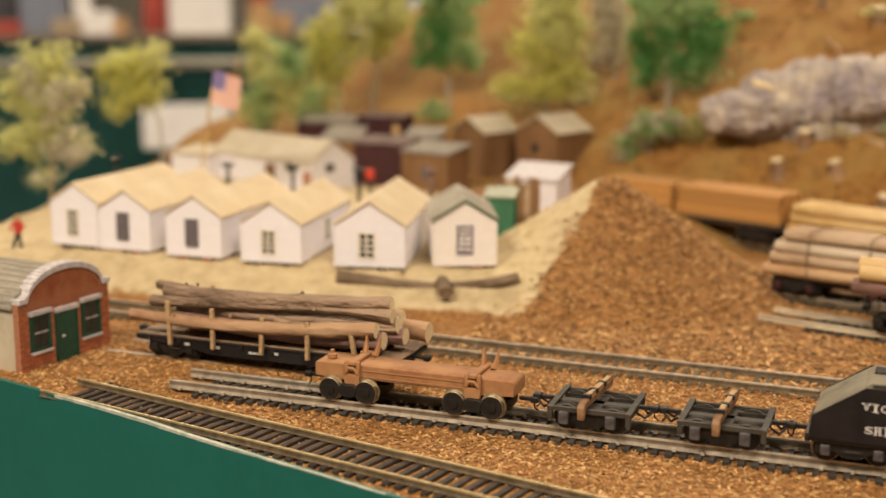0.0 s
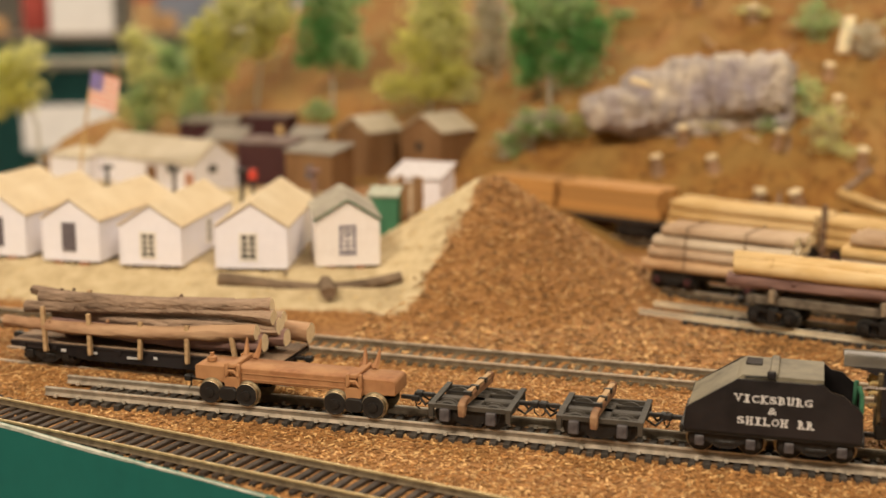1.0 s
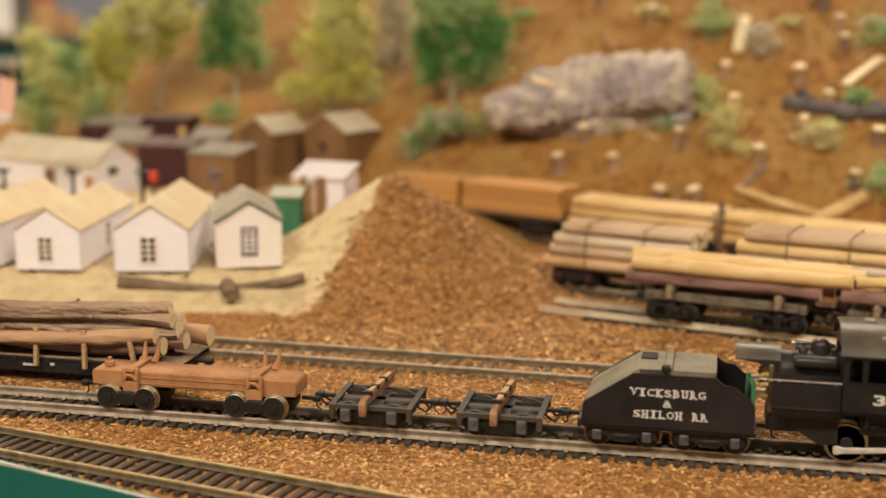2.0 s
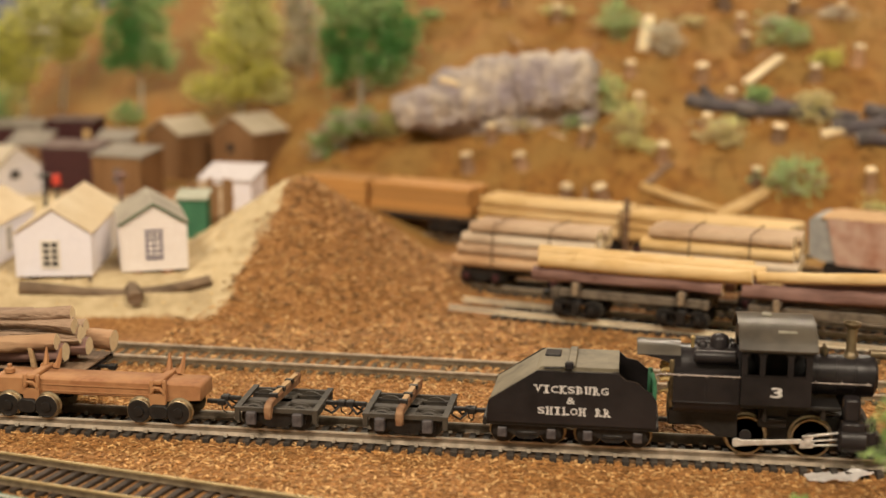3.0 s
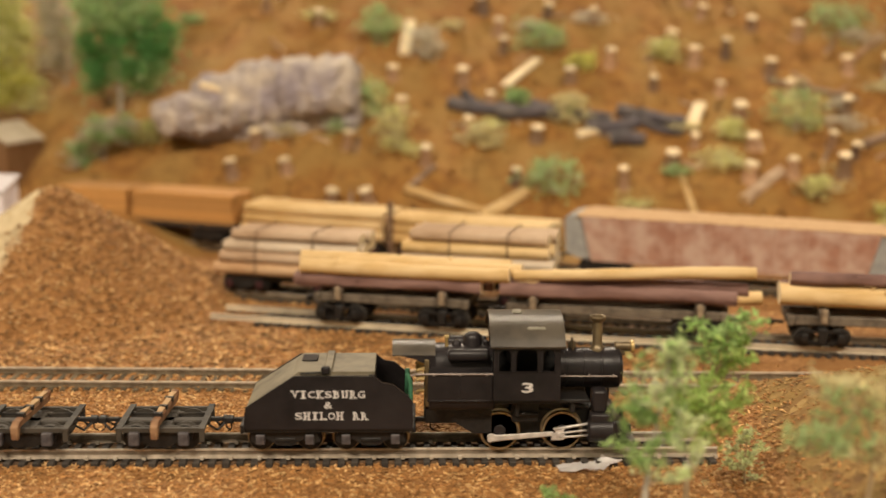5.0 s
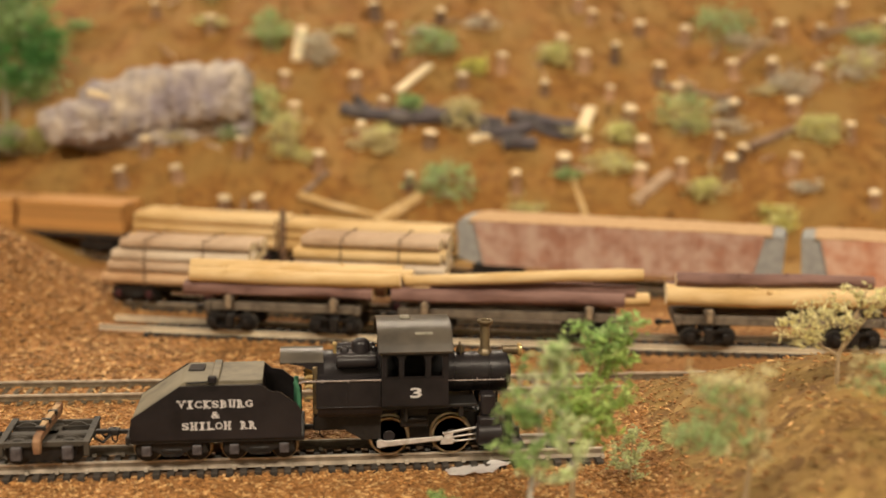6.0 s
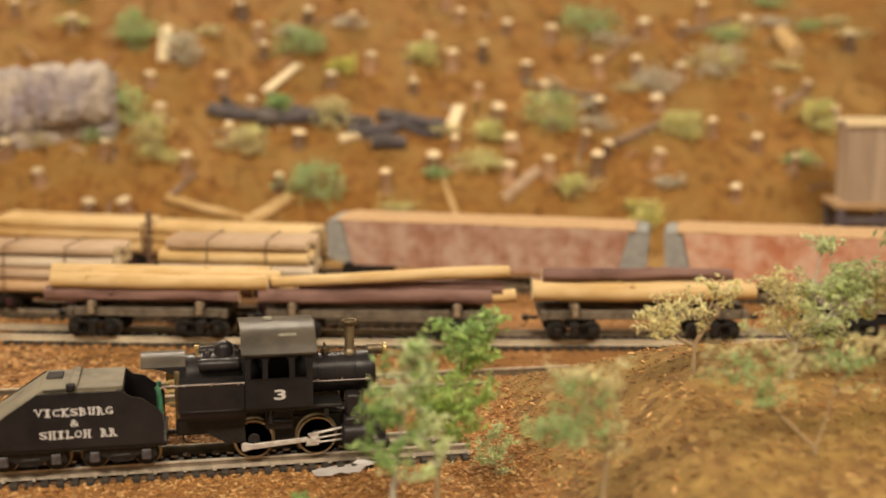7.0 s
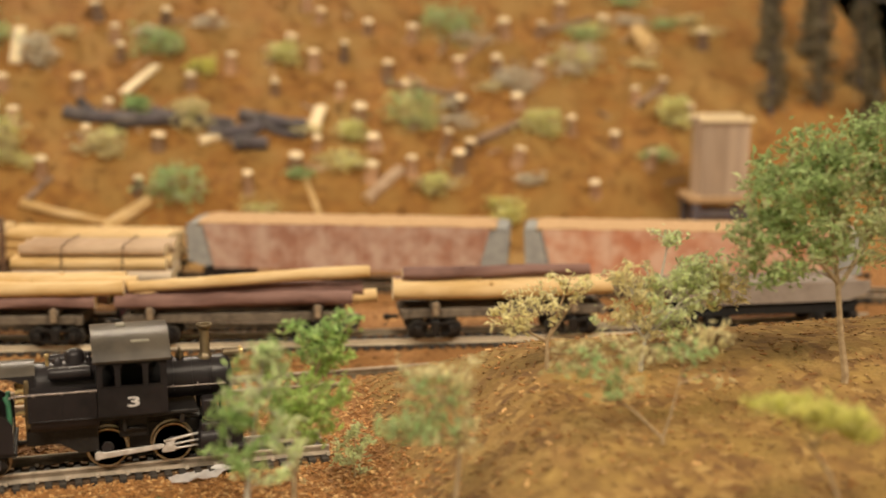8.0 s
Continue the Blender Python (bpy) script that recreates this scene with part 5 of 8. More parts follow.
for seed, (a, b, r0, r1, bark, label) in enumerate((
    ((-410, 27, 17.4), (-302, 26.5, 20.8), 2.2, 3.0, M_BARK_RED, "peeled reddish log loaded on the black flat car"),
    ((-392, 32, 16.2), (-300, 29, 16.4), 2.5, 3.4, M_BARK_PURPLE, "dark-barked log loaded on the black flat car"),
    ((-394, 38, 16.8), (-294, 36, 17.0), 3.0, 3.6, M_BARK_PURPLE, "dark-barked log loaded on the black flat car"),
    ((-398, 46, 17), (-288, 45, 17), 3.2, 3.8, M_BARK_RED, "reddish log loaded on the black flat car"),
    ((-394, 37, 20.2), (-296, 34, 21.8), 2.5, 3.2, M_BARK, "grey-barked log loaded on the black flat car"),
    ((-402, 43, 21.6), (-298, 43, 22.0), 2.6, 3.2, M_BARK, "grey-barked log loaded on the black flat car"),
    ((-404, 33, 22.4), (-297, 31, 25.9), 2.4, 2.7, M_BARK, "grey-barked log on top of the load"),
    ((-398, 34, 26.6), (-298, 32, 30.4), 2.4, 2.6, M_BARK, "crooked grey-barked log on top of the load"),
    ((-406, 41, 27.2), (-318, 42, 26.8), 2.0, 2.6, M_BARK, "grey-barked log on top of the load"),
    ((-388, 36, 13.0), (-304, 35, 13.0), 2.7, 2.8, M_BARK_PURPLE, "dark-barked log at the bottom of the load"),
    ((-390, 45, 13.1), (-302, 44, 13.1), 2.8, 2.9, M_BARK_PURPLE, "dark-barked log at the bottom of the load"))):
    log(None, "log", a, b, r0, r1, bark, 40 + seed, 1.7, label, "log", "logs on the black flat car")


M_PEG = material("greyed_peg_wood", (0.34, 0.26, 0.17), (0.22, 0.165, 0.11), 500, 0.8)
M_LOGCAR = material("dusty_brown_grey_car", (0.14, 0.112, 0.08), (0.065, 0.052, 0.04), 420, 0.7, 0.0, 0.2, 90, (0.19, 0.155, 0.115))


def log_flat(x, y, rz, length, trucks, label):
    """A low skeleton log car with pale pegs."""
    ob = thing("log_car", x, y, 0, rz, label, "rail car", "log cars on the siding")
    bm = bmesh.new()
    for s in (-1, 1):
        box(bm, -length / 2, length / 2, s * 9 - 1.4, s * 9 + 1.4, 9.5, 13.5, 0.4)
    box(bm, -length / 2, length / 2, -2, 2, 9, 13, 0.4)
    for u in (-length / 2, length / 2 - 3):
        box(bm, u, u + 3, -12.5, 12.5, 9.6, 13.6, 0.4)
    part("frame", bm, M_LOGCAR, ob)
    for u in trucks:
        bm = bmesh.new()
        box(bm, u - 2, u + 2, -14, 14, 13.6, 16.6, 0.4)
        part("bunk", bm, M_LOGCAR, ob)
        for s in (-1, 1):
            bm = bmesh.new()
            box(bm, u - 1.3, u + 1.3, s * 13.6 - 1.2, s * 13.6 + 1.2, 11.2, 17.4, 0.5)
            part("peg", bm, M_PEG, ob, "greyed wooden peg", smooth=False)
        truck_part(ob, u, 15, M_IRON, W_DARK, M_IRON, half=12.2, arch=True)
    coupler_part(ob, -length / 2, -1)
    coupler_part(ob, length / 2, 1)


def lean(f, x):
    return math.degrees(math.atan((f(x + 5) - f(x - 5)) / 10))


def near_shift(f, x, half_width):
    """The place of a slanting car whose near side has its middle at x."""
    return x - half_width * math.sin(radians(lean(f, x)))


for x, length, trucks in ((-94, 72, (-24, 24)), (4, 96, (-36, 36)), (120, 92, (-31, 31))):
    log_flat(x, t4(x) + 9, lean(t4, x), length, trucks, "dark skeleton log car on the siding")


def on(f, x, dy, z):
    """A place dy behind the near rail of a track."""
    return (x, f(x) + dy, z)


seed = 70
for f, x0, x1, dy, z, r0, r1, bark, label in (
    (t4, -137, -44, -2.5, 25.8, 3.5, 3.3, M_YELLOW, "peeled yellow log on a siding log car"), (t4, -120, -38, 5, 26.4, 3.0, 3.2, M_YELLOW, "peeled yellow log on a siding log car"),
    (t4, -138, -42, 13, 26, 4, 4, M_YELLOW, "peeled yellow log on a siding log car"), (t4, -140, -56, -1.5, 19.4, 3.4, 3.2, M_BARK_PURPLE, "purplish log on a siding log car"),
    (t4, -132, -50, 8, 19.6, 3.4, 3.2, M_BARK_PURPLE, "purplish log on a siding log car"), (t4, -132, -50, 16, 19.6, 3.2, 3.2, M_BARK_PURPLE, "purplish log on a siding log car"),
    (t4, -42, 60, -0.5, 25.6, 2.5, 2.8, M_YELLOW, "peeled yellow log on a siding log car"), (t4, -48, 52, -2.2, 19.6, 3.3, 3.0, M_BARK_PURPLE, "purplish log on a siding log car"),
    (t4, -30, 58, 4, 22.4, 2.8, 3.2, M_BARK_PURPLE, "purplish log on a siding log car"), (t4, -40, 56, 10, 20, 3.4, 3.2, M_YELLOW, "peeled yellow log on a siding log car"),
    (t4, 28, 64, 5, 19.2, 3.0, 3.2, M_YELLOW, "peeled yellow log on a siding log car"), (t4, -44, 50, 17, 19.8, 3.2, 3.2, M_BARK_PURPLE, "purplish log on a siding log car"),
    (t4, 70, 167, 0, 22.0, 4.2, 3.8, M_YELLOW, "thick peeled yellow log on a siding log car"), (t4, 72, 165, 9, 21, 4.2, 4.2, M_YELLOW, "peeled yellow log on a siding log car"),
    (t4, 74, 163, 17, 21, 3.8, 3.8, M_BARK_PURPLE, "purplish log on a siding log car"), (t4, 76, 160, 8, 27.8, 3.0, 2.6, M_BARK_PURPLE, "thin purplish log on a siding log car")):
    seed += 1
    log(None, "log", on(f, x0, dy, z), on(f, x1, dy, z + (5.4 if z > 25 and 50 < x1 < 100 else 0)), r0, r1, bark, seed, 0.7, label, "log", "logs on the siding")


M_ORANGELOG = material("orange_tan_peeled_wood", (0.50, 0.30, 0.15), (0.36, 0.20, 0.095), 350, 0.75, 0.0, 0.25, 120, (0.60, 0.41, 0.24), stretch=(0.25, 1, 1))
M_PALEBARK = material("pale_grey_peeled_wood", (0.52, 0.40, 0.28), (0.38, 0.275, 0.185), 300, 0.75, 0.0, 0.3, 110, (0.66, 0.56, 0.43), stretch=(0.25, 1, 1))


def bundle_car(f, x0, x1, rows, dy, straps, label, deck=8.0):
    """A car with a bundle of logs held by dark straps; rows of (x0, x1, z, radius, count, bark)."""
    xc = (x0 + x1) / 2
    xs = near_shift(f, xc, 12.5)
    ob = thing("bundle_car", xs, f(xs) + 9, 0, lean(f, xs), label, "rail car", "bundled log cars")
    k = 1 / math.cos(radians(lean(f, xc)))
    half = k * (x1 - x0) / 2
    bm = bmesh.new()
    box(bm, -half + 3, half - 3, -11, 11, deck - 1.6, deck + 1.6, 0.4)
    part("frame", bm, M_IRON, ob)
    for u in (-half + 14, half - 14):
        truck_part(ob, u, 16, M_IRON, W_DARK, M_MAROON, half=11.5)
    coupler_part(ob, -half + 3, -1)
    coupler_part(ob, half - 3, 1)
    n = 0
    for a, b, z, r, count, bark in rows:
        for i in range(count):
            y = (i - (count - 1) / 2) * 2.04 * r + dy
            n += 1
            log(ob, "log", (k * (a - xc) + random.Random(n).uniform(-1.5, 1.5), y, z), (k * (b - xc) + random.Random(n + 50).uniform(-1.5, 1.5), y, z), r, r * 0.97, bark, 200 + n, 0.2)
    lo, hi = min(z - r for _, _, z, r, _, _ in rows), max(z + r for _, _, z, r, _, _ in rows)
    wide = max(r * c * 1.03 for _, _, _, r, c, _ in rows)
    for u in straps:
        bm = bmesh.new()
        tube(bm, [(u, -wide - 0.3 + dy, lo), (u, -wide - 0.5 + dy, (lo + hi) / 2), (u, -wide * 0.86 + dy, hi + 0.3), (u, wide * 0.86 + dy, hi + 0.3), (u, wide + 0.4 + dy, lo)], 0.3, 6)
        part("strap", bm, M_STRAP, ob)


bundle_car(t5, -184, -112, ((-184, -118, 12.4, 3.1, 5, M_ORANGELOG), (-183, -116, 18.4, 3.0, 5, M_TAN), (-180, -113, 24.0, 2.9, 5, M_PALEBARK), (-177, -112, 29.2, 2.7, 4, M_TAN)), 0, (-16, 14), "car loaded with a strapped bundle of tan peeled logs")
bundle_car(t5, -92, -22, ((-92, -24, 16.2, 3.2, 5, M_YELLOW), (-92, -22, 22.4, 3.1, 5, M_PALEBARK), (-91, -23, 28.4, 3.0, 5, M_YELLOW), (-88, -23, 34.0, 2.9, 4, M_TAN)), 0, (-12, 16), "car loaded with a strapped bundle of pale peeled logs", 11.0)
bundle_car(t6, -184, -103, ((-186, -103, 11.9, 3.2, 4, M_YELLOW), (-186, -103, 17.8, 3.1, 4, M_YELLOW), (-185, -103, 23.6, 3.1, 4, M_YELLOW)), 0, (), "car loaded with a bundle of yellow peeled logs")
bundle_car(t6, -98, -12, ((-99, -13, 11.6, 3.1, 4, M_YELLOW), (-99, -13, 17.0, 3.0, 4, M_YELLOW), (-99, -14, 22.4, 3.0, 4, M_YELLOW)), 0, (), "car loaded with a bundle of yellow peeled logs")
ob = thing("bound_stake", -99, t6(-99) - 4.5, BASE, lean(t6, -100), "brown wooden stake bound with twine between two log loads", "stake")
bm = bmesh.new()
box(bm, -1.3, 1.3, -1.2, 1.2, 0, 37, 0.3)
part("post", bm, M_BROWNDECK, ob, smooth=False)
for z in (13, 22, 27):
    bm = bmesh.new()
    tube(bm, [(-1.9, -1.7, z), (1.9, -1.7, z + 0.8), (1.9, 1.7, z + 0.4), (-1.9, 1.7, z), (-1.9, -1.7, z + 0.6)], 0.5, 6)
    part("twine", bm, M_BARK_RED, ob)


def build_lumber_car():
    x = -250
    xs = near_shift(t6, x, 13)
    ob = thing("lumber_car", xs, t6(xs) + 10, 0, lean(t6, xs), "flat car stacked with orange sawn lumber", "rail car")
    bm = bmesh.new()
    box(bm, -64, 64, -13, 13, 9.5, 12.5, 0.4)
    part("deck", bm, M_TIE_BROWN, ob)
    rng = random.Random(9)
    for name, a, b in (("lumber_stack", -60, -10.5), ("lumber_stack", -7, 62)):
        for k in range(7):
            z = 12.6 + k * 2.5
            for j in range(5):
                y = -13 + j * 5.25
                bar("board", a + rng.uniform(-0.8, 0.8), b + rng.uniform(-0.8, 0.8), y + rng.uniform(-0.2, 0.2), y + 5.0, z, z + 2.36, M_LUMBER, ob)
    for u in (-46, 46):
        truck_part(ob, u, 16, M_IRON, W_DARK, M_IRON)
    coupler_part(ob, 64, 1)


build_lumber_car()


def hopper(x0, x1, side_mat, label):
    xc, half = (x0 + x1) / 2, (x1 - x0) / 2 / math.cos(radians(lean(t6, 0)))
    xs = near_shift(t6, xc, 15.2)
    ob = thing("hopper_car", xs, t6(xs) + 9, 0, lean(t6, xs), label, "rail car", "hopper cars")
    bm = bmesh.new()
    prism(bm, [(-half + 1, 12), (-half, 30), (-half + 1, 31.6), (-half + 3.4, 32.3), (half - 3.4, 32.3), (half - 1, 31.6), (half, 30), (half - 1, 12), (half - 8, 9.5), (-half + 8, 9.5)], "y", -14.2, 14.2)
    part("body", bm, M_GREYEND, ob, "grey hopper ends")
    bm = bmesh.new()
    for s in (-1, 1):
        prism(bm, [(-half + 15, 8.5), (-half + 9.2, 32.4), (half - 9.6, 32.4), (half - 16, 8.5)], "y", s * 15.2, s * 14.1)
        for i in range(1, 9):
            u = -half + 12 + (2 * half - 24) * i / 9
            bar("rib", u - 0.35, u + 0.35, s * 15.2 - 0.2, s * 15.2 + 0.2, 9.5, 31.8, side_mat, ob)
    part("side_sheet", bm, side_mat, ob)
    bm, rng = bmesh.new(), random.Random(int(xc))
    nx, ny = 40, 8
    grid = [[bm.verts.new((-half + 6.6 + (2 * half - 13.2) * i / nx, -15.3 + 30.6 * j / ny, 32.5 + (0.2 + 2.2 * math.sin(math.pi * j / ny)) * (0.4 if i in (0, nx) else 1) + rng.uniform(-0.4, 0.4))) for j in range(ny + 1)] for i in range(nx + 1)]
    for i in range(nx):
        for j in range(ny):
            bm.faces.new((grid[i][j], grid[i + 1][j], grid[i + 1][j + 1], grid[i][j + 1]))
    bmesh.ops.recalc_face_normals(bm, faces=bm.faces[:])
    bmesh.ops.solidify(bm, geom=bm.faces[:], thickness=1.0)
    bmesh.ops.recalc_face_normals(bm, faces=bm.faces[:])
    part("load", bm, M_LOAD, ob, "sawdust-coloured load")
    bm = bmesh.new()
    box(bm, -half + 2, half - 2, -3, 3, 8, 11, 0.3)
    part("frame", bm, M_IRON, ob)
    for u in (-half + 20, half - 20):
        truck_part(ob, u, 17, M_IRON, W_DARK, M_IRON)
    coupler_part(ob, -half, -1)
    coupler_part(ob, half, 1)


def grey_car(x0, x1):
    """A low grey car with sloping ends over a black underframe."""
    xc, half = (x0 + x1) / 2, (x1 - x0) / 2
    ob = thing("low_grey_car", xc, t4(xc) + 9, 0, lean(t4, xc), "low taupe grey hopper car with a black underframe", "rail car")
    for s in (-1, 1):
        bm = bmesh.new()
        prism(bm, [(-half + 10, 12), (-half, 16), (-half, 21), (half, 21), (half, 16), (half - 10, 12)], "y", s * 12.6, s * 11.6)
        part("side", bm, M_TAUPE, ob, smooth=False)
        bm = bmesh.new()
        prism(bm, [(-half + 9, 6.5), (-half + 3, 10.5), (half - 3, 10.5), (half - 9, 6.5)], "y", s * 11, s * 9.4)
        part("sill", bm, M_MATTE_BLACK, ob, "black underframe sill", smooth=False)
    bm = bmesh.new()
    prism(bm, [(-half + 10, 12), (-half + 0.3, 16), (-half + 0.3, 19), (half - 0.3, 19), (half - 0.3, 16), (half - 10, 12)], "y", -11.5, 11.5)
    part("body", bm, M_TAUPE, ob, smooth=False)
    bm = bmesh.new()
    box(bm, -half + 2, half - 2, -4, 4, 6, 11.9, 0.4)
    part("underframe", bm, M_MATTE_BLACK, ob, "black underframe", smooth=False)
    for u in (-half + 16, half - 16):
        truck_part(ob, u, 15, M_MATTE_BLACK, W_DARK, M_IRON, half=12.2, arch=True)
    coupler_part(ob, -half, -1)
    coupler_part(ob, half, 1)


M_TAUPE = material("taupe_grey_car_paint", (0.27, 0.225, 0.19), (0.20, 0.165, 0.14), 350, 0.75, 0.0, 0.15, 60, (0.31, 0.265, 0.23))
grey_car(196, 290)
hopper(-6, 152, M_PINK, "hopper car with faded oxide sides and grey ends")
hopper(159, 318, M_REDHOP, "hopper car with red sides and grey ends")


# ---- cabins and sheds ----
def lap_boards(bm, a, b, normal, z0, eave, rise, pitch=2.6, lip=0.11):
    """Clapboards on a wall from a to b (x, y); with a rise they run up into a gable."""
    a, b, n = Vector((*a, 0)), Vector((*b, 0)), Vector((*normal, 0))
    z = z0
    while z < eave + rise - 0.2:
        top = min(z + pitch, eave + rise)

        def ends(h):
            cut = 0.5 * max(0.0, (h - eave) / rise) if rise else 0.0
            return a.lerp(b, cut), a.lerp(b, 1 - cut)
        if not rise and z >= eave - 0.1:
            break
        if not rise:
            top = min(top, eave)
        (l0, r0), (l1, r1) = ends(z), ends(top)
        v = [bm.verts.new(p) for p in (l0 + n * lip + Vector((0, 0, z)), r0 + n * lip + Vector((0, 0, z)), r1 + Vector((0, 0, top)) + n * 0.03, l1 + Vector((0, 0, top)) + n * 0.03)]
        w = [bm.verts.new(p) for p in (l0 + Vector((0, 0, z)), r0 + Vector((0, 0, z)))]
        bm.faces.new(v)
        bm.faces.new((w[0], w[1], v[1], v[0]))
        z = top


def window_part(parent, x, z, w, h, cols, rows, frame_mat, pane_mat, side="front", y=0.0, proud=0.55):
    """A window: frame with glazing bars, and its pane."""
    bm = bmesh.new()
    t = 1.1
    ring = ((-w / 2 - t, -t, -w / 2, 0), (w / 2 + t, -t, w / 2, 0), (w / 2 + t, h + t, w / 2, h), (-w / 2 - t, h + t, -w / 2, h))
    for a, b in zip(ring, ring[1:] + ring[:1]):
        prism(bm, [(a[0], a[1]), (b[0], b[1]), (b[2], b[3]), (a[2], a[3])], "y", -proud, 0.2)
    bmesh.ops.remove_doubles(bm, verts=bm.verts, dist=0.001)
    frame_ob = part("window", bm, frame_mat, parent, smooth=False)
    frame_ob.matrix_basis = pose(x * K, y * K, z * K, 0, 0, 0) if side == "front" else pose(y * K, x * K, z * K, 0, 0, 90)
    bm = bmesh.new()
    box(bm, -w / 2, w / 2, -0.2, -0.05, 0, h)
    part("pane", bm, pane_mat, frame_ob, smooth=False)
    for i in range(1, cols):
        u = -w / 2 + w * i / cols
        bar("glazing_bar", u - 0.42, u + 0.42, -proud * 0.7, 0.1, 0, h, frame_mat, frame_ob)
    for i in range(1, rows):
        v = h * i / rows
        bar("glazing_bar", -w / 2, w / 2, -proud * 0.65, 0.1, v - 0.42, v + 0.42, frame_mat, frame_ob)


def cabin(x, y, z, rz, w, d, eave, rise, wall, roof, win, piers, label, side_window=False, boards=2.6, shingled=False):
    ob = thing("cabin", x, y, z, rz, label, "cabin", "row of cabins")
    e = eave
    bm = bmesh.new()
    prism(bm, [(0, 2), (w, 2), (w, e), (w / 2, e + rise), (0, e)], "y", 0, d)
    part("wall", bm, wall, ob, smooth=False)
    bm = bmesh.new()
    lip = 0.42 if shingled else 0.2
    lap_boards(bm, (0, 0), (w, 0), (0, -1), 2, e, rise, boards, lip)
    lap_boards(bm, (w, 0), (w, d), (1, 0), 2, e, 0, boards, lip)
    lap_boards(bm, (0, d), (0, 0), (-1, 0), 2, e, 0, boards)
    part("siding", bm, wall, ob, smooth=False)
    for u in (-0.25, w - 0.75):
        bar("corner_board", u, u + 1.0, -0.5, 0.3, 2, e - 0.3, wall, ob)
    over, slope = 1.2, math.atan2(rise, w / 2)
    for s in (-1, 1):
        bm = bmesh.new()
        c, sn = math.cos(slope), math.sin(slope)
        run = (w / 2) / c + over
        p = [(w / 2, e + rise + 0.05), (w / 2 + s * run * c, e + rise - run * sn)]
        quad = [p[0], p[1], (p[1][0] + s * sn * 0.0, p[1][1] + 0.7), (p[0][0], p[0][1] + 0.8)]
        prism(bm, quad, "y", -1.1, d + 1.0)
        if shingled:
            for k in range(6):
                t0 = k / 6
                q0 = (p[0][0] + (p[1][0] - p[0][0]) * t0, p[0][1] + (p[1][1] - p[0][1]) * t0 + 0.85)
                q1 = (p[0][0] + (p[1][0] - p[0][0]) * (t0 + 0.17), p[0][1] + (p[1][1] - p[0][1]) * (t0 + 0.17) + 1.15)
                course = bmesh.new()
                prism(course, [q0, q1, (q1[0], q1[1] - 0.5), (q0[0], q0[1] - 0.4)], "y", -1.3, d + 1.1)
                part("shingle_course", course, roof, ob, smooth=False)
        part("roof_slope", bm, roof, ob, smooth=False)
    if shingled:
        for s in (-1, 1):
            bm = bmesh.new()
            apex, low = (w / 2, e + rise + 0.6), (w / 2 + s * (w / 2 + 0.9), e - 0.5)
            prism(bm, [apex, low, (low[0], low[1] - 0.6), (apex[0], apex[1] - 0.7)], "y", -1.5, -1.1)
            part("bargeboard", bm, M_GREENHUT, ob, "thin green painted gable trim", smooth=False)
    bm = bmesh.new()
    box(bm, -0.2, 4.5, 1.0, 3.6, -2, 2)
    pier = mesh_of("pier", bm, piers, False)
    for u in (w * 0.16, w * 0.62):
        for v in (0, d * 0.45, d - 5):
            piece("pier", pier, ob, at(u, v, 0))
    if win == "card":
        bm = bmesh.new()
        ww, hh = w * 0.235, e * 0.62
        box(bm, w * 0.47 - ww / 2, w * 0.47 + ww / 2, -0.75, 0, e * 0.30, e * 0.30 + hh)
        part("window", bm, M_WINDOW_GREY, ob, "grey card window", smooth=False)
    elif win == "blue":
        window_part(ob, w * 0.50, e * 0.33, w * 0.19, e * 0.50, 2, 4, M_PURPLE, M_WINDOW_GREY)
    else:
        window_part(ob, w * 0.46, e * 0.30, w * 0.19, e * 0.50, 2, 4, M_FRAME, M_WINDOW)
    if side_window:
        window_part(ob, 42, e * 0.32, 6.5, e * 0.48, 2, 3, M_FRAME, M_WINDOW, side="right", y=w)
    return ob


def facade(p, q):
    return math.degrees(math.atan2(q[1] - p[1], q[0] - p[0]))


for p, q, z, d, eave, rise, wall, roof, win, piers, label, sw in (
    ((-537, 146), (-509, 146), 14, 84, 25, 9, M_SIDING, M_ROOF, "panes", M_PIER_DARK, "white cabin with a tan roof and small-paned window", False),
    ((-507.9, 145.5), (-478.5, 147), 13.6, 84, 23, 9.4, M_SIDING, M_ROOF, "card", M_PIER, "white cabin with a tan roof and grey window", False),
    ((-467.5, 144.7), (-437.3, 146.2), 13.4, 84, 22.6, 9.6, M_SIDING, M_ROOF, "card", M_PIER, "white cabin with a tan roof and grey window", False),
    ((-426.2, 146.2), (-395.8, 150.5), 13.0, 84, 21.4, 10, M_SIDING, M_ROOF, "panes", M_PIER_DARK, "white cabin with a tan roof and a side window", True),
    ((-378.5, 151.8), (-344.9, 159.6), 13.0, 84, 22.4, 11, M_SIDING, M_ROOF, "panes", M_PIER_DARK, "white clapboard cabin with a tan roof", False),
    ((-333.6, 167.6), (-305.6, 180.2), 13.4, 50, 24.6, 9, M_SIDING_WARM, M_ROOF_GREY, "blue", M_PIER, "cream clapboard cabin with a grey shingled roof and green trim", False)):
    w = math.hypot(q[0] - p[0], q[1] - p[1])
    cabin(p[0], p[1], z, facade(p, q), w, d, eave, rise, wall, roof, win, piers, label, sw, 2.5 if win == "blue" else 2.2, win == "blue")


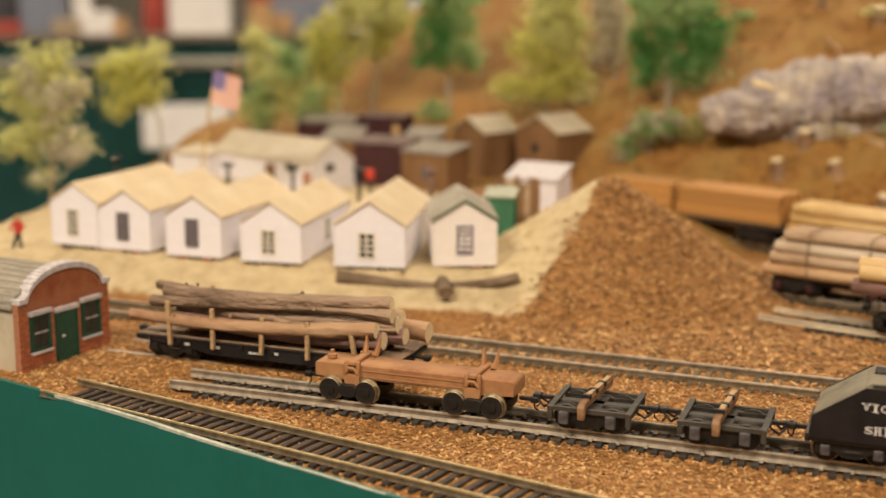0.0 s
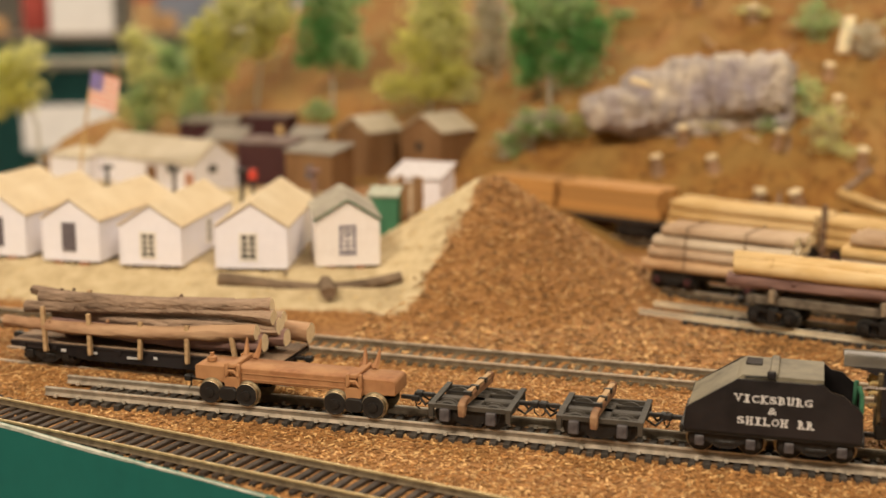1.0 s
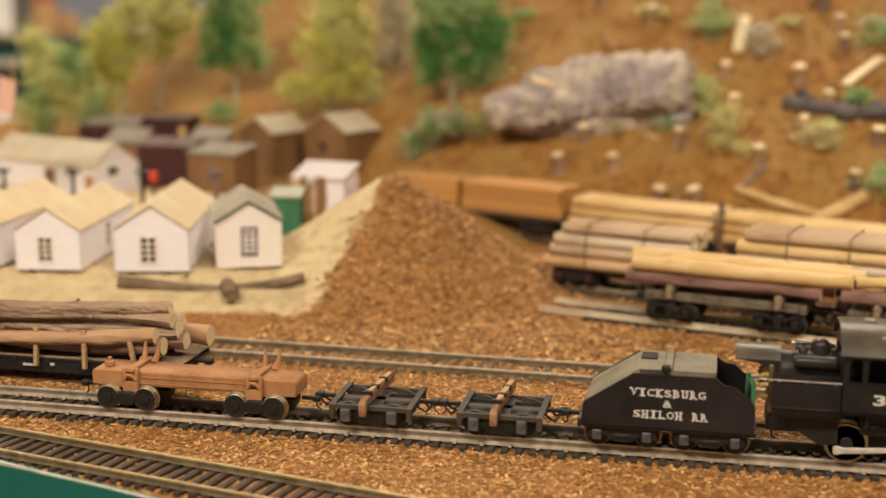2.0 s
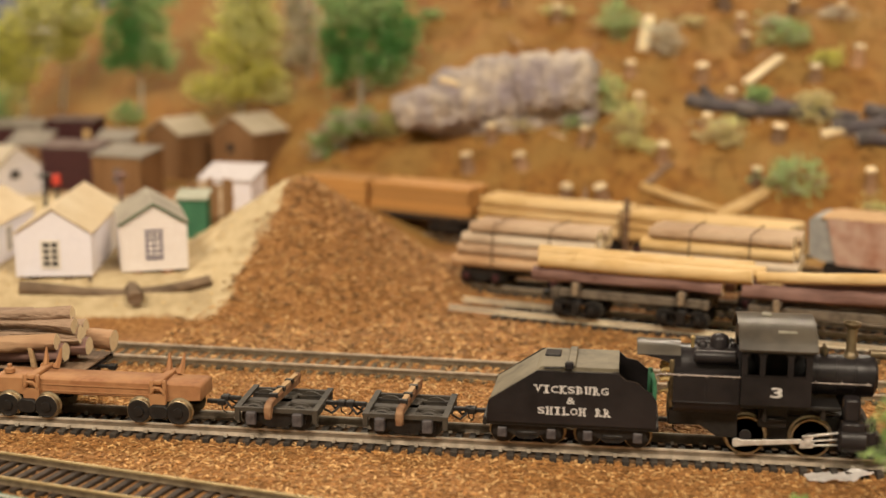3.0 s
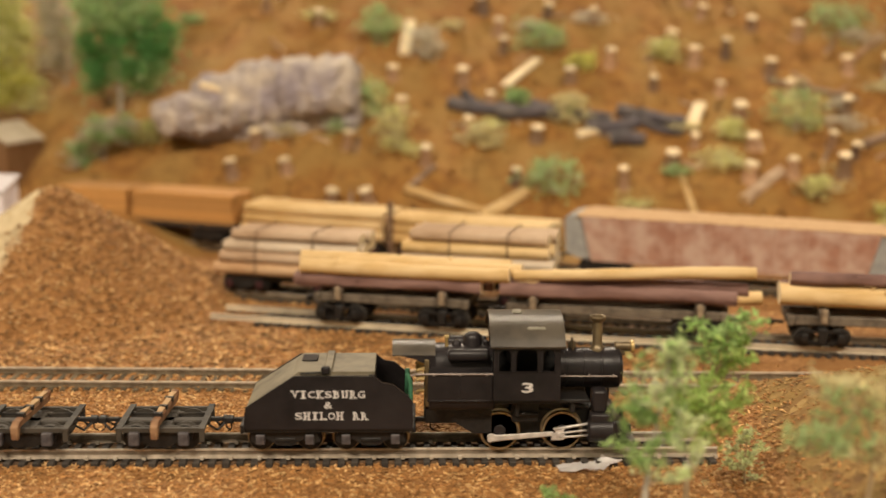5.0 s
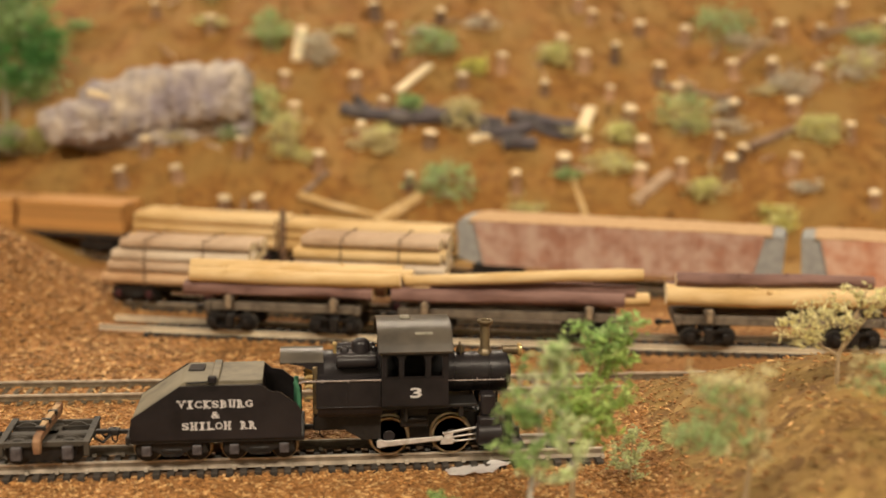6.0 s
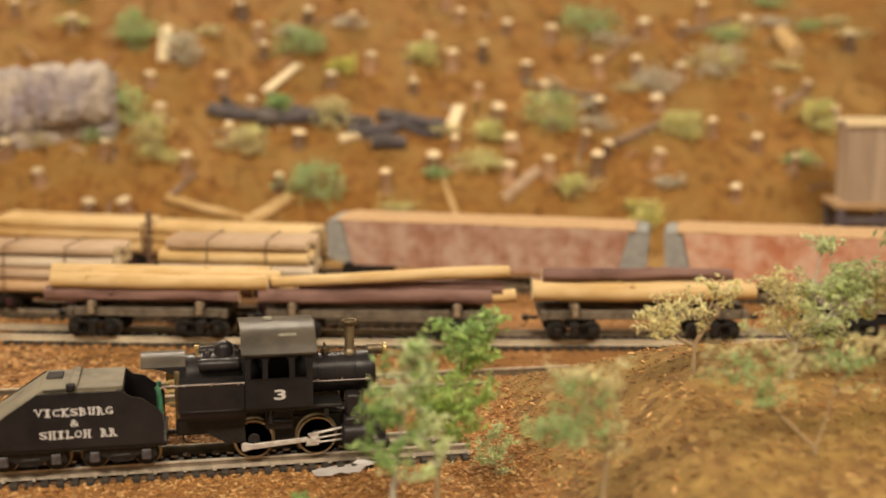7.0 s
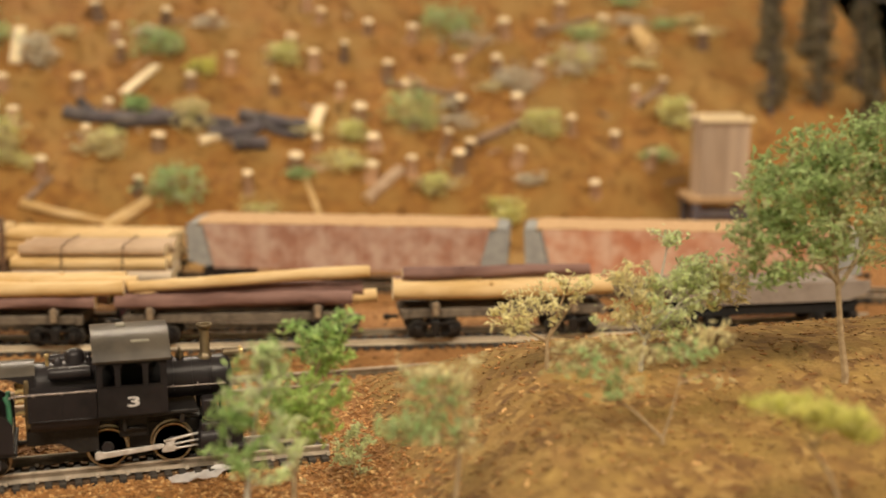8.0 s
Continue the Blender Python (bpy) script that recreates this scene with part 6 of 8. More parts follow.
def plain_hut(name, x, y, z, rz, w, d, eave, rise, wall, roof, label, category, ridge="y", extras=()):
    """A small building: board walls, two roof slopes (or a shed roof with rise < 0), and openings as (x, z, w, h, material)."""
    ob = thing(name, x, y, z, rz, label, category)
    bm = bmesh.new()
    if ridge == "y":
        prism(bm, [(0, -3), (w, -3), (w, eave), (w / 2, eave + rise), (0, eave)], "y", 0, d)
    elif ridge == "x":
        prism(bm, [(0, -3), (d, -3), (d, eave), (d / 2, eave + rise), (0, eave)], "x", 0, w)
    else:
        prism(bm, [(0, -3), (d, -3), (d, eave + rise), (0, eave)], "x", 0, w)
    strips = []
    n = max(3, int(w / 3.2))
    for i in range(n + 1):
        u = w * i / n
        strips.append((u - 0.35, u + 0.35, -0.35, 0.1))
    n = max(3, int(d / 3.2))
    for i in range(n + 1):
        v = d * i / n
        strips.append((w - 0.1, w + 0.35, v - 0.35, v + 0.35))
    part("wall", bm, wall, ob, smooth=False)
    for x0, x1, y0, y1 in strips:
        bar("batten", x0, x1, y0, y1, 0, eave - 0.2, wall, ob)
    over = 1.4
    span, length = (w, d) if ridge == "y" else (d, w)
    if ridge in "xy":
        k = rise / (span / 2)
        for s in (-1, 1):
            bm = bmesh.new()
            far = span / 2 + s * (span / 2 + over)
            low = eave - over * k
            prism(bm, [(span / 2, eave + rise), (far, low), (far, low + 0.9), (span / 2, eave + rise + 1.0)], "y" if ridge == "y" else "x", -over, length + over)
            part("roof_slope", bm, roof, ob, smooth=False)
    else:
        bm = bmesh.new()
        k = rise / d
        prism(bm, [(-over, eave - over * k), (d + over, eave + rise + over * k), (d + over, eave + rise + over * k + 1), (-over, eave - over * k + 1)], "x", -over, w + over)
        part("roof_slope", bm, roof, ob, smooth=False)
    for kind, side, u, v, ow, oh, mat in extras:
        bm = bmesh.new()
        box(bm, -ow / 2, ow / 2, -0.8, 0.2, 0, oh)
        opening = part(kind, bm, mat, ob, smooth=False)
        opening.matrix_basis = pose(u * K, 0, v * K) if side == "front" else pose(w * K, u * K, v * K, 0, 0, 90)
    return ob


# the long white house: its ridge runs along the row, its gable looks at the end cabin
plain_hut("long_house", -592, 404, 14, -22, 104, 38, 18.8, 13, M_SIDING, M_ROOF_PALE, "long white house with a pale tan roof", "house", "x",
          (("door", "front", 62, 0, 9, 15, M_BROWNHUT), ("door", "front", 100, 0, 8, 13, M_PIER), ("window", "front", 82, 12, 6, 5, M_WINDOW), ("window", "side", 16, 12, 7, 5, M_WINDOW)))
plain_hut("annex", -624, 400, 14, -14, 36, 26, 16, 3, M_SIDING, M_ROOF_PALE, "small white flat-roofed annex of the long house", "house", "shed")
plain_hut("dark_shed", -485, 410, 14, 0, 39, 20, 28, 3, M_MAROON, M_ROOF_MAROON, "dark maroon shed with a low dusty roof", "shed", "shed")
plain_hut("maroon_shed", -516.5, 490, 16, -2, 35, 20, 36, 1.2, M_MAROON, M_ROOF_MAROON, "tall dark maroon shed with a flat dusty roof and yellow window", "shed", "shed", (("window", "front", 30, 24, 5.5, 6.5, M_YELLOW),))
plain_hut("maroon_shed", -584, 520, 16, 4, 46, 24, 27, 5, M_MAROON, M_ROOF_SHED, "low dark maroon shed with a grey roof", "shed", "x")
plain_hut("tan_shed", -532, 455, 16, 2, 27, 22, 22, 7, M_BROWNHUT, M_ROOF_SHED, "brown shed with a grey sloping roof", "shed", "shed")
plain_hut("brown_shed", -446, 402, 14, -16, 38, 24, 25, 4.5, M_BROWNHUT, M_ROOF_SHED, "brown board shed with a weathered grey roof", "shed", "shed", (("window", "front", 20, 8, 6, 9, M_WINDOW_GREY),))
plain_hut("grey_shed", -464, 450, 16, 0, 25, 16, 27, 5, M_BROWNHUT, M_ROOF_SHED, "low brown shed with a grey roof", "shed", "shed")
plain_hut("brown_shed", -438, 478, 17, -24, 31, 36, 29, 10, M_BROWNHUT, M_ROOF_PALE, "brown board hut with a pale tan roof", "shed", "y")
plain_hut("brown_shed", -389, 478, 19, -22, 36, 38, 29, 11, M_BROWNHUT, M_ROOF_PALE, "brown board hut with a pale tan roof and small window", "shed", "y", (("window", "front", 16, 15, 5, 6, M_WINDOW),))
plain_hut("outhouse", -339, 262, 12, 8, 15, 13, 23, 2.5, M_GREENHUT, M_PALEROOF, "green board outhouse with a pale roof", "outhouse", "shed")
plain_hut("white_shed", -349, 330, 15, -6, 32, 22, 21, 6, M_SIDING, M_COPING, "small white lean-to shed with a pale roof", "shed", "shed", (("vent", "front", 16, 16, 8, 2.6, M_WINDOW),))


def build_fence():
    ob = thing("plank_fence", -345, 296, 14, -4, "rough pale plank fence", "fence")
    rng = random.Random(3)
    x = 0.0
    while x < 27:
        w, h = rng.uniform(2.4, 3.6), rng.uniform(24, 28.5)
        bm = bmesh.new()
        box(bm, x, x + w - 0.3, rng.uniform(-0.4, 0), 1.2, -4, h, 0.2)
        part("plank", bm, M_TAN if rng.random() < 0.5 else M_BROWNHUT, ob, smooth=False)
        x += w
    bm = bmesh.new()
    box(bm, 0, 27, 1.2, 2.2, 15, 17.5, 0.2)
    part("beam", bm, M_BROWNHUT, ob, smooth=False)


build_fence()

for x, y, z, top, mat, label in ((-603, 300, 14, 41.8, M_IRON, "dark lamp post with a flat cap"), (-566, 300, 14, 41.6, M_IRON, "dark lamp post with a flat cap"), (-521, 300, 14, 41.5, M_IRON, "dark lamp post with a flat cap"), (-476, 300, 14, 41.6, M_IRON, "dark lamp post with a flat cap"),
                                 (-432, 300, 14, 43, M_IRON, "dark lamp post with a flat cap"), (-386, 300, 14, 44.4, M_BARK_PURPLE, "reddish lamp post with a flat cap")):
    ob = thing("lamp_post", x, y, z, 0, label, "lamp post", "posts behind the cabins")
    bm = bmesh.new()
    tube(bm, [(0, 0, -4), (0, 0, top - 16)], 1.2, 8)
    part("post", bm, mat, ob)
    bm = bmesh.new()
    lathe(bm, [(0.6, top - 18.5), (4.4, top - 17), (4.2, top - 16), (0.5, top - 15)], seg=14)
    part("cap", bm, mat, ob)
ob = thing("hydrant_box", -424.7, 300, 14, 0, "small red box on a post by the dark shed", "box")
bm = bmesh.new()
tube(bm, [(0, 0, -4), (0, 0, 22)], 0.8, 8)
part("post", bm, M_IRON, ob)
bm = bmesh.new()
box(bm, -2.3, 2.3, -2, 2, 21, 27.2, 0.5)
part("box", bm, M_RED, ob)


def build_flag():
    ob = thing("flagpole", -556, 322, 14, 0, "faded paper flag of red, white and blue on a leaning pole", "flag")
    bm = bmesh.new()
    tube(bm, [(0, 0, -4), (5, 0, 30), (15, 0, 82)], [0.9, 0.8, 0.6], 8)
    part("pole", bm, M_YELLOW, ob)
    def sheet(u, v):
        return Vector((14.6 - 3.6 * v + 20.5 * u, 1.3 * math.sin(4.5 * u) - 0.5, 81.5 - 21 * v - 5.0 * u))
    for name, mats, (u0, u1, v0, v1), rows in (("stripes", (M_FLAGRED, M_FLAGWHITE), (0, 1, 0, 1), 13), ("canton", (M_FLAGBLUE, M_FLAGBLUE), (0, 0.42, 0, 0.54), 1)):
        bm = bmesh.new()
        lift = Vector((0, -0.3 if name == "canton" else 0, 0))
        for r in range(rows):
            a, b = v0 + (v1 - v0) * r / rows, v0 + (v1 - v0) * (r + 1) / rows
            for i in range(8):
                p, q = u0 + (u1 - u0) * i / 8, u0 + (u1 - u0) * (i + 1) / 8
                f = bm.faces.new([bm.verts.new(sheet(*c) + lift) for c in ((p, b), (q, b), (q, a), (p, a))])
                f.material_index = r % 2
        bmesh.ops.solidify(bm, geom=bm.faces[:], thickness=0.12)
        part(name, bm, mats, ob, smooth=False)


build_flag()
ob = thing("pole", -608, 465, 14, 0, "thin pale pole behind the long house", "pole")
bm = bmesh.new()
tube(bm, [(0, 0, -4), (0.5, 0, 40), (2, 0, 82)], [0.9, 0.8, 0.6], 8)
part("shaft", bm, M_YELLOW, ob)


def build_brick_shop():
    """A small brick building with a round parapet, seen from its front corner; bricks are pieces on the front wall."""
    w, d = 50.5, 62
    ob = thing("brick_shop", -444.4, 0.4, BASE, 81.5, "small red brick shop with a curved white parapet and green door", "shop")
    def top(u):
        return 27.4 + 10.8 * math.sqrt(max(0.0, 1 - ((u - w / 2) / (w / 2 - 4.5)) ** 2)) if 4.5 < u < w - 4.5 else 27.9
    us = [i * w / 48 for i in range(49)]
    bm = bmesh.new()
    prism(bm, [(u, top(u)) for u in us[::-1]] + [(0, 0), (w, 0)], "y", 0.5, 3.2)
    part("front_wall", bm, M_MORTAR, ob, smooth=False)
    bm = bmesh.new()
    for i in range(48):
        a, b = us[i], us[i + 1]
        q = [(a, top(a)), (b, top(b)), (b, top(b) + 2.0), (a, top(a) + 2.0)]
        prism(bm, q, "y", -0.8, 4.4)
    for i in range(3, 46, 2):
        a, b = us[i], us[i + 1]
        prism(bm, [(a, top(a) + 1.8), (b, top(b) + 1.8), (b, top(b) + 2.7), (a, top(a) + 2.7)], "y", -1.0, 4.6)
    split_part("coping_stone", bm, M_COPING, ob, "whitewashed coping stone", smooth=False)
    bm = bmesh.new()
    box(bm, 0.6, w - 0.6, 3.2, d, -1, 26.5)
    part("side_wall", bm, M_ROOF_PALE, ob, "pale tan side wall", smooth=False)
    n, arc = 14, []
    for i in range(n + 1):
        a = math.pi * i / n
        arc.append((w / 2 - (w / 2 + 0.5) * math.cos(a), 26.2 + 10.2 * math.sin(a)))
    bm = bmesh.new()
    prism(bm, arc + [(u, v - 1.0) for u, v in arc[::-1]], "y", 3.3, d + 1)
    for u, v in arc:
        bar("batten", u - 0.4, u + 0.4, 3.4, d + 1, v - 0.4, v + 0.8, M_ROOF_GREY, ob)
    part("roof", bm, M_ROOF_GREY, ob, "dark grey curved batten roof", smooth=False)
    for u, ww, z0, hh, kind in ((11.0, 9.0, 7.2, 14.8, "window"), (39.4, 9.0, 7.2, 14.8, "window"), (25.2, 10.2, 0.2, 20.6, "door")):
        bm = bmesh.new()
        if kind == "window":
            for a, b, c, e in ((-ww / 2 - 0.9, -ww / 2 + 0.7, 0, hh), (ww / 2 - 0.7, ww / 2 + 0.9, 0, hh), (-ww / 2, ww / 2, 0, 1.0), (-ww / 2, ww / 2, hh - 1.0, hh)):
                box(bm, a, b, -0.6, 0.6, c, e)
            frame_ob = part("window", bm, M_GREEN, ob, "green sash window", smooth=False)
            frame_ob.location = (u * K, 0, z0 * K)
            bm = bmesh.new()
            box(bm, -ww / 2, ww / 2, 0.1, 0.35, 0, hh)
            part("pane", bm, M_WINDOW, frame_ob, smooth=False)
            bm = bmesh.new()
            box(bm, -ww / 2 - 1.2, ww / 2 + 1.2, -1.1, 0.6, -1.2, -0.1, 0.2)
            part("sill", bm, M_COPING, frame_ob, smooth=False)
            bar("glazing_bar", -ww / 2 + 0.7, ww / 2 - 0.7, -0.2, 0.08, hh * 0.5 - 0.3, hh * 0.5 + 0.3, M_COPING, frame_ob)
            bar("glazing_bar", -0.2, 0.2, -0.2, 0.08, 1.0, hh - 1.0, M_GREEN, frame_ob)
        else:
            box(bm, -ww / 2, ww / 2, -0.5, 0.6, 0, hh)
            for a in (-ww / 2 - 0.9, ww / 2):
                box(bm, a, a + 0.9, -0.7, 0.6, 0, hh)
            frame_ob = part("door", bm, M_GREEN, ob, "dark green door", smooth=False)
            frame_ob.location = (u * K, 0, z0 * K)
            bm = bmesh.new()
            box(bm, -3.6, -1.6, -1.0, -0.4, 9.8, 10.8, 0.2)
            part("door_handle", bm, M_COPING, frame_ob, smooth=False)
        bm = bmesh.new()
        box(bm, -ww / 2 - 1.6, ww / 2 + 1.6, -1.1, 0.6, hh + 0.05, hh + 2.0, 0.2)
        part("lintel", bm, M_COPING, frame_ob, "whitewashed lintel", smooth=False)
    holes = ((11.0, 6.0, 5.8, 24.4), (39.4, 6.0, 5.8, 24.4), (25.2, 6.7, 0, 23.2))
    mesh = {}
    for length in (2.2, 1.0):
        bm = bmesh.new()
        box(bm, -length / 2 + 0.12, length / 2 - 0.12, 0.12, 0.7, 0.1, 1.05, 0.1)
        mesh[length] = mesh_of("brick", bm, M_BRICK, False)
    count, row, z = 0, 0, 0.0
    rest = bmesh.new()
    while z < 41:
        u = 0.0
        first = row % 2 == 1
        while u < w - 0.3:
            length = 1.0 if first or w - u < 2.2 else 2.2
            first = False
            c = u + length / 2
            if z + 1.1 < top(c) and not any(abs(c - hu) < hw and z0 - 0.8 < z < z1 for hu, hw, z0, z1 in holes):
                if count < 290 and z < 22:
                    piece("brick", mesh[length], bricks_of(ob), at(c, 0, z))
                    count += 1
                else:
                    box(rest, u + 0.12, u + length - 0.12, 0.12, 0.7, z + 0.1, z + 1.05)
            u += length
        z += 1.15
        row += 1
    tagged(part("brickwork", rest, M_BRICK, ob, smooth=False), kind="stuff")


def bricks_of(ob):
    return next(o for o in ob.children if o.name.startswith("front_wall"))


build_brick_shop()

# logs lying before the cabins
M_DRIFT = material("dark_driftwood", (0.17, 0.115, 0.072), (0.075, 0.05, 0.032), 300, 0.9, 0.0, 0.9, 90, (0.24, 0.17, 0.11), stretch=(0.3, 1, 1))
log(None, "log", (-374, 145, 11.4), (-291, 170, 12.6), 3.1, 2.5, M_DRIFT, 301, 5.0, "dark brown driftwood log lying on the sand", "log")
bm = bmesh.new()
tube(bm, [(-3.5, 6, 1.6), (0, 0, 0.6), (2.5, -5, -0.8)], [3.2, 3.6, 3.4], 12, True, 0.1, random.Random(302))
single("log", bm, M_DRIFT, -321, 150, 9.0, 0, "short dark log stub lying on the sand", "log")


def build_figure():
    bm = bmesh.new()
    tube(bm, [(1.5, 0, 0), (0.9, 0, 4), (0.3, 0, 8)], [0.9, 0.9, 1.1], 8, True, 0, None, 0)
    tube(bm, [(-3, 0, 0), (-1.6, 0, 4), (-0.3, 0, 8)], [0.9, 0.9, 1.1], 8, True, 0, None, 0)
    n = len(bm.faces)
    tube(bm, [(0, 0, 7.6), (0.2, 0, 11), (0, 0, 14)], [1.9, 2.2, 1.7], 10)
    for s in (-1, 1):
        tube(bm, [(s * 2.0, 0, 13.4), (s * 3.4, -0.6, 11), (s * 2.9, -2, 9)], [0.8, 0.75, 0.6], 8)
    lathe(bm, [(0.6, 14), (1.5, 15.2), (1.5, 16.4), (0.8, 17.6), (0.1, 17.8)], seg=12)
    bm.faces.ensure_lookup_table()
    for i, f in enumerate(bm.faces):
        c = f.calc_center_median().z
        f.material_index = 0 if i < n else (1 if c < 14.4 else 2)
    single("figurine", bm, (M_DARKNAVY, M_RED, M_STAKE), -556, 142, relief(-556, 142) + 0.3, 10, "tiny painted figurine in a red jacket on the sand", "figurine")


build_figure()


# ---- hillside ----
def build_rock():
    ob = thing("rock_outcrop", -186, 466, 74, 3, "grey and tan plaster rock outcrop with dark hollows on the hillside", "rock")
    rng = random.Random(77)
    for cx, cz, rx, rz, back in ((-46, -7, 25, 16, 0), (-23, 2, 25, 22, 5), (1, 7, 25, 25, 9), (24, 11, 19, 24, 4), (45, 13, 21, 22, 0), (51, -8, 17, 17, 9), (9, -19, 32, 12, 13), (-22, -20, 30, 9, 15), (30, -16, 22, 12, 14)):
        bm = bmesh.new()
        bmesh.ops.create_icosphere(bm, subdivisions=5, radius=1.0)
        shift = Vector((rng.uniform(0, 50), rng.uniform(0, 50), 0))
        for v in bm.verts:
            p = v.co.copy()
            blunt = 1 / (abs(p.x) ** 3.2 + abs(p.y) ** 3.2 + abs(p.z) ** 3.2) ** (1 / 3.2)
            q = p * (rx / 22) + shift
            k = blunt * 0.93 + 0.18 * noise.noise(Vector((q.x * 1.5, q.y, q.z * 0.9)) * 1.5) + 0.15 * abs(noise.noise(Vector((q.x * 2, q.y, q.z * 0.9)) * 3.0)) + 0.08 * noise.noise(q * 8.0) + 0.03 * noise.noise(q * 20)
            v.co = Vector((cx + p.x * rx * k, back + p.y * 22 * k, 0.9 * cz + 0.9 * p.z * rz * k + 0.05 * rx * p.x))
        part("ledge", bm, M_ROCK, ob, smooth=True)
    log(None, "wood_chip_block", (-221, 429, 90), (-208, 430, 86), 2.4, 1.6, M_CUT, 310, 0.1, "pale splinter of wood lying on the rock", "wood")


build_rock()
STUMPS = [(-194, 583), (-153, 562), (-100, 502), (-52, 494), (-50, 452), (-6, 439), (-22, 408), (-78, 425), (-129, 445), (-202, 432), (-167, 430), (-166, 408), (-138, 409),
          (-114, 406), (-25, 539), (-23, 521), (-35, 564), (11, 550), (42, 540), (21, 487), (49, 498), (-94, 471), (45, 397), (75, 472), (93, 514), (106, 494), (128, 496)]
STUMPS += [(119, 537), (118, 465), (127, 444), (151, 519), (181, 510), (154, 476), (163, 455), (206, 473), (194, 438), (233, 472), (249, 502), (259, 459), (275, 501), (324, 500)]
STUMPS += [(236, 435), (264, 407), (289, 392), (306, 372), (178, 413), (129, 415), (77, 409), (93, 420), (149, 392), (122, 392), (179, 388), (220, 390), (263, 362), (263, 321),
           (61, 361), (101, 357), (138, 349), (160, 350), (320, 427), (393, 472), (351, 409), (298, 518), (189, 401), (340, 432), (113, 551), (-189, 453), (-35, 473)]
rng = random.Random(21)
for x, y in STUMPS:
    r, h = rng.uniform(2.9, 4.5), rng.uniform(8, 13)
    ob = thing("tree_stump", x, y, relief(x, y), 0, "small sawn tree stump with a pale top", "stump", "stumps on the cleared hillside")
    ob.matrix_basis = spot(x, y, relief(x, y), rng.uniform(-25, 25), rng.uniform(8, 24), rng.uniform(-8, 8))
    bm = bmesh.new()
    tube(bm, [(0, 0, -5), (0, 0, 0), (0, 0, 2.2), (rng.uniform(-0.4, 0.4), rng.uniform(-0.4, 0.4), h)], [r * 1.5, r * 1.28, r * 0.98, r * 0.92], 11, True, 0.08, rng)
    part("trunk", bm, M_STUMP if rng.random() < 0.9 else M_BROWNDECK, ob)
    bm = bmesh.new()
    lathe(bm, [(r * 1.02, h - 0.7), (r * 1.02, h + 0.35), (r * 0.4, h + 0.6 + rng.uniform(0, 0.5))], seg=11)
    part("cut_top", bm, M_STUMPCUT, ob)


def lying(name, a, b, r, bark, seed, label, category="log", lift=0.0, crook=0.6):
    a, b = (a[0], a[1], relief(*a) + r * 0.7 + lift), (b[0], b[1], relief(*b) + r * 0.7 + lift)
    log(None, name, a, b, r, r * 0.85, bark, seed, crook, label, category, "felled logs on the hillside")


for a, b, r, seed in (((-62, 474), (-18, 461), 4.4, 401), ((-30, 459), (12, 452), 5.0, 402), ((-8, 464), (44, 446), 3.8, 421), ((26, 440), (60, 441), 4.8, 422), ((48, 452), (90, 438), 4.4, 423), ((62, 444), (88, 430), 3.0, 424), ((-52, 482), (-40, 470), 3.2, 425), ((40, 428), (62, 424), 4.6, 426)):
    lying("log", a, b, r, M_BURNT, seed, "broken charred log lying across the hillside", "log", 1.0, 2.4)
lying("log", (196, 408), (232, 420), 2.8, M_BARK, 403, "grey felled log on the hillside")
lying("log", (116, 378), (142, 393), 4.4, M_TAN, 404, "tan peeled log lying on the hillside")
lying("log", (-127, 392), (-122, 452), 1.6, M_BARK, 405, "thin grey pole lying on the hillside")
lying("log", (-91, 409), (-42, 394), 3.0, M_YELLOW, 406, "peeled yellow log on the bank behind the cars")
lying("log", (-43, 391), (-15, 399), 4.6, M_YELLOW, 407, "peeled yellow log on the bank behind the cars")
lying("log", (-88, 410), (-72, 421), 2.2, M_BARK, 408, "thin brown log on the bank behind the cars")
lying("log", (20, 436), (50, 442), 3.4, M_CUT, 409, "pale felled log on the hillside")
lying("log", (150, 470), (205, 446), 2.2, M_BARK, 410, "thin grey felled log on the hillside")
lying("log", (208, 478), (236, 500), 2.4, M_BARK_RED, 411, "thin brown felled log on the hillside")
lying("log", (276, 503), (320, 512), 2.4, M_BARK, 412, "thin grey felled log on the hillside")
lying("log", (88, 366), (80, 404), 2.2, M_YELLOW, 413, "thin peeled log on the hillside")
lying("log", (350, 468), (346, 488), 7.0, M_YELLOW, 415, "thick pale sawn log on the hillside")
lying("log", (318, 422), (350, 440), 2.4, M_BARK, 414, "thin grey felled log on the hillside")
for (ax, ay), (bx, by), seed in (((-24, 484), (0, 506), 1), ((92, 432), (103, 453), 2), ((-92, 520), (-88, 556), 4)):
    bm = bmesh.new()
    length = math.hypot(bx - ax, by - ay) / 2 + 2
    box(bm, -length, length, -4, 4, -1.2, 1.2, 0.4)
    mx, my = (ax + bx) / 2, (ay + by) / 2
    ob = single("slab", bm, M_CUT, mx, my, relief(mx, my) + 2.4, 0, "pale split slab of wood on the hillside", "wood slab", "slabs on the hillside")
    slope = math.degrees(math.atan2(relief(bx, by) - relief(ax, ay), math.hypot(bx - ax, by - ay)))
    ob.matrix_basis = spot(mx, my, relief(mx, my) + 2.4, math.degrees(math.atan2(by - ay, bx - ax)), 0, -slope)


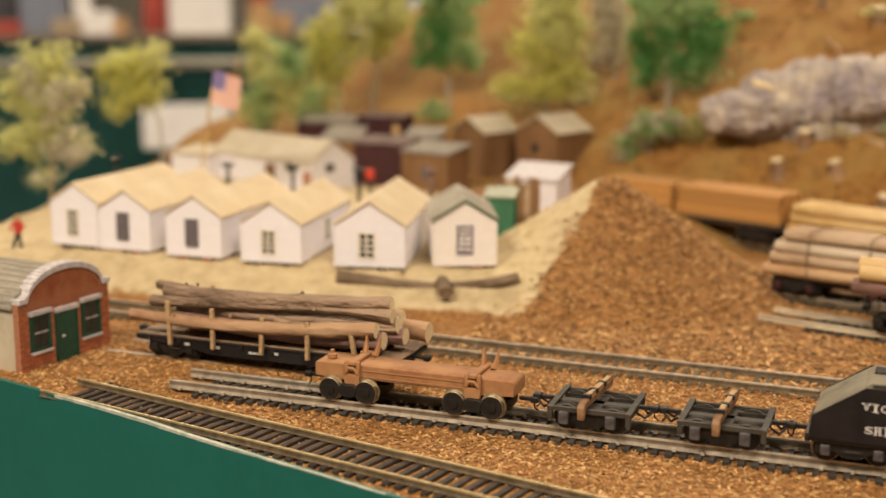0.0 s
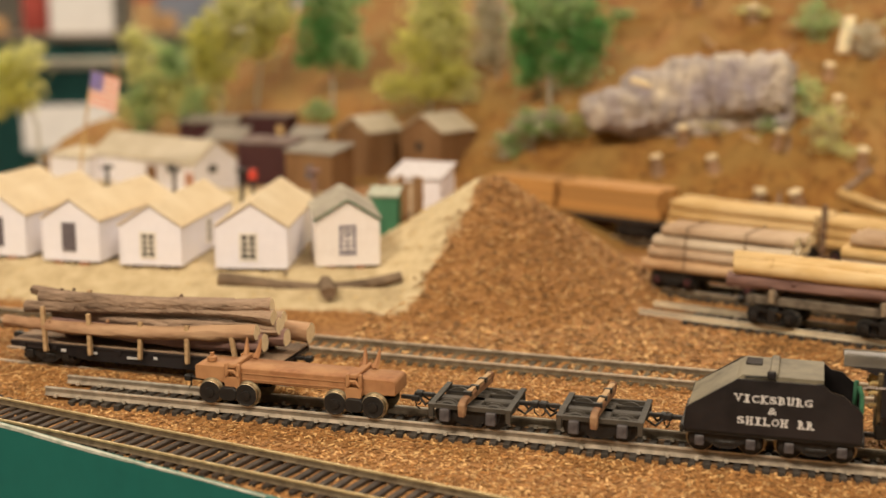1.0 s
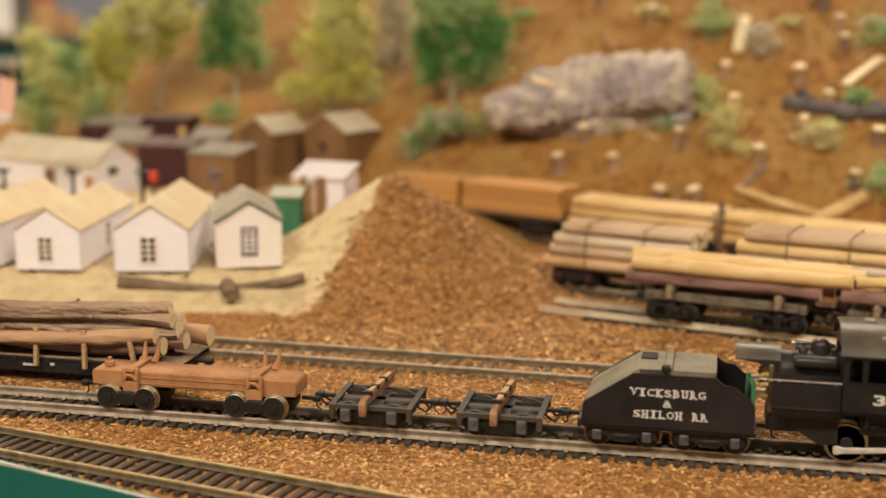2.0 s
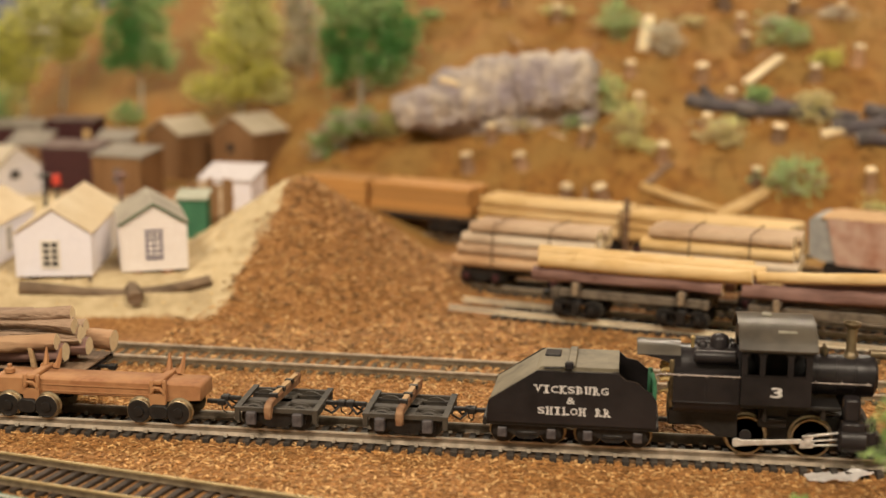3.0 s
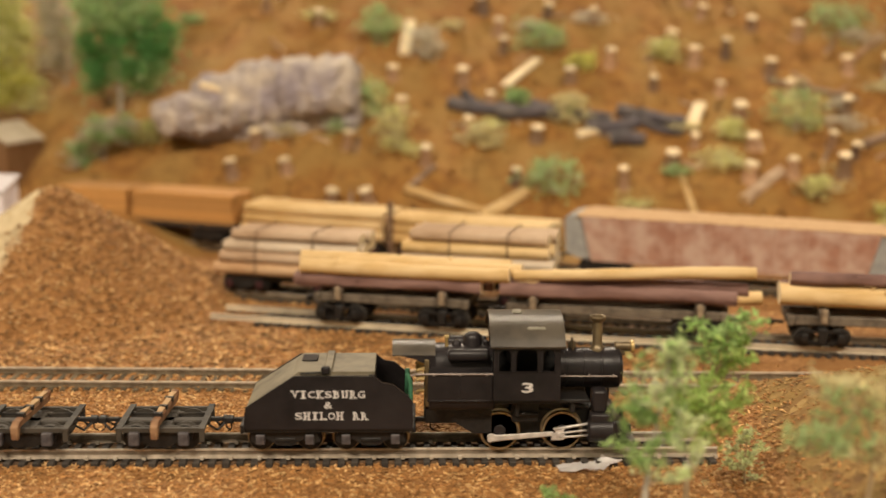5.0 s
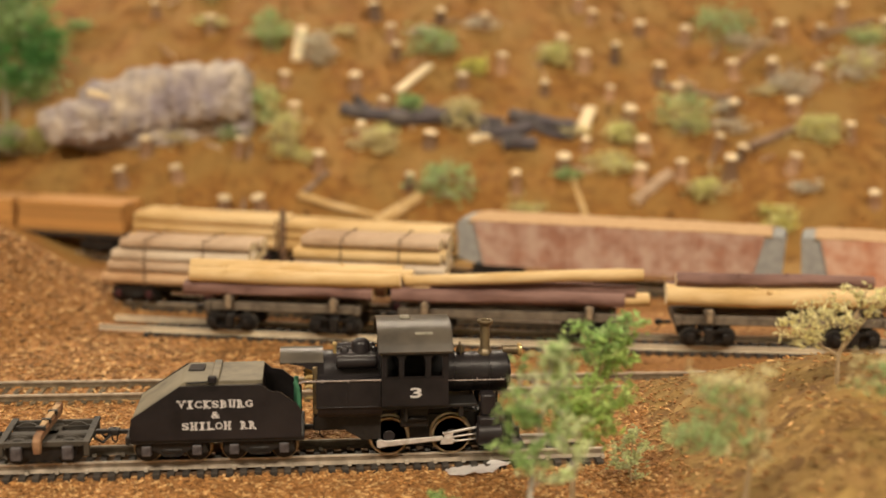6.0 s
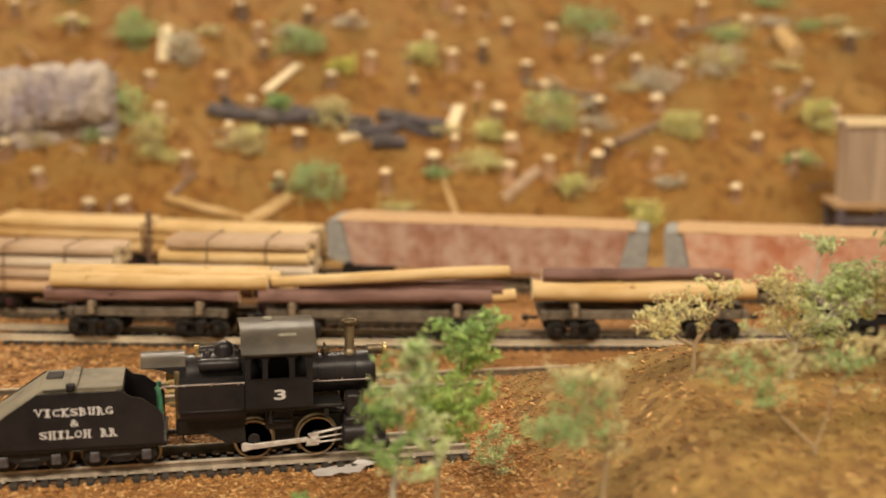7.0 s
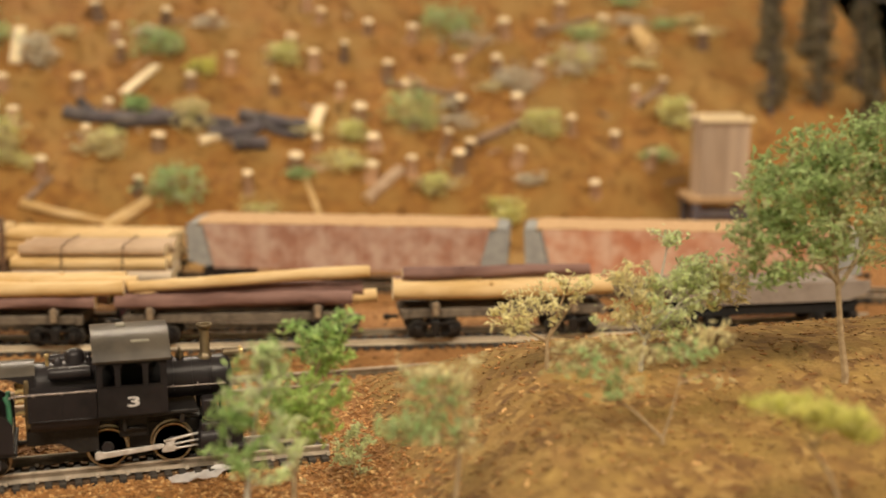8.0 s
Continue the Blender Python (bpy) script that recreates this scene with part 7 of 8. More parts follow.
def build_bin():
    ob = thing("wooden_bin", 329.8, 322, 7.6, -14, "tall plank bin of weathered wood on a dark base", "bin")
    rng = random.Random(8)
    for s, (ax, ay, bx, by) in enumerate(((-15, -13, 15, -13), (15, -13, 15, 13), (15, 13, -15, 13), (-15, 13, -15, -13))):
        n = 7
        for i in range(n):
            t0, t1 = i / n, (i + 1) / n
            bm = bmesh.new()
            p, q = Vector((ax + (bx - ax) * t0, ay + (by - ay) * t0, 0)), Vector((ax + (bx - ax) * t1, ay + (by - ay) * t1, 0))
            inward = Vector((-(by - ay), bx - ax, 0)).normalized() * (1.4 + rng.uniform(0, 0.3))
            g = (q - p) * 0.03
            base_ = [p + g, q - g, q - g + inward, p + g + inward]
            lo = [bm.verts.new((*v.xy, 20)) for v in base_]
            hi = [bm.verts.new((*v.xy, 67 + rng.uniform(-0.6, 0.6))) for v in base_]
            bm.faces.new(lo[::-1]), bm.faces.new(hi)
            for k in range(4):
                bm.faces.new((lo[k], lo[(k + 1) % 4], hi[(k + 1) % 4], hi[k]))
            part("plank", bm, M_PLANKGREY, ob, smooth=False)
    bm = bmesh.new()
    box(bm, -22, 19, -19, 17, 16.5, 20, 0.5)
    part("platform", bm, M_STAKE, ob, "pale plank platform", smooth=False)
    bm = bmesh.new()
    for x in (-18, 15):
        for y in (-16, 14):
            box(bm, x - 2.5, x + 2.5, y - 2.5, y + 2.5, -14, 16, 0.4)
    box(bm, -15.4, 12.4, -16, -13, 7, 12)
    split_part("base_timber", bm, M_BURNT, ob, "dark timber under the bin", False)
    for s in (-1, 1):
        for i in range(9):
            bm = bmesh.new()
            tube(bm, [(-15 + i * 3.75, s * 13.2 - 2.0, 67.6), (-15 + i * 3.75, s * 13.2 + 2.0, 67.6)], 1.85, 8, True, 0.05, rng)
            part("rim_log", bm, M_CUT, ob, "pale log end on the rim")


M_PLANKGREY = material("weathered_plank", (0.47, 0.35, 0.25), (0.30, 0.215, 0.155), 260, 0.85, 0.0, 0.3, 60, (0.56, 0.43, 0.32), each=0.22, stretch=(1, 1, 0.12))
build_bin()


# ---- trees and bushes ----
def leaf_mesh(points, size, rng, mats, pick=None):
    """Many small bent leaves at the points, in one mesh."""
    verts, faces, slots = [], [], []
    for i, p in enumerate(points):
        s = size * rng.uniform(0.4, 1.5)
        a, b = Vector((rng.gauss(0, 1), rng.gauss(0, 1), rng.gauss(0, 0.7))).normalized(), Vector((rng.gauss(0, 1), rng.gauss(0, 1), rng.gauss(0, 1)))
        b = (b - a * b.dot(a)).normalized()
        c = a.cross(b) * s * rng.uniform(-0.4, 0.4)
        k = len(verts)
        verts += [(p - a * s * 1.2) * K, (p + b * s * 0.45 + c) * K, (p + a * s * 1.2) * K, (p - b * s * 0.45 + c) * K]
        faces += [(k, k + 1, k + 2), (k, k + 2, k + 3)]
        slots += [pick(p, rng) if pick else 0] * 2
    mesh = bpy.data.meshes.new("crown")
    mesh.from_pydata(verts, [], faces)
    for m in mats:
        mesh.materials.append(m)
    mesh.polygons.foreach_set("material_index", slots)
    return mesh


def tree(name, x, y, z, h, spread, mats, bark, seed, label, leaves=2500, leaf=1.6, start=0.3, limbs=12, lean_=(0, 0), puff=0.16, droop=0.0, trunk_r=None, twigs=3, flat=1.0, share=0.5, squash=0.8):
    rng = random.Random(seed)
    ob = thing(name, x, y, z, 0, label, "tree" if name != "bush" else "bush")
    wood = bmesh.new()
    r0 = trunk_r or h * 0.028
    lx, ly = lean_
    ph = rng.uniform(0, 6)
    def spine(t):
        return Vector((lx * t * t + h * 0.025 * math.sin(ph + 5 * t), ly * t * t + h * 0.02 * math.cos(ph + 4 * t), h * t))
    tube(wood, [spine(i / 8) - Vector((0, 0, 3 if i == 0 else 0)) for i in range(9)], [r0 * (1 - 0.8 * i / 8) for i in range(9)], 7, True, 0.05, rng)
    tips = []
    for i in range(limbs):
        t = start + (0.97 - start) * (i + rng.random()) / limbs
        a = i * 2.4 + rng.uniform(-0.5, 0.5)
        reach = 0.62 * spread * (0.45 + 0.75 * math.sin(math.pi * min(1.0, (t - start) / (1 - start) * 0.8 + 0.18))) * rng.uniform(0.7, 1.1)
        p0 = spine(t)
        up = h * rng.uniform(0.02, 0.14) - droop * reach
        p2 = p0 + Vector((math.cos(a) * reach, math.sin(a) * reach * flat, up))
        p1 = p0.lerp(p2, 0.5) + Vector((0, 0, reach * 0.12))
        tube(wood, [p0, p1, p2], [r0 * 0.42 * (1.1 - t), r0 * 0.28 * (1.1 - t) + 0.08, 0.12], 5)
        tips += [p1.lerp(p2, k) for k in (0.1, 0.5, 0.8, 1.0)]
        if rng.random() < 0.22:
            tips += [p2 + Vector((rng.gauss(0, 1), rng.gauss(0, 1), rng.gauss(0.4, 1))) * reach * 0.35 for _ in range(4)]
        for _ in range(twigs):
            q0 = p0.lerp(p2, rng.uniform(0.3, 0.9))
            q1 = q0 + Vector((rng.gauss(0, 1), rng.gauss(0, 1) * flat, rng.gauss(0.3, 0.7))).normalized() * reach * rng.uniform(0.25, 0.55)
            tube(wood, [q0, q1], [0.28, 0.1], 4)
            tips += [q1, q0.lerp(q1, 0.6)]
    part("trunk", wood, bark, ob)
    tips.append(spine(1.0))
    points = []
    for _ in range(leaves):
        p = rng.choice(tips)
        points.append(p + Vector((rng.gauss(0, 1), rng.gauss(0, 1), rng.gauss(0, squash))) * 0.7 * spread * puff * (1.25 if rng.random() < 0.25 else 0.8))
    def pick(p, rng):
        if len(mats) == 1:
            return 0
        n = noise.noise(p * (2.2 / spread) + Vector((seed, 0, 0))) * 0.8 + 0.5
        return 0 if n + rng.uniform(-0.15, 0.15) < share else 1
    crown = new("crown", leaf_mesh(points, leaf, rng, mats, pick))
    crown.parent = ob
    return ob


def sprig_tree(name, x, y, z, stems, lobes, mats, bark, seed, label, tips, per, leaf, clump, share=0.55):
    """A tree grown to fill its lobes (across, up, half width, half height): each twig springs from the nearest wood below it and carries a tuft of leaves."""
    rng = random.Random(seed)
    ob = thing(name, x, y, z, 0, label, name)
    wood = bmesh.new()
    top = max(l[1] + l[3] for l in lobes)
    r0 = 0.013 * top + 0.3
    nodes = []
    for i, stem in enumerate(stems):
        pts = [Vector((a, rng.gauss(0, 0.008 * top), b)) for a, b in stem]
        if i == 0:
            pts = [Vector((pts[0].x - 0.3, 0, -8)), Vector((pts[0].x, 0, pts[0].z))] + pts[1:]
        thick = r0 if i == 0 else r0 * 0.6
        tube(wood, pts, [thick * (1 - 0.75 * q / (len(pts) - 1)) for q in range(len(pts))], 7, True, 0.06, rng)
        for a, b in zip(pts[1:], pts[2:]):
            nodes += [a.lerp(b, q / 5) for q in range(1, 6)]
    weights = [l[2] * l[3] for l in lobes]
    ends = []
    for _ in range(tips):
        a, b, ra, rb = rng.choices(lobes, weights)[0]
        v = Vector((rng.gauss(0, 1), rng.gauss(0, 1), rng.gauss(0, 1))).normalized() * rng.random() ** 0.45
        ends.append(Vector((a + v.x * ra, v.y * ra * 0.9, b + v.z * rb)))
    ends.sort(key=lambda p: min((p - n).length for n in nodes[::4]))
    points = []
    for p in ends:
        n = min(nodes, key=lambda q: (p - q).length + 1.2 * max(0.0, q.z - p.z + 0.15 * top * 0.3))
        mid = n.lerp(p, 0.5) + Vector((rng.gauss(0, 0.06), rng.gauss(0, 0.06), rng.gauss(0.04, 0.04))) * (p - n).length
        far = (p - n).length
        tube(wood, [n, mid, p], [min(r0 * 0.45, 0.16 + 0.014 * far + 0.05 * leaf), 0.13 + 0.06 * leaf, 0.07 * leaf], 4)
        nodes += [mid, p]
        for _ in range(int(0.8 * per * rng.uniform(0.3, 1.6))):
            q = rng.uniform(0.45, 1.06)
            base = (n.lerp(mid, q * 2) if q < 0.5 else mid.lerp(p, q * 2 - 1))
            points.append(base + Vector((rng.gauss(0, 1), rng.gauss(0, 1), rng.gauss(0.15, 0.75))) * clump * rng.uniform(0.3, 1.25))
    part("trunk", wood, bark, ob)
    def pick(p, rng):
        if len(mats) == 1:
            return 0
        n = noise.noise(p * (2.6 / top) + Vector((seed, 0, 0))) * 0.9 + 0.5
        return 0 if n + rng.uniform(-0.12, 0.12) < share else 1
    crown = new("crown", leaf_mesh(points, leaf, rng, mats, pick))
    crown.parent = ob
    return ob


# young trees before the train
sprig_tree("tree", -27, -86, 3, [[(1.1, 15.6), (1.8, 22.6), (3.9, 38.0), (6.4, 54.6)]],
           [(3.2, 48.5, 9.0, 8.2), (-3.4, 39.2, 7.6, 6.3), (11.9, 31.2, 7.7, 4.7), (6.7, 55.8, 4.8, 3.6), (6.5, 41.0, 7.8, 6.6), (-3.0, 28.0, 7.3, 5.3), (9, 22, 6.5, 3.2)],
           (M_LEAF_SAGE, M_LEAF), M_TRUNK_GREY, 1, "leafy grey-green young tree with grey bark by the engine", 95, 22, 1.12, 1.5)
sprig_tree("tree", 2, -50, -3, [[(-9.1, 13.8), (-6.3, 24.0), (-3.2, 41.0), (3.5, 59.2)]],
           [(5.1, 60.1, 7.8, 3.7), (-9.2, 58.4, 4.6, 2.0), (0.7, 55.0, 9.0, 5.5), (-3.5, 42.4, 14.8, 9.6), (-6.2, 31.9, 12.9, 6.7), (5.0, 47.2, 7.8, 2.6)],
           (M_LEAF_BRIGHT, M_LEAF), M_TRUNK, 2, "bright green young tree by the engine", 112, 27, 1.12, 1.6)
sprig_tree("tree", 26, -102, 12, [[(0.8, 6.9), (2.2, 19.3), (1.3, 29.4), (-4.8, 39.1)], [(2.2, 19.3), (5.4, 29.0), (4.4, 36.8)]],
           [(-11.3, 41.7, 8.3, 4.3), (2.1, 38.2, 11.4, 5.9), (-10.1, 33.2, 9.9, 5.8), (-3.0, 28.0, 13.6, 7.3), (-15.4, 27.9, 5.2, 3.6)],
           (M_LEAF_FADED, M_LEAF_PALE), M_TRUNK, 3, "thin green sapling with pale tips on the mound", 85, 14, 0.95, 1.9)
sprig_tree("tree", 88, -97, 27, [[(0.9, -0.2), (0.8, 1.1), (-6.8, 8.7), (-14.3, 15.1), (-19.0, 23.5)], [(0.8, 1.1), (3.2, 7.8), (4.8, 15.0), (6.4, 23.1)]],
           [(-28.1, 25.8, 8.6, 5.2), (-15.9, 26.7, 12.7, 4.8), (-0.7, 25.5, 10.6, 5.6), (11.9, 28.1, 8.8, 6.3), (18.5, 16.9, 4.1, 2.1), (-12.2, 18.1, 11.0, 3.1)],
           (M_LEAF_FADED, M_LEAF_PALE), M_TRUNK, 4, "forked sapling with sparse green leaves on the mound", 80, 15, 0.95, 1.9)
sprig_tree("tree", 72, -40, 12, [[(4.0, 22.2), (3.7, 30.5), (7.0, 38.5), (10.5, 49.2)], [(3.7, 30.5), (-1.5, 33.6), (-6.2, 39.4)], [(3.7, 30.5), (7.9, 36.6), (17.2, 48.8)]],
           [(-6.3, 40.2, 9.6, 5.5), (2.1, 45.4, 13.0, 4.4), (11.9, 49.9, 10.9, 3.9), (-10.9, 37.0, 5.8, 3.1), (2.2, 38.9, 8.4, 5.2)],
           (M_LEAF_STRAW,), M_TRUNK, 5, "straw-coloured lichen tree on the mound", 80, 15, 0.85, 1.1)
sprig_tree("bush", 106, -52, 20, [[(-3.1, 17.2), (-2.4, 24.4), (1.1, 35.1), (4.3, 52.8)], [(-2.4, 24.4), (8.9, 34.6), (18.2, 44.9)], [(-2.4, 24.4), (-10.3, 34.0)]],
           [(4.9, 56.3, 7.4, 2.7), (-7.4, 44.0, 8.6, 6.6), (7.0, 39.0, 18.3, 9.1), (18.4, 45.2, 11.7, 5.9), (-12.7, 32.4, 8.3, 5.0), (3.0, 29.9, 14.6, 4.4), (26.0, 39.3, 8.4, 7.6)],
           (M_LEAF_SAGE, M_LEAF_PALE), M_TRUNK_GREY, 6, "grey-green twiggy bush on the mound", 230, 22, 0.95, 1.4)
sprig_tree("tree", 163, -71, 33, [[(0.8, 0.6), (-1.2, 12.0), (-4.0, 30.1), (-7.5, 48.0), (-10.7, 67.1)], [(-3.7, 28.3), (6.6, 43.7), (11.5, 59.4)], [(-4.0, 30.1), (-17.0, 43.2), (-27.4, 57.5)]],
           [(-24.0, 58.5, 18.0, 14.0), (-11.0, 69.0, 15.5, 11.0), (-20.0, 44.2, 22.7, 10.5), (0.3, 54.6, 22.4, 21.3), (9.5, 76.8, 13.2, 9.6), (-34.0, 48.0, 9.5, 5.8), (-35.0, 40.5, 7.0, 4.0), (-26.0, 34.0, 10.0, 4.0), (24.0, 80.0, 10.0, 9.0), (16.8, 43.2, 16.5, 11.8), (19.1, 64.3, 16.4, 13.7)],
           (M_LEAF_TREE, M_LEAF_TIP), M_TRUNK, 7, "large leafy green tree with a pale trunk on the mound", 360, 42, 1.05, 2.4, 0.62)
sprig_tree("tree", 113, -150, 25, [[(-2.0, 2.1), (-5.1, 9.8), (-12.8, 20.3), (-16.3, 27.3)], [(-10.3, 17.5), (-6.0, 24.3)], [(-10.3, 17.5), (0.6, 19.4)]],
           [(-22.0, 29.1, 5.7, 1.5), (-14.0, 28.4, 7.7, 2.1), (-4.8, 24.7, 8.4, 2.8), (2.8, 20.0, 4.8, 2.0)],
           (M_LEAF_YELLOW,), M_TRUNK, 8, "leaning yellow-green umbrella tree on the mound", 150, 44, 0.6, 1.04)
tree("bush", 18, -20, -4, 16, 9, (M_LEAF_SAGE,), M_TRUNK, 9, "small grey green weed by the siding's end", 500, 0.9, 0.1, 8)
tree("bush", -48, -62, -4, 15, 8, (M_LEAF,), M_TRUNK, 10, "small green weed before the engine", 420, 0.9, 0.1, 8)

# trees behind the village
sprig_tree("tree", -640, 290, 13, [[(-6.5, 1.1), (-4.6, 17.9), (-4.8, 47.1), (-7.4, 86.7)]],
           [(-7.4, 86.0, 20.9, 15.1), (-19.0, 64.1, 21.1, 14.6), (13.0, 68.7, 14.4, 13.6), (-29.1, 34.1, 18.4, 13.2), (8.2, 33.9, 16.0, 13.1), (-16.7, 15.0, 8.8, 7.4), (-6.0, 48.9, 18.2, 14.5)],
           (M_LEAF_OLIVE, M_LEAF_GREY), M_TRUNK, 29, "olive lichen tree at the board's end", 200, 49, 1.56, 4.41, 0.75)
sprig_tree("tree", -632, 395, 16, [[(3.1, 6.4), (2.5, 34.8), (-6.9, 54.6), (-16.1, 78.4)]],
           [(-19.0, 67.1, 22.6, 20.2), (-38.1, 74.6, 13.0, 12.2), (-1.9, 82.6, 13.6, 12.8), (-28.0, 49.1, 13.8, 11.4), (-12.4, 58.4, 16.1, 13.7)],
           (M_LEAF_OLIVE, M_LEAF_YELLOW), M_TRUNK_GREY, 30, "olive foam tree at the board's end", 130, 49, 1.56, 4.2)
sprig_tree("tree", -618, 545, 16, [[(-4.1, 7.0), (-4.4, 34.7), (-1.5, 66.8), (-6.0, 93.9)]],
           [(-0.8, 57.3, 24.8, 32.1), (-13.3, 32.6, 21.3, 20.4), (32.0, 36.9, 25.5, 18.2), (-14.9, 87.4, 11.0, 16.5), (13.8, 67.2, 18.2, 18.2)],
           (M_LEAF_OLIVE, M_LEAF_FADED), M_TRUNK_GREY, 28, "olive green foam tree behind the long house", 190, 53, 1.9, 5.04)
sprig_tree("tree", -575, 585, relief(-575, 585), [[(-3.4, 17.5), (-4.0, 47.9), (-2.4, 89.6), (4.3, 135.2)]],
           [(-8.7, 80.3, 25.2, 29.9), (9.5, 104.4, 23.1, 23.1), (-18.4, 56.9, 16.9, 18.8), (4.3, 135.2, 18.4, 23.0)],
           (M_LEAF_YELLOW, M_LEAF_OLIVE), M_TRUNK_GREY, 26, "yellow olive foam tree on the hill", 170, 53, 1.9, 5.04)
sprig_tree("tree", -532, 622, relief(-532, 622), [[(-31.6, -3.1), (-27.2, 25.7), (-23.8, 63.6), (-25.6, 105.5)]],
           [(-22.9, 50.4, 20.0, 28.6), (-15.5, 73.0, 19.9, 23.7), (-30.8, 96.2, 19.0, 23.7)],
           (M_LEAF_YELLOW, M_LEAF_OLIVE), M_TRUNK_GREY, 27, "yellow-green foam tree on the hill", 120, 53, 1.9, 5.04)
sprig_tree("tree", -481, 590, relief(-481, 590), [[(-2.7, 0.3), (-2.3, 20.8), (-3.9, 61.3), (-6.5, 105.8)]],
           [(-6.3, 60.4, 26.3, 27.2), (5.8, 48.1, 20.9, 18.1), (0.8, 83.7, 25.3, 22.6), (-6.5, 108.0, 19.8, 22.5), (15.5, 37.0, 10.9, 10.0), (-16.0, 40.9, 12.8, 9.1)],
           (M_LEAF_FADED, M_LEAF_DEEP), M_TRUNK_GREY, 21, "grey-green foam tree on the hill", 170, 53, 1.9, 5.04)
sprig_tree("tree", -385, 543, relief(-385, 543), [[(-2.6, -0.9), (-2.2, 25.3), (-0.7, 63.0), (4.0, 108.2)]],
           [(0.8, 53.0, 29.5, 29.5), (-14.1, 25.8, 28.1, 13.6), (16.5, 30.0, 16.8, 15.1), (4.5, 83.7, 26.7, 25.1), (-31.8, 16.0, 9.4, 6.0), (3.9, 112.2, 20.8, 20.8)],
           (M_LEAF_YELLOW, M_LEAF_OLIVE), M_TRUNK_GREY, 22, "yellow-green foam tree on the hill", 250, 53, 1.9, 5.04)
sprig_tree("tree", -345, 560, relief(-345, 560), [[(6.7, 3.5), (4.0, 24.4), (0.2, 53.3), (-1.8, 78.0)]],
           [(0.6, 37.6, 16.0, 22.7), (-2.6, 61.6, 16.8, 18.4), (0.2, 20.1, 11.0, 8.4)],
           (M_LEAF_GREY,), M_TRUNK_GREY, 24, "bare grey lichen tree on the hill", 100, 41, 1.5, 3.78)
sprig_tree("tree", -303, 512, relief(-303, 512), [[(13.2, -0.1), (13.9, 23.7), (15.1, 55.0), (15.5, 97.3)]],
           [(11.2, 53.4, 27.6, 28.4), (39.2, 59.2, 18.7, 10.1), (30.1, 34.3, 20.4, 13.4), (-1.5, 29.6, 10.3, 16.7), (16.1, 82.0, 31.3, 21.1), (42.8, 46.2, 14.0, 11.7), (13.3, 104.9, 23.4, 19.5)],
           (M_LEAF_DEEP, M_LEAF_FADED), M_TRUNK_GREY, 23, "bright deep green foam tree on the hill", 270, 53, 1.9, 4.83)
sprig_tree("bush", -284, 470, relief(-284, 470), [[(-8.2, -2.7), (-8.5, 6.9), (-7.5, 20.4)], [(-8.5, 6.9), (-24.2, 10.1)]],
           [(-6.6, 17.7, 18.3, 10.7), (-25.2, 3.5, 10.8, 8.5), (6.3, 20.9, 7.6, 5.3)],
           (M_LEAF_FADED, M_LEAF_GREY), M_TRUNK_GREY, 25, "grey green lichen bush at the hill's foot", 90, 45, 1.5, 3.78)
for i, (x, y, h, s, mats) in enumerate(((-492, 583, 14, 13, (M_LEAF_FADED,)), (-545, 560, 26, 18, (M_LEAF_FADED, M_LEAF_OLIVE)), (-263, 478, 16, 12, (M_LEAF_OLIVE,)), (-360, 545, 26, 16, (M_LEAF_OLIVE,)),
                                        (-111, 538, 24, 15, (M_LEAF_FADED,)), (-114, 468, 27, 15, (M_LEAF_OLIVE, M_LEAF_FADED)), (0, 399, 22, 19, (M_LEAF_FADED,)), (4, 520, 18, 17, (M_LEAF_FADED,)),
                                        (160, 428, 28, 18, (M_LEAF_OLIVE, M_LEAF_FADED)), (16, 451, 18, 12, (M_LEAF_PALE,)), (-43, 437, 15, 13, (M_LEAF_PALE,)), (-99, 440, 26, 12, (M_LEAF_PALE, M_LEAF_OLIVE)),
                                        (211, 516, 14, 24, (M_LEAF_FADED,)), (86, 501, 14, 12, (M_LEAF_OLIVE,)), (238, 454, 14, 15, (M_LEAF_GREY,)), (288, 458, 22, 17, (M_LEAF_OLIVE, M_LEAF_GREY)),
                                        (244, 408, 16, 14, (M_LEAF_OLIVE,)), (-155, 597, 14, 14, (M_LEAF_OLIVE,)), (-78, 520, 22, 13, (M_LEAF_GREY,)), (118, 425, 12, 10, (M_LEAF_OLIVE,)), (30, 498, 10, 10, (M_LEAF_YELLOW,)),
                                        (200, 358, 16, 12, (M_LEAF_YELLOW, M_LEAF_OLIVE)), (338, 400, 22, 12, (M_LEAF_OLIVE,)), (-16, 470, 10, 9, (M_LEAF_FADED,)), (160, 378, 12, 10, (M_LEAF_OLIVE,)))):
    tree("bush", x, y, relief(x, y) - 2, h, s * 1.45, mats, M_TRUNK_GREY, 60 + i, "small foam bush on the hillside" if mats[0] is not M_LEAF_PALE else "small straw-coloured lichen bush on the hillside", 620, 1.5, 0.05, 11, (0, 0), 0.2, squash=0.6, twigs=4)


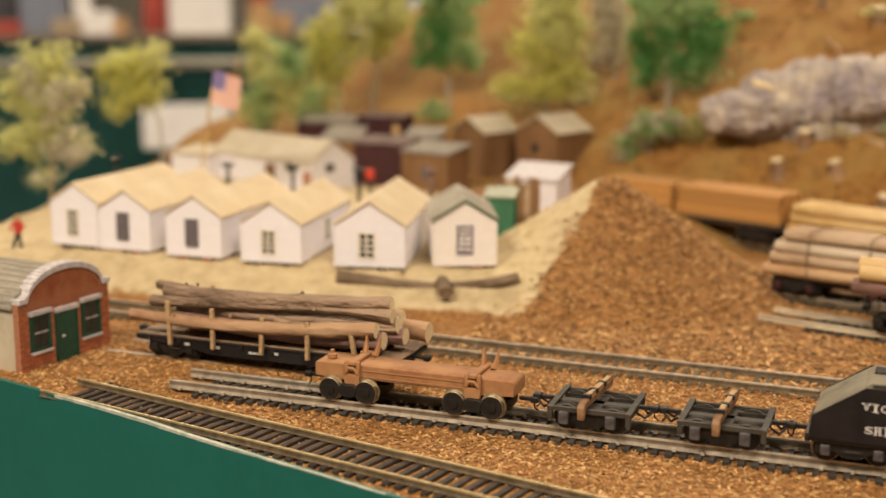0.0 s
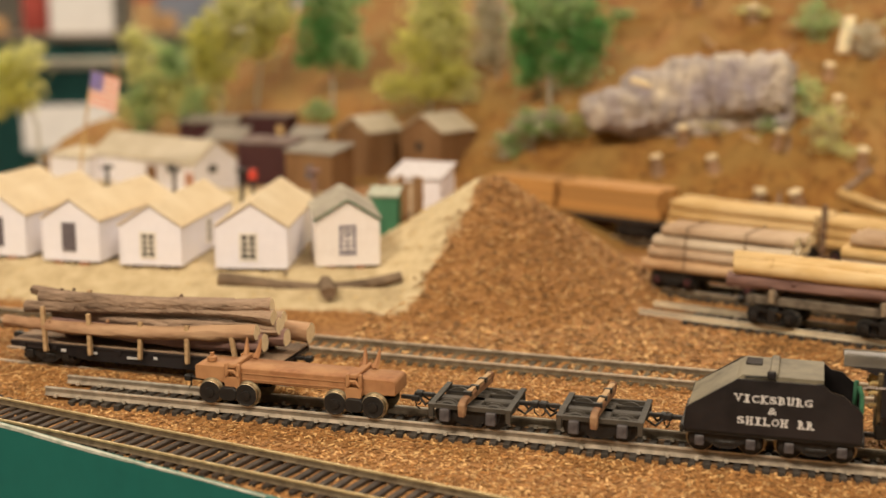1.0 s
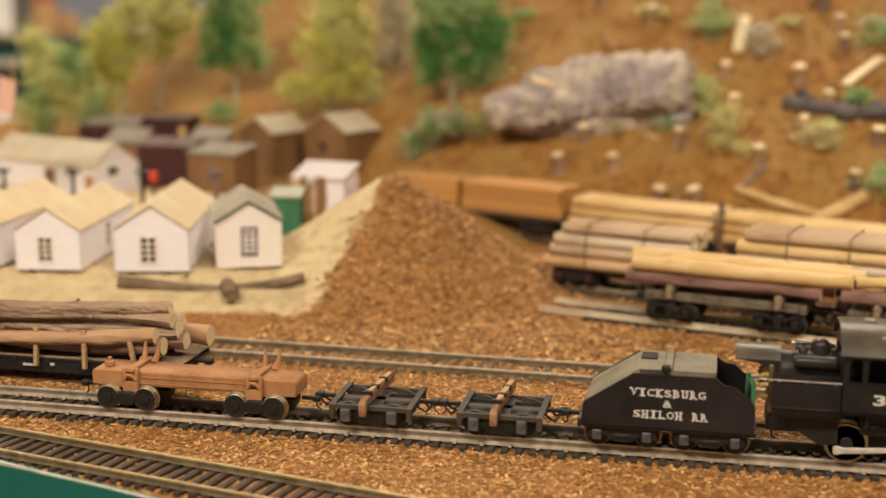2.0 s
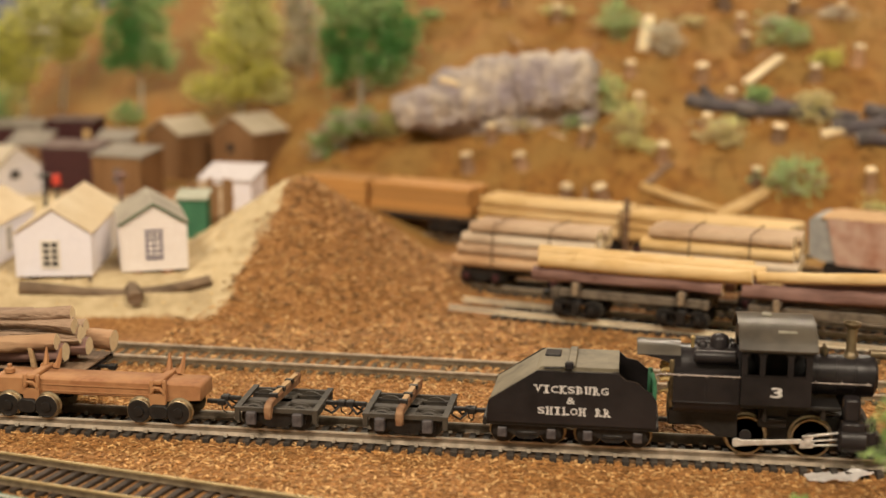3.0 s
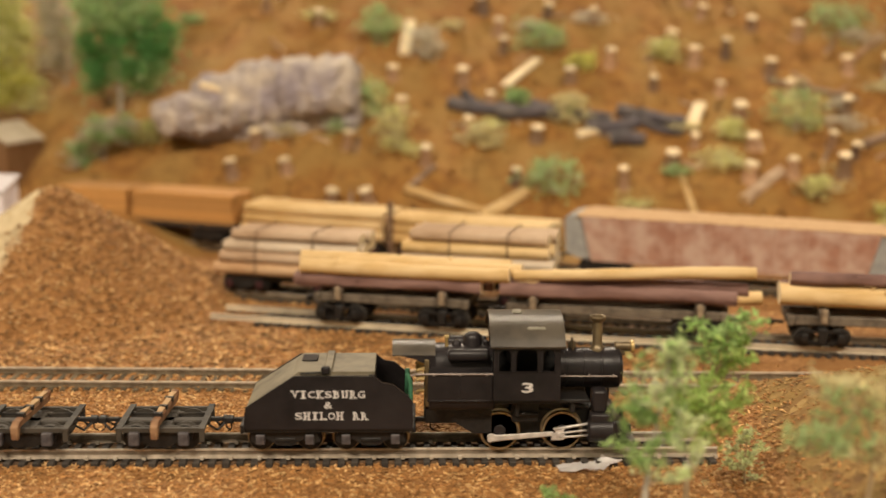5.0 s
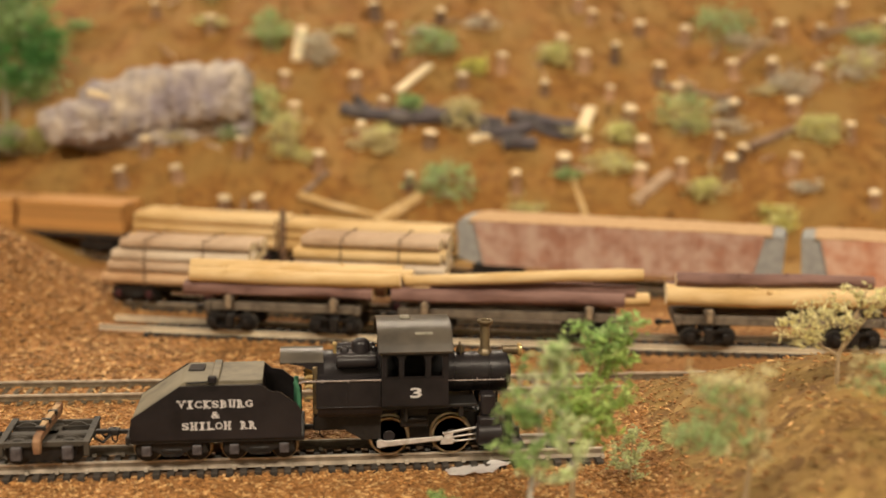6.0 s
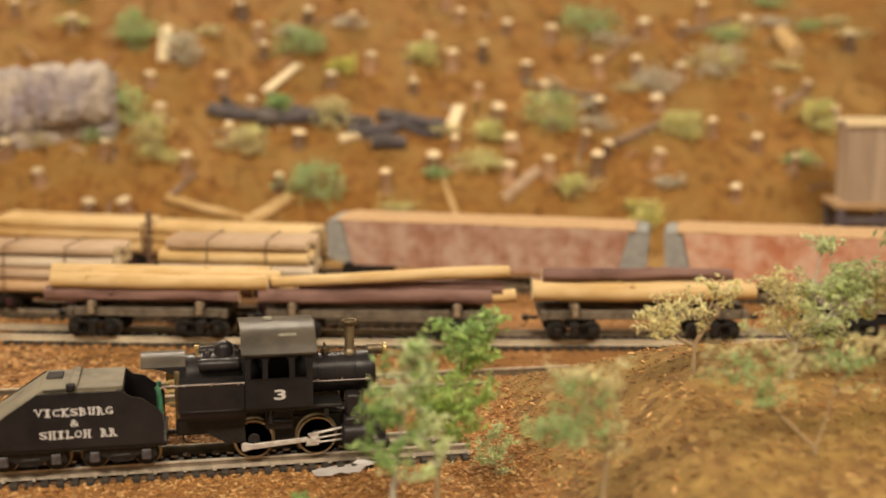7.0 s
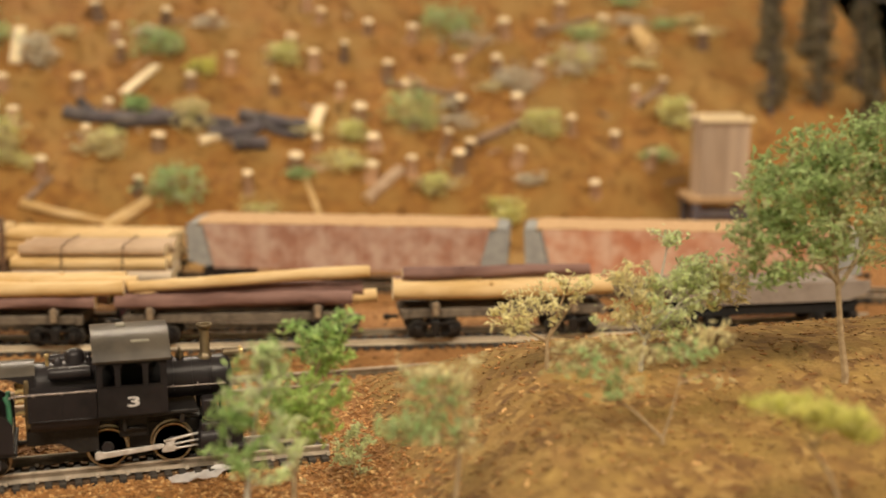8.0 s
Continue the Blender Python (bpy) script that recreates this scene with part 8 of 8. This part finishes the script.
rng = random.Random(505)
for k in range(34):
    x = rng.uniform(-250, 400)
    y = table_at(x, FOOT) + rng.uniform(6, 190)
    low = (M_LEAF_OLIVE, M_LEAF_PALE, M_LEAF_FADED, M_LEAF_GREY)[k % 4]
    tree("bush", x, y, relief(x, y) - 1.0, rng.uniform(4, 8), rng.uniform(12, 22), (low,), M_TRUNK_GREY, 700 + k, "low tuft of faded lichen on the cleared hillside", 420, 1.1, 0.05, 8, (0, 0), 0.30, squash=0.22)
for k in range(38):
    x = rng.uniform(-190, 390)
    y = table_at(x, FOOT) + rng.uniform(4, 185)
    a, l = rng.uniform(0, math.pi), rng.uniform(7, 17)
    lying("stick", (x, y), (x + l * math.cos(a), y + l * math.sin(a)), rng.uniform(0.7, 1.5), (M_BARK, M_TAN, M_BARK_RED)[k % 3], 800 + k, "thin felled stick on the cleared hillside", "stick")


def conifer(x, y, h, spread, seed):
    rng = random.Random(seed)
    ob = thing("conifer", x, y, relief(x, y), 0, "dark shaggy bottle-brush conifer", "tree", "dark conifers on the hill")
    bm = bmesh.new()
    tube(bm, [(0, 0, -3), (0, 0, h * 0.5), (0, 0, h)], [2.2, 1.6, 0.4], 7)
    points = []
    z = h * 0.06
    while z < h:
        r = spread * (1 - 0.55 * z / h)
        for k in range(6):
            a = rng.uniform(0, 6.28)
            q = Vector((math.cos(a) * r, math.sin(a) * r, z - r * 0.25))
            tube(bm, [(0, 0, z), q], [0.5, 0.15], 4)
            for j in range(10):
                t = rng.uniform(0.15, 1.05)
                points.append(Vector((0, 0, z)).lerp(q, t) + Vector((rng.gauss(0, 1), rng.gauss(0, 1), rng.gauss(-0.6, 1))) * r * 0.16)
        z += h * 0.035
    part("trunk", bm, M_BURNT, ob)
    crown = new("crown", leaf_mesh(points, 2.0, rng, (M_LEAF_DARK,)))
    crown.parent = ob


for i, (x, y, h, s) in enumerate(((412, 404, 120, 10), (450, 404, 120, 12), (490, 414, 120, 12), (432, 446, 110, 9), (474, 376, 72, 9), (512, 384, 100, 12), (470, 450, 100, 10))):
    conifer(x, y, h, s, 90 + i)


def build_tissue():
    bm, rng = bmesh.new(), random.Random(4)
    nx, ny = 14, 6
    grid = []
    for i in range(nx + 1):
        row = []
        for j in range(ny + 1):
            u, v = i / nx, j / ny
            wide = (0.35 + 0.65 * math.sin(math.pi * min(1, u * 1.05 + 0.02)) ** 0.6) if u < 0.75 else 0.45 - 1.2 * (u - 0.75)
            p = Vector((u, v, 1)) * 3
            row.append(bm.verts.new((-11 + 22 * u, (v - 0.5) * 9 * wide, 0.5 + 1.7 * abs(noise.noise(p * 1.4)) + rng.uniform(0, 0.2) + (1.0 * u if u > 0.7 else 0))))
        grid.append(row)
    for i in range(nx):
        for j in range(ny):
            bm.faces.new((grid[i][j], grid[i + 1][j], grid[i + 1][j + 1], grid[i][j + 1]))
    bmesh.ops.solidify(bm, geom=bm.faces[:], thickness=0.15)
    single("tissue_scrap", bm, M_PAPER, -29, -5.5, BASE + 0.4, 12, "crumpled scrap of white tissue beside the rail", "paper")


build_tissue()


# ---- loose chips, joined ----
def scatter(name, count, region, sizes, mats, label, seed, mid=None):
    """Thin flakes lying on the ground inside region(x, y)."""
    rng = random.Random(seed)
    verts, faces, slots = [], [], []
    made = tries = 0
    while made < count and tries < count * 12:
        tries += 1
        x, y = rng.uniform(*sizes[0]), rng.uniform(*sizes[1])
        if rng.random() > region(x, y):
            continue
        made += 1
        l, w, t = rng.uniform(*sizes[2]), rng.uniform(*sizes[3]), rng.uniform(0.15, 0.4)
        z = relief(x, y) + rng.uniform(0.0, 0.4)
        turn = Euler((rng.gauss(0, 0.2), rng.gauss(0, 0.2), rng.uniform(0, 6.28))).to_matrix()
        skew = rng.uniform(-0.4, 0.4) * w
        k = len(verts)
        for c in ((-l, -w + skew, 0), (l * 0.8, -w * 0.7, 0), (l, w * 0.8 + skew, 0), (-l * 0.7, w, 0), (-l * 0.9, -w * 0.8, t), (l * 0.75, -w * 0.6, t), (l * 0.9, w * 0.7, t), (-l * 0.65, w * 0.85, t)):
            v = turn @ Vector(c)
            verts.append(((x + v.x) * K, (y + v.y) * K, TABLE + (z + v.z) * K))
        faces += [tuple(k + i for i in q) for q in ((4, 5, 6, 7), (0, 1, 5, 4), (1, 2, 6, 5), (2, 3, 7, 6), (3, 0, 4, 7))]
        slots += [rng.choices(range(len(mats)), (0.55, 0.21, 0.24)[:len(mats)] if len(mats) > 2 else (0.72, 0.28)[:len(mats)])[0]] * 5
    mesh = bpy.data.meshes.new(name)
    mesh.from_pydata(verts, [], faces)
    for m in mats:
        mesh.materials.append(m)
    mesh.polygons.foreach_set("material_index", slots)
    tagged(new(name, mesh), label, "wood chips", kind="stuff")


def off_track(x, y):
    for f, lo, hi in ((t1, -412, -20), (lambda x: 0.0, -375, 15), (t4, -182, 176)):
        if lo < x < hi and -1.6 < y - f(x) < GAUGE + 1.6:
            return 0.10 if f is not t1 else 0.05
    if -592 < x < 128 and -1.6 < y - t3(x) < GAUGE + 1.6:
        return 0.45
    return 1.0


def chip_region(x, y):
    if y < front_edge(x) + 2:
        return 0.0
    return (1 - sand_share(x, y)) * (1 - 0.95 * step(-4, 26, mound_side(x, y))) * off_track(x, y) * (1 - step(-60, -20, y - table_at(x, FOOT)))


scatter("wood_chips", 42000, chip_region, ((-450, 130), (-110, 90), (0.45, 1.6), (0.18, 0.52)), (M_CHIP, M_CHIP_DULL, M_CHIP_PALE), "loose orange brown wood chips between the tracks", 1)
scatter("wood_chips", 17000, chip_region, ((-300, 170), (85, 300), (0.8, 2.4), (0.3, 0.8)), (M_CHIP, M_CHIP_DARK, M_CHIP_PALE), "loose wood chips on the sawdust heap and behind", 2)
scatter("wood_chips", 4200, lambda x, y: 0.5 if y > front_edge(x) + 2 and mound_side(x, y) > 0 else 0, ((0, 300), (-190, 90), (0.4, 1.4), (0.2, 0.5)), (M_CHIP_TAN, M_CHIP_DULL), "loose brown litter on the mound", 3)
scatter("soil_crumbs", 3500, lambda x, y: step(-40, 0, y - table_at(x, FOOT)), ((-420, 400), (330, 620), (1.0, 3.4), (0.5, 1.6)), (M_CHIP_DARK, M_CHIP_DULL), "brown litter on the cleared hillside", 4)
scatter("sand_crumbs", 900, lambda x, y: sand_share(x, y), ((-600, -250), (100, 330), (0.5, 1.4), (0.3, 0.8)), (M_SANDGRAIN,), "sand crumbs on the bank of the cabins", 5)
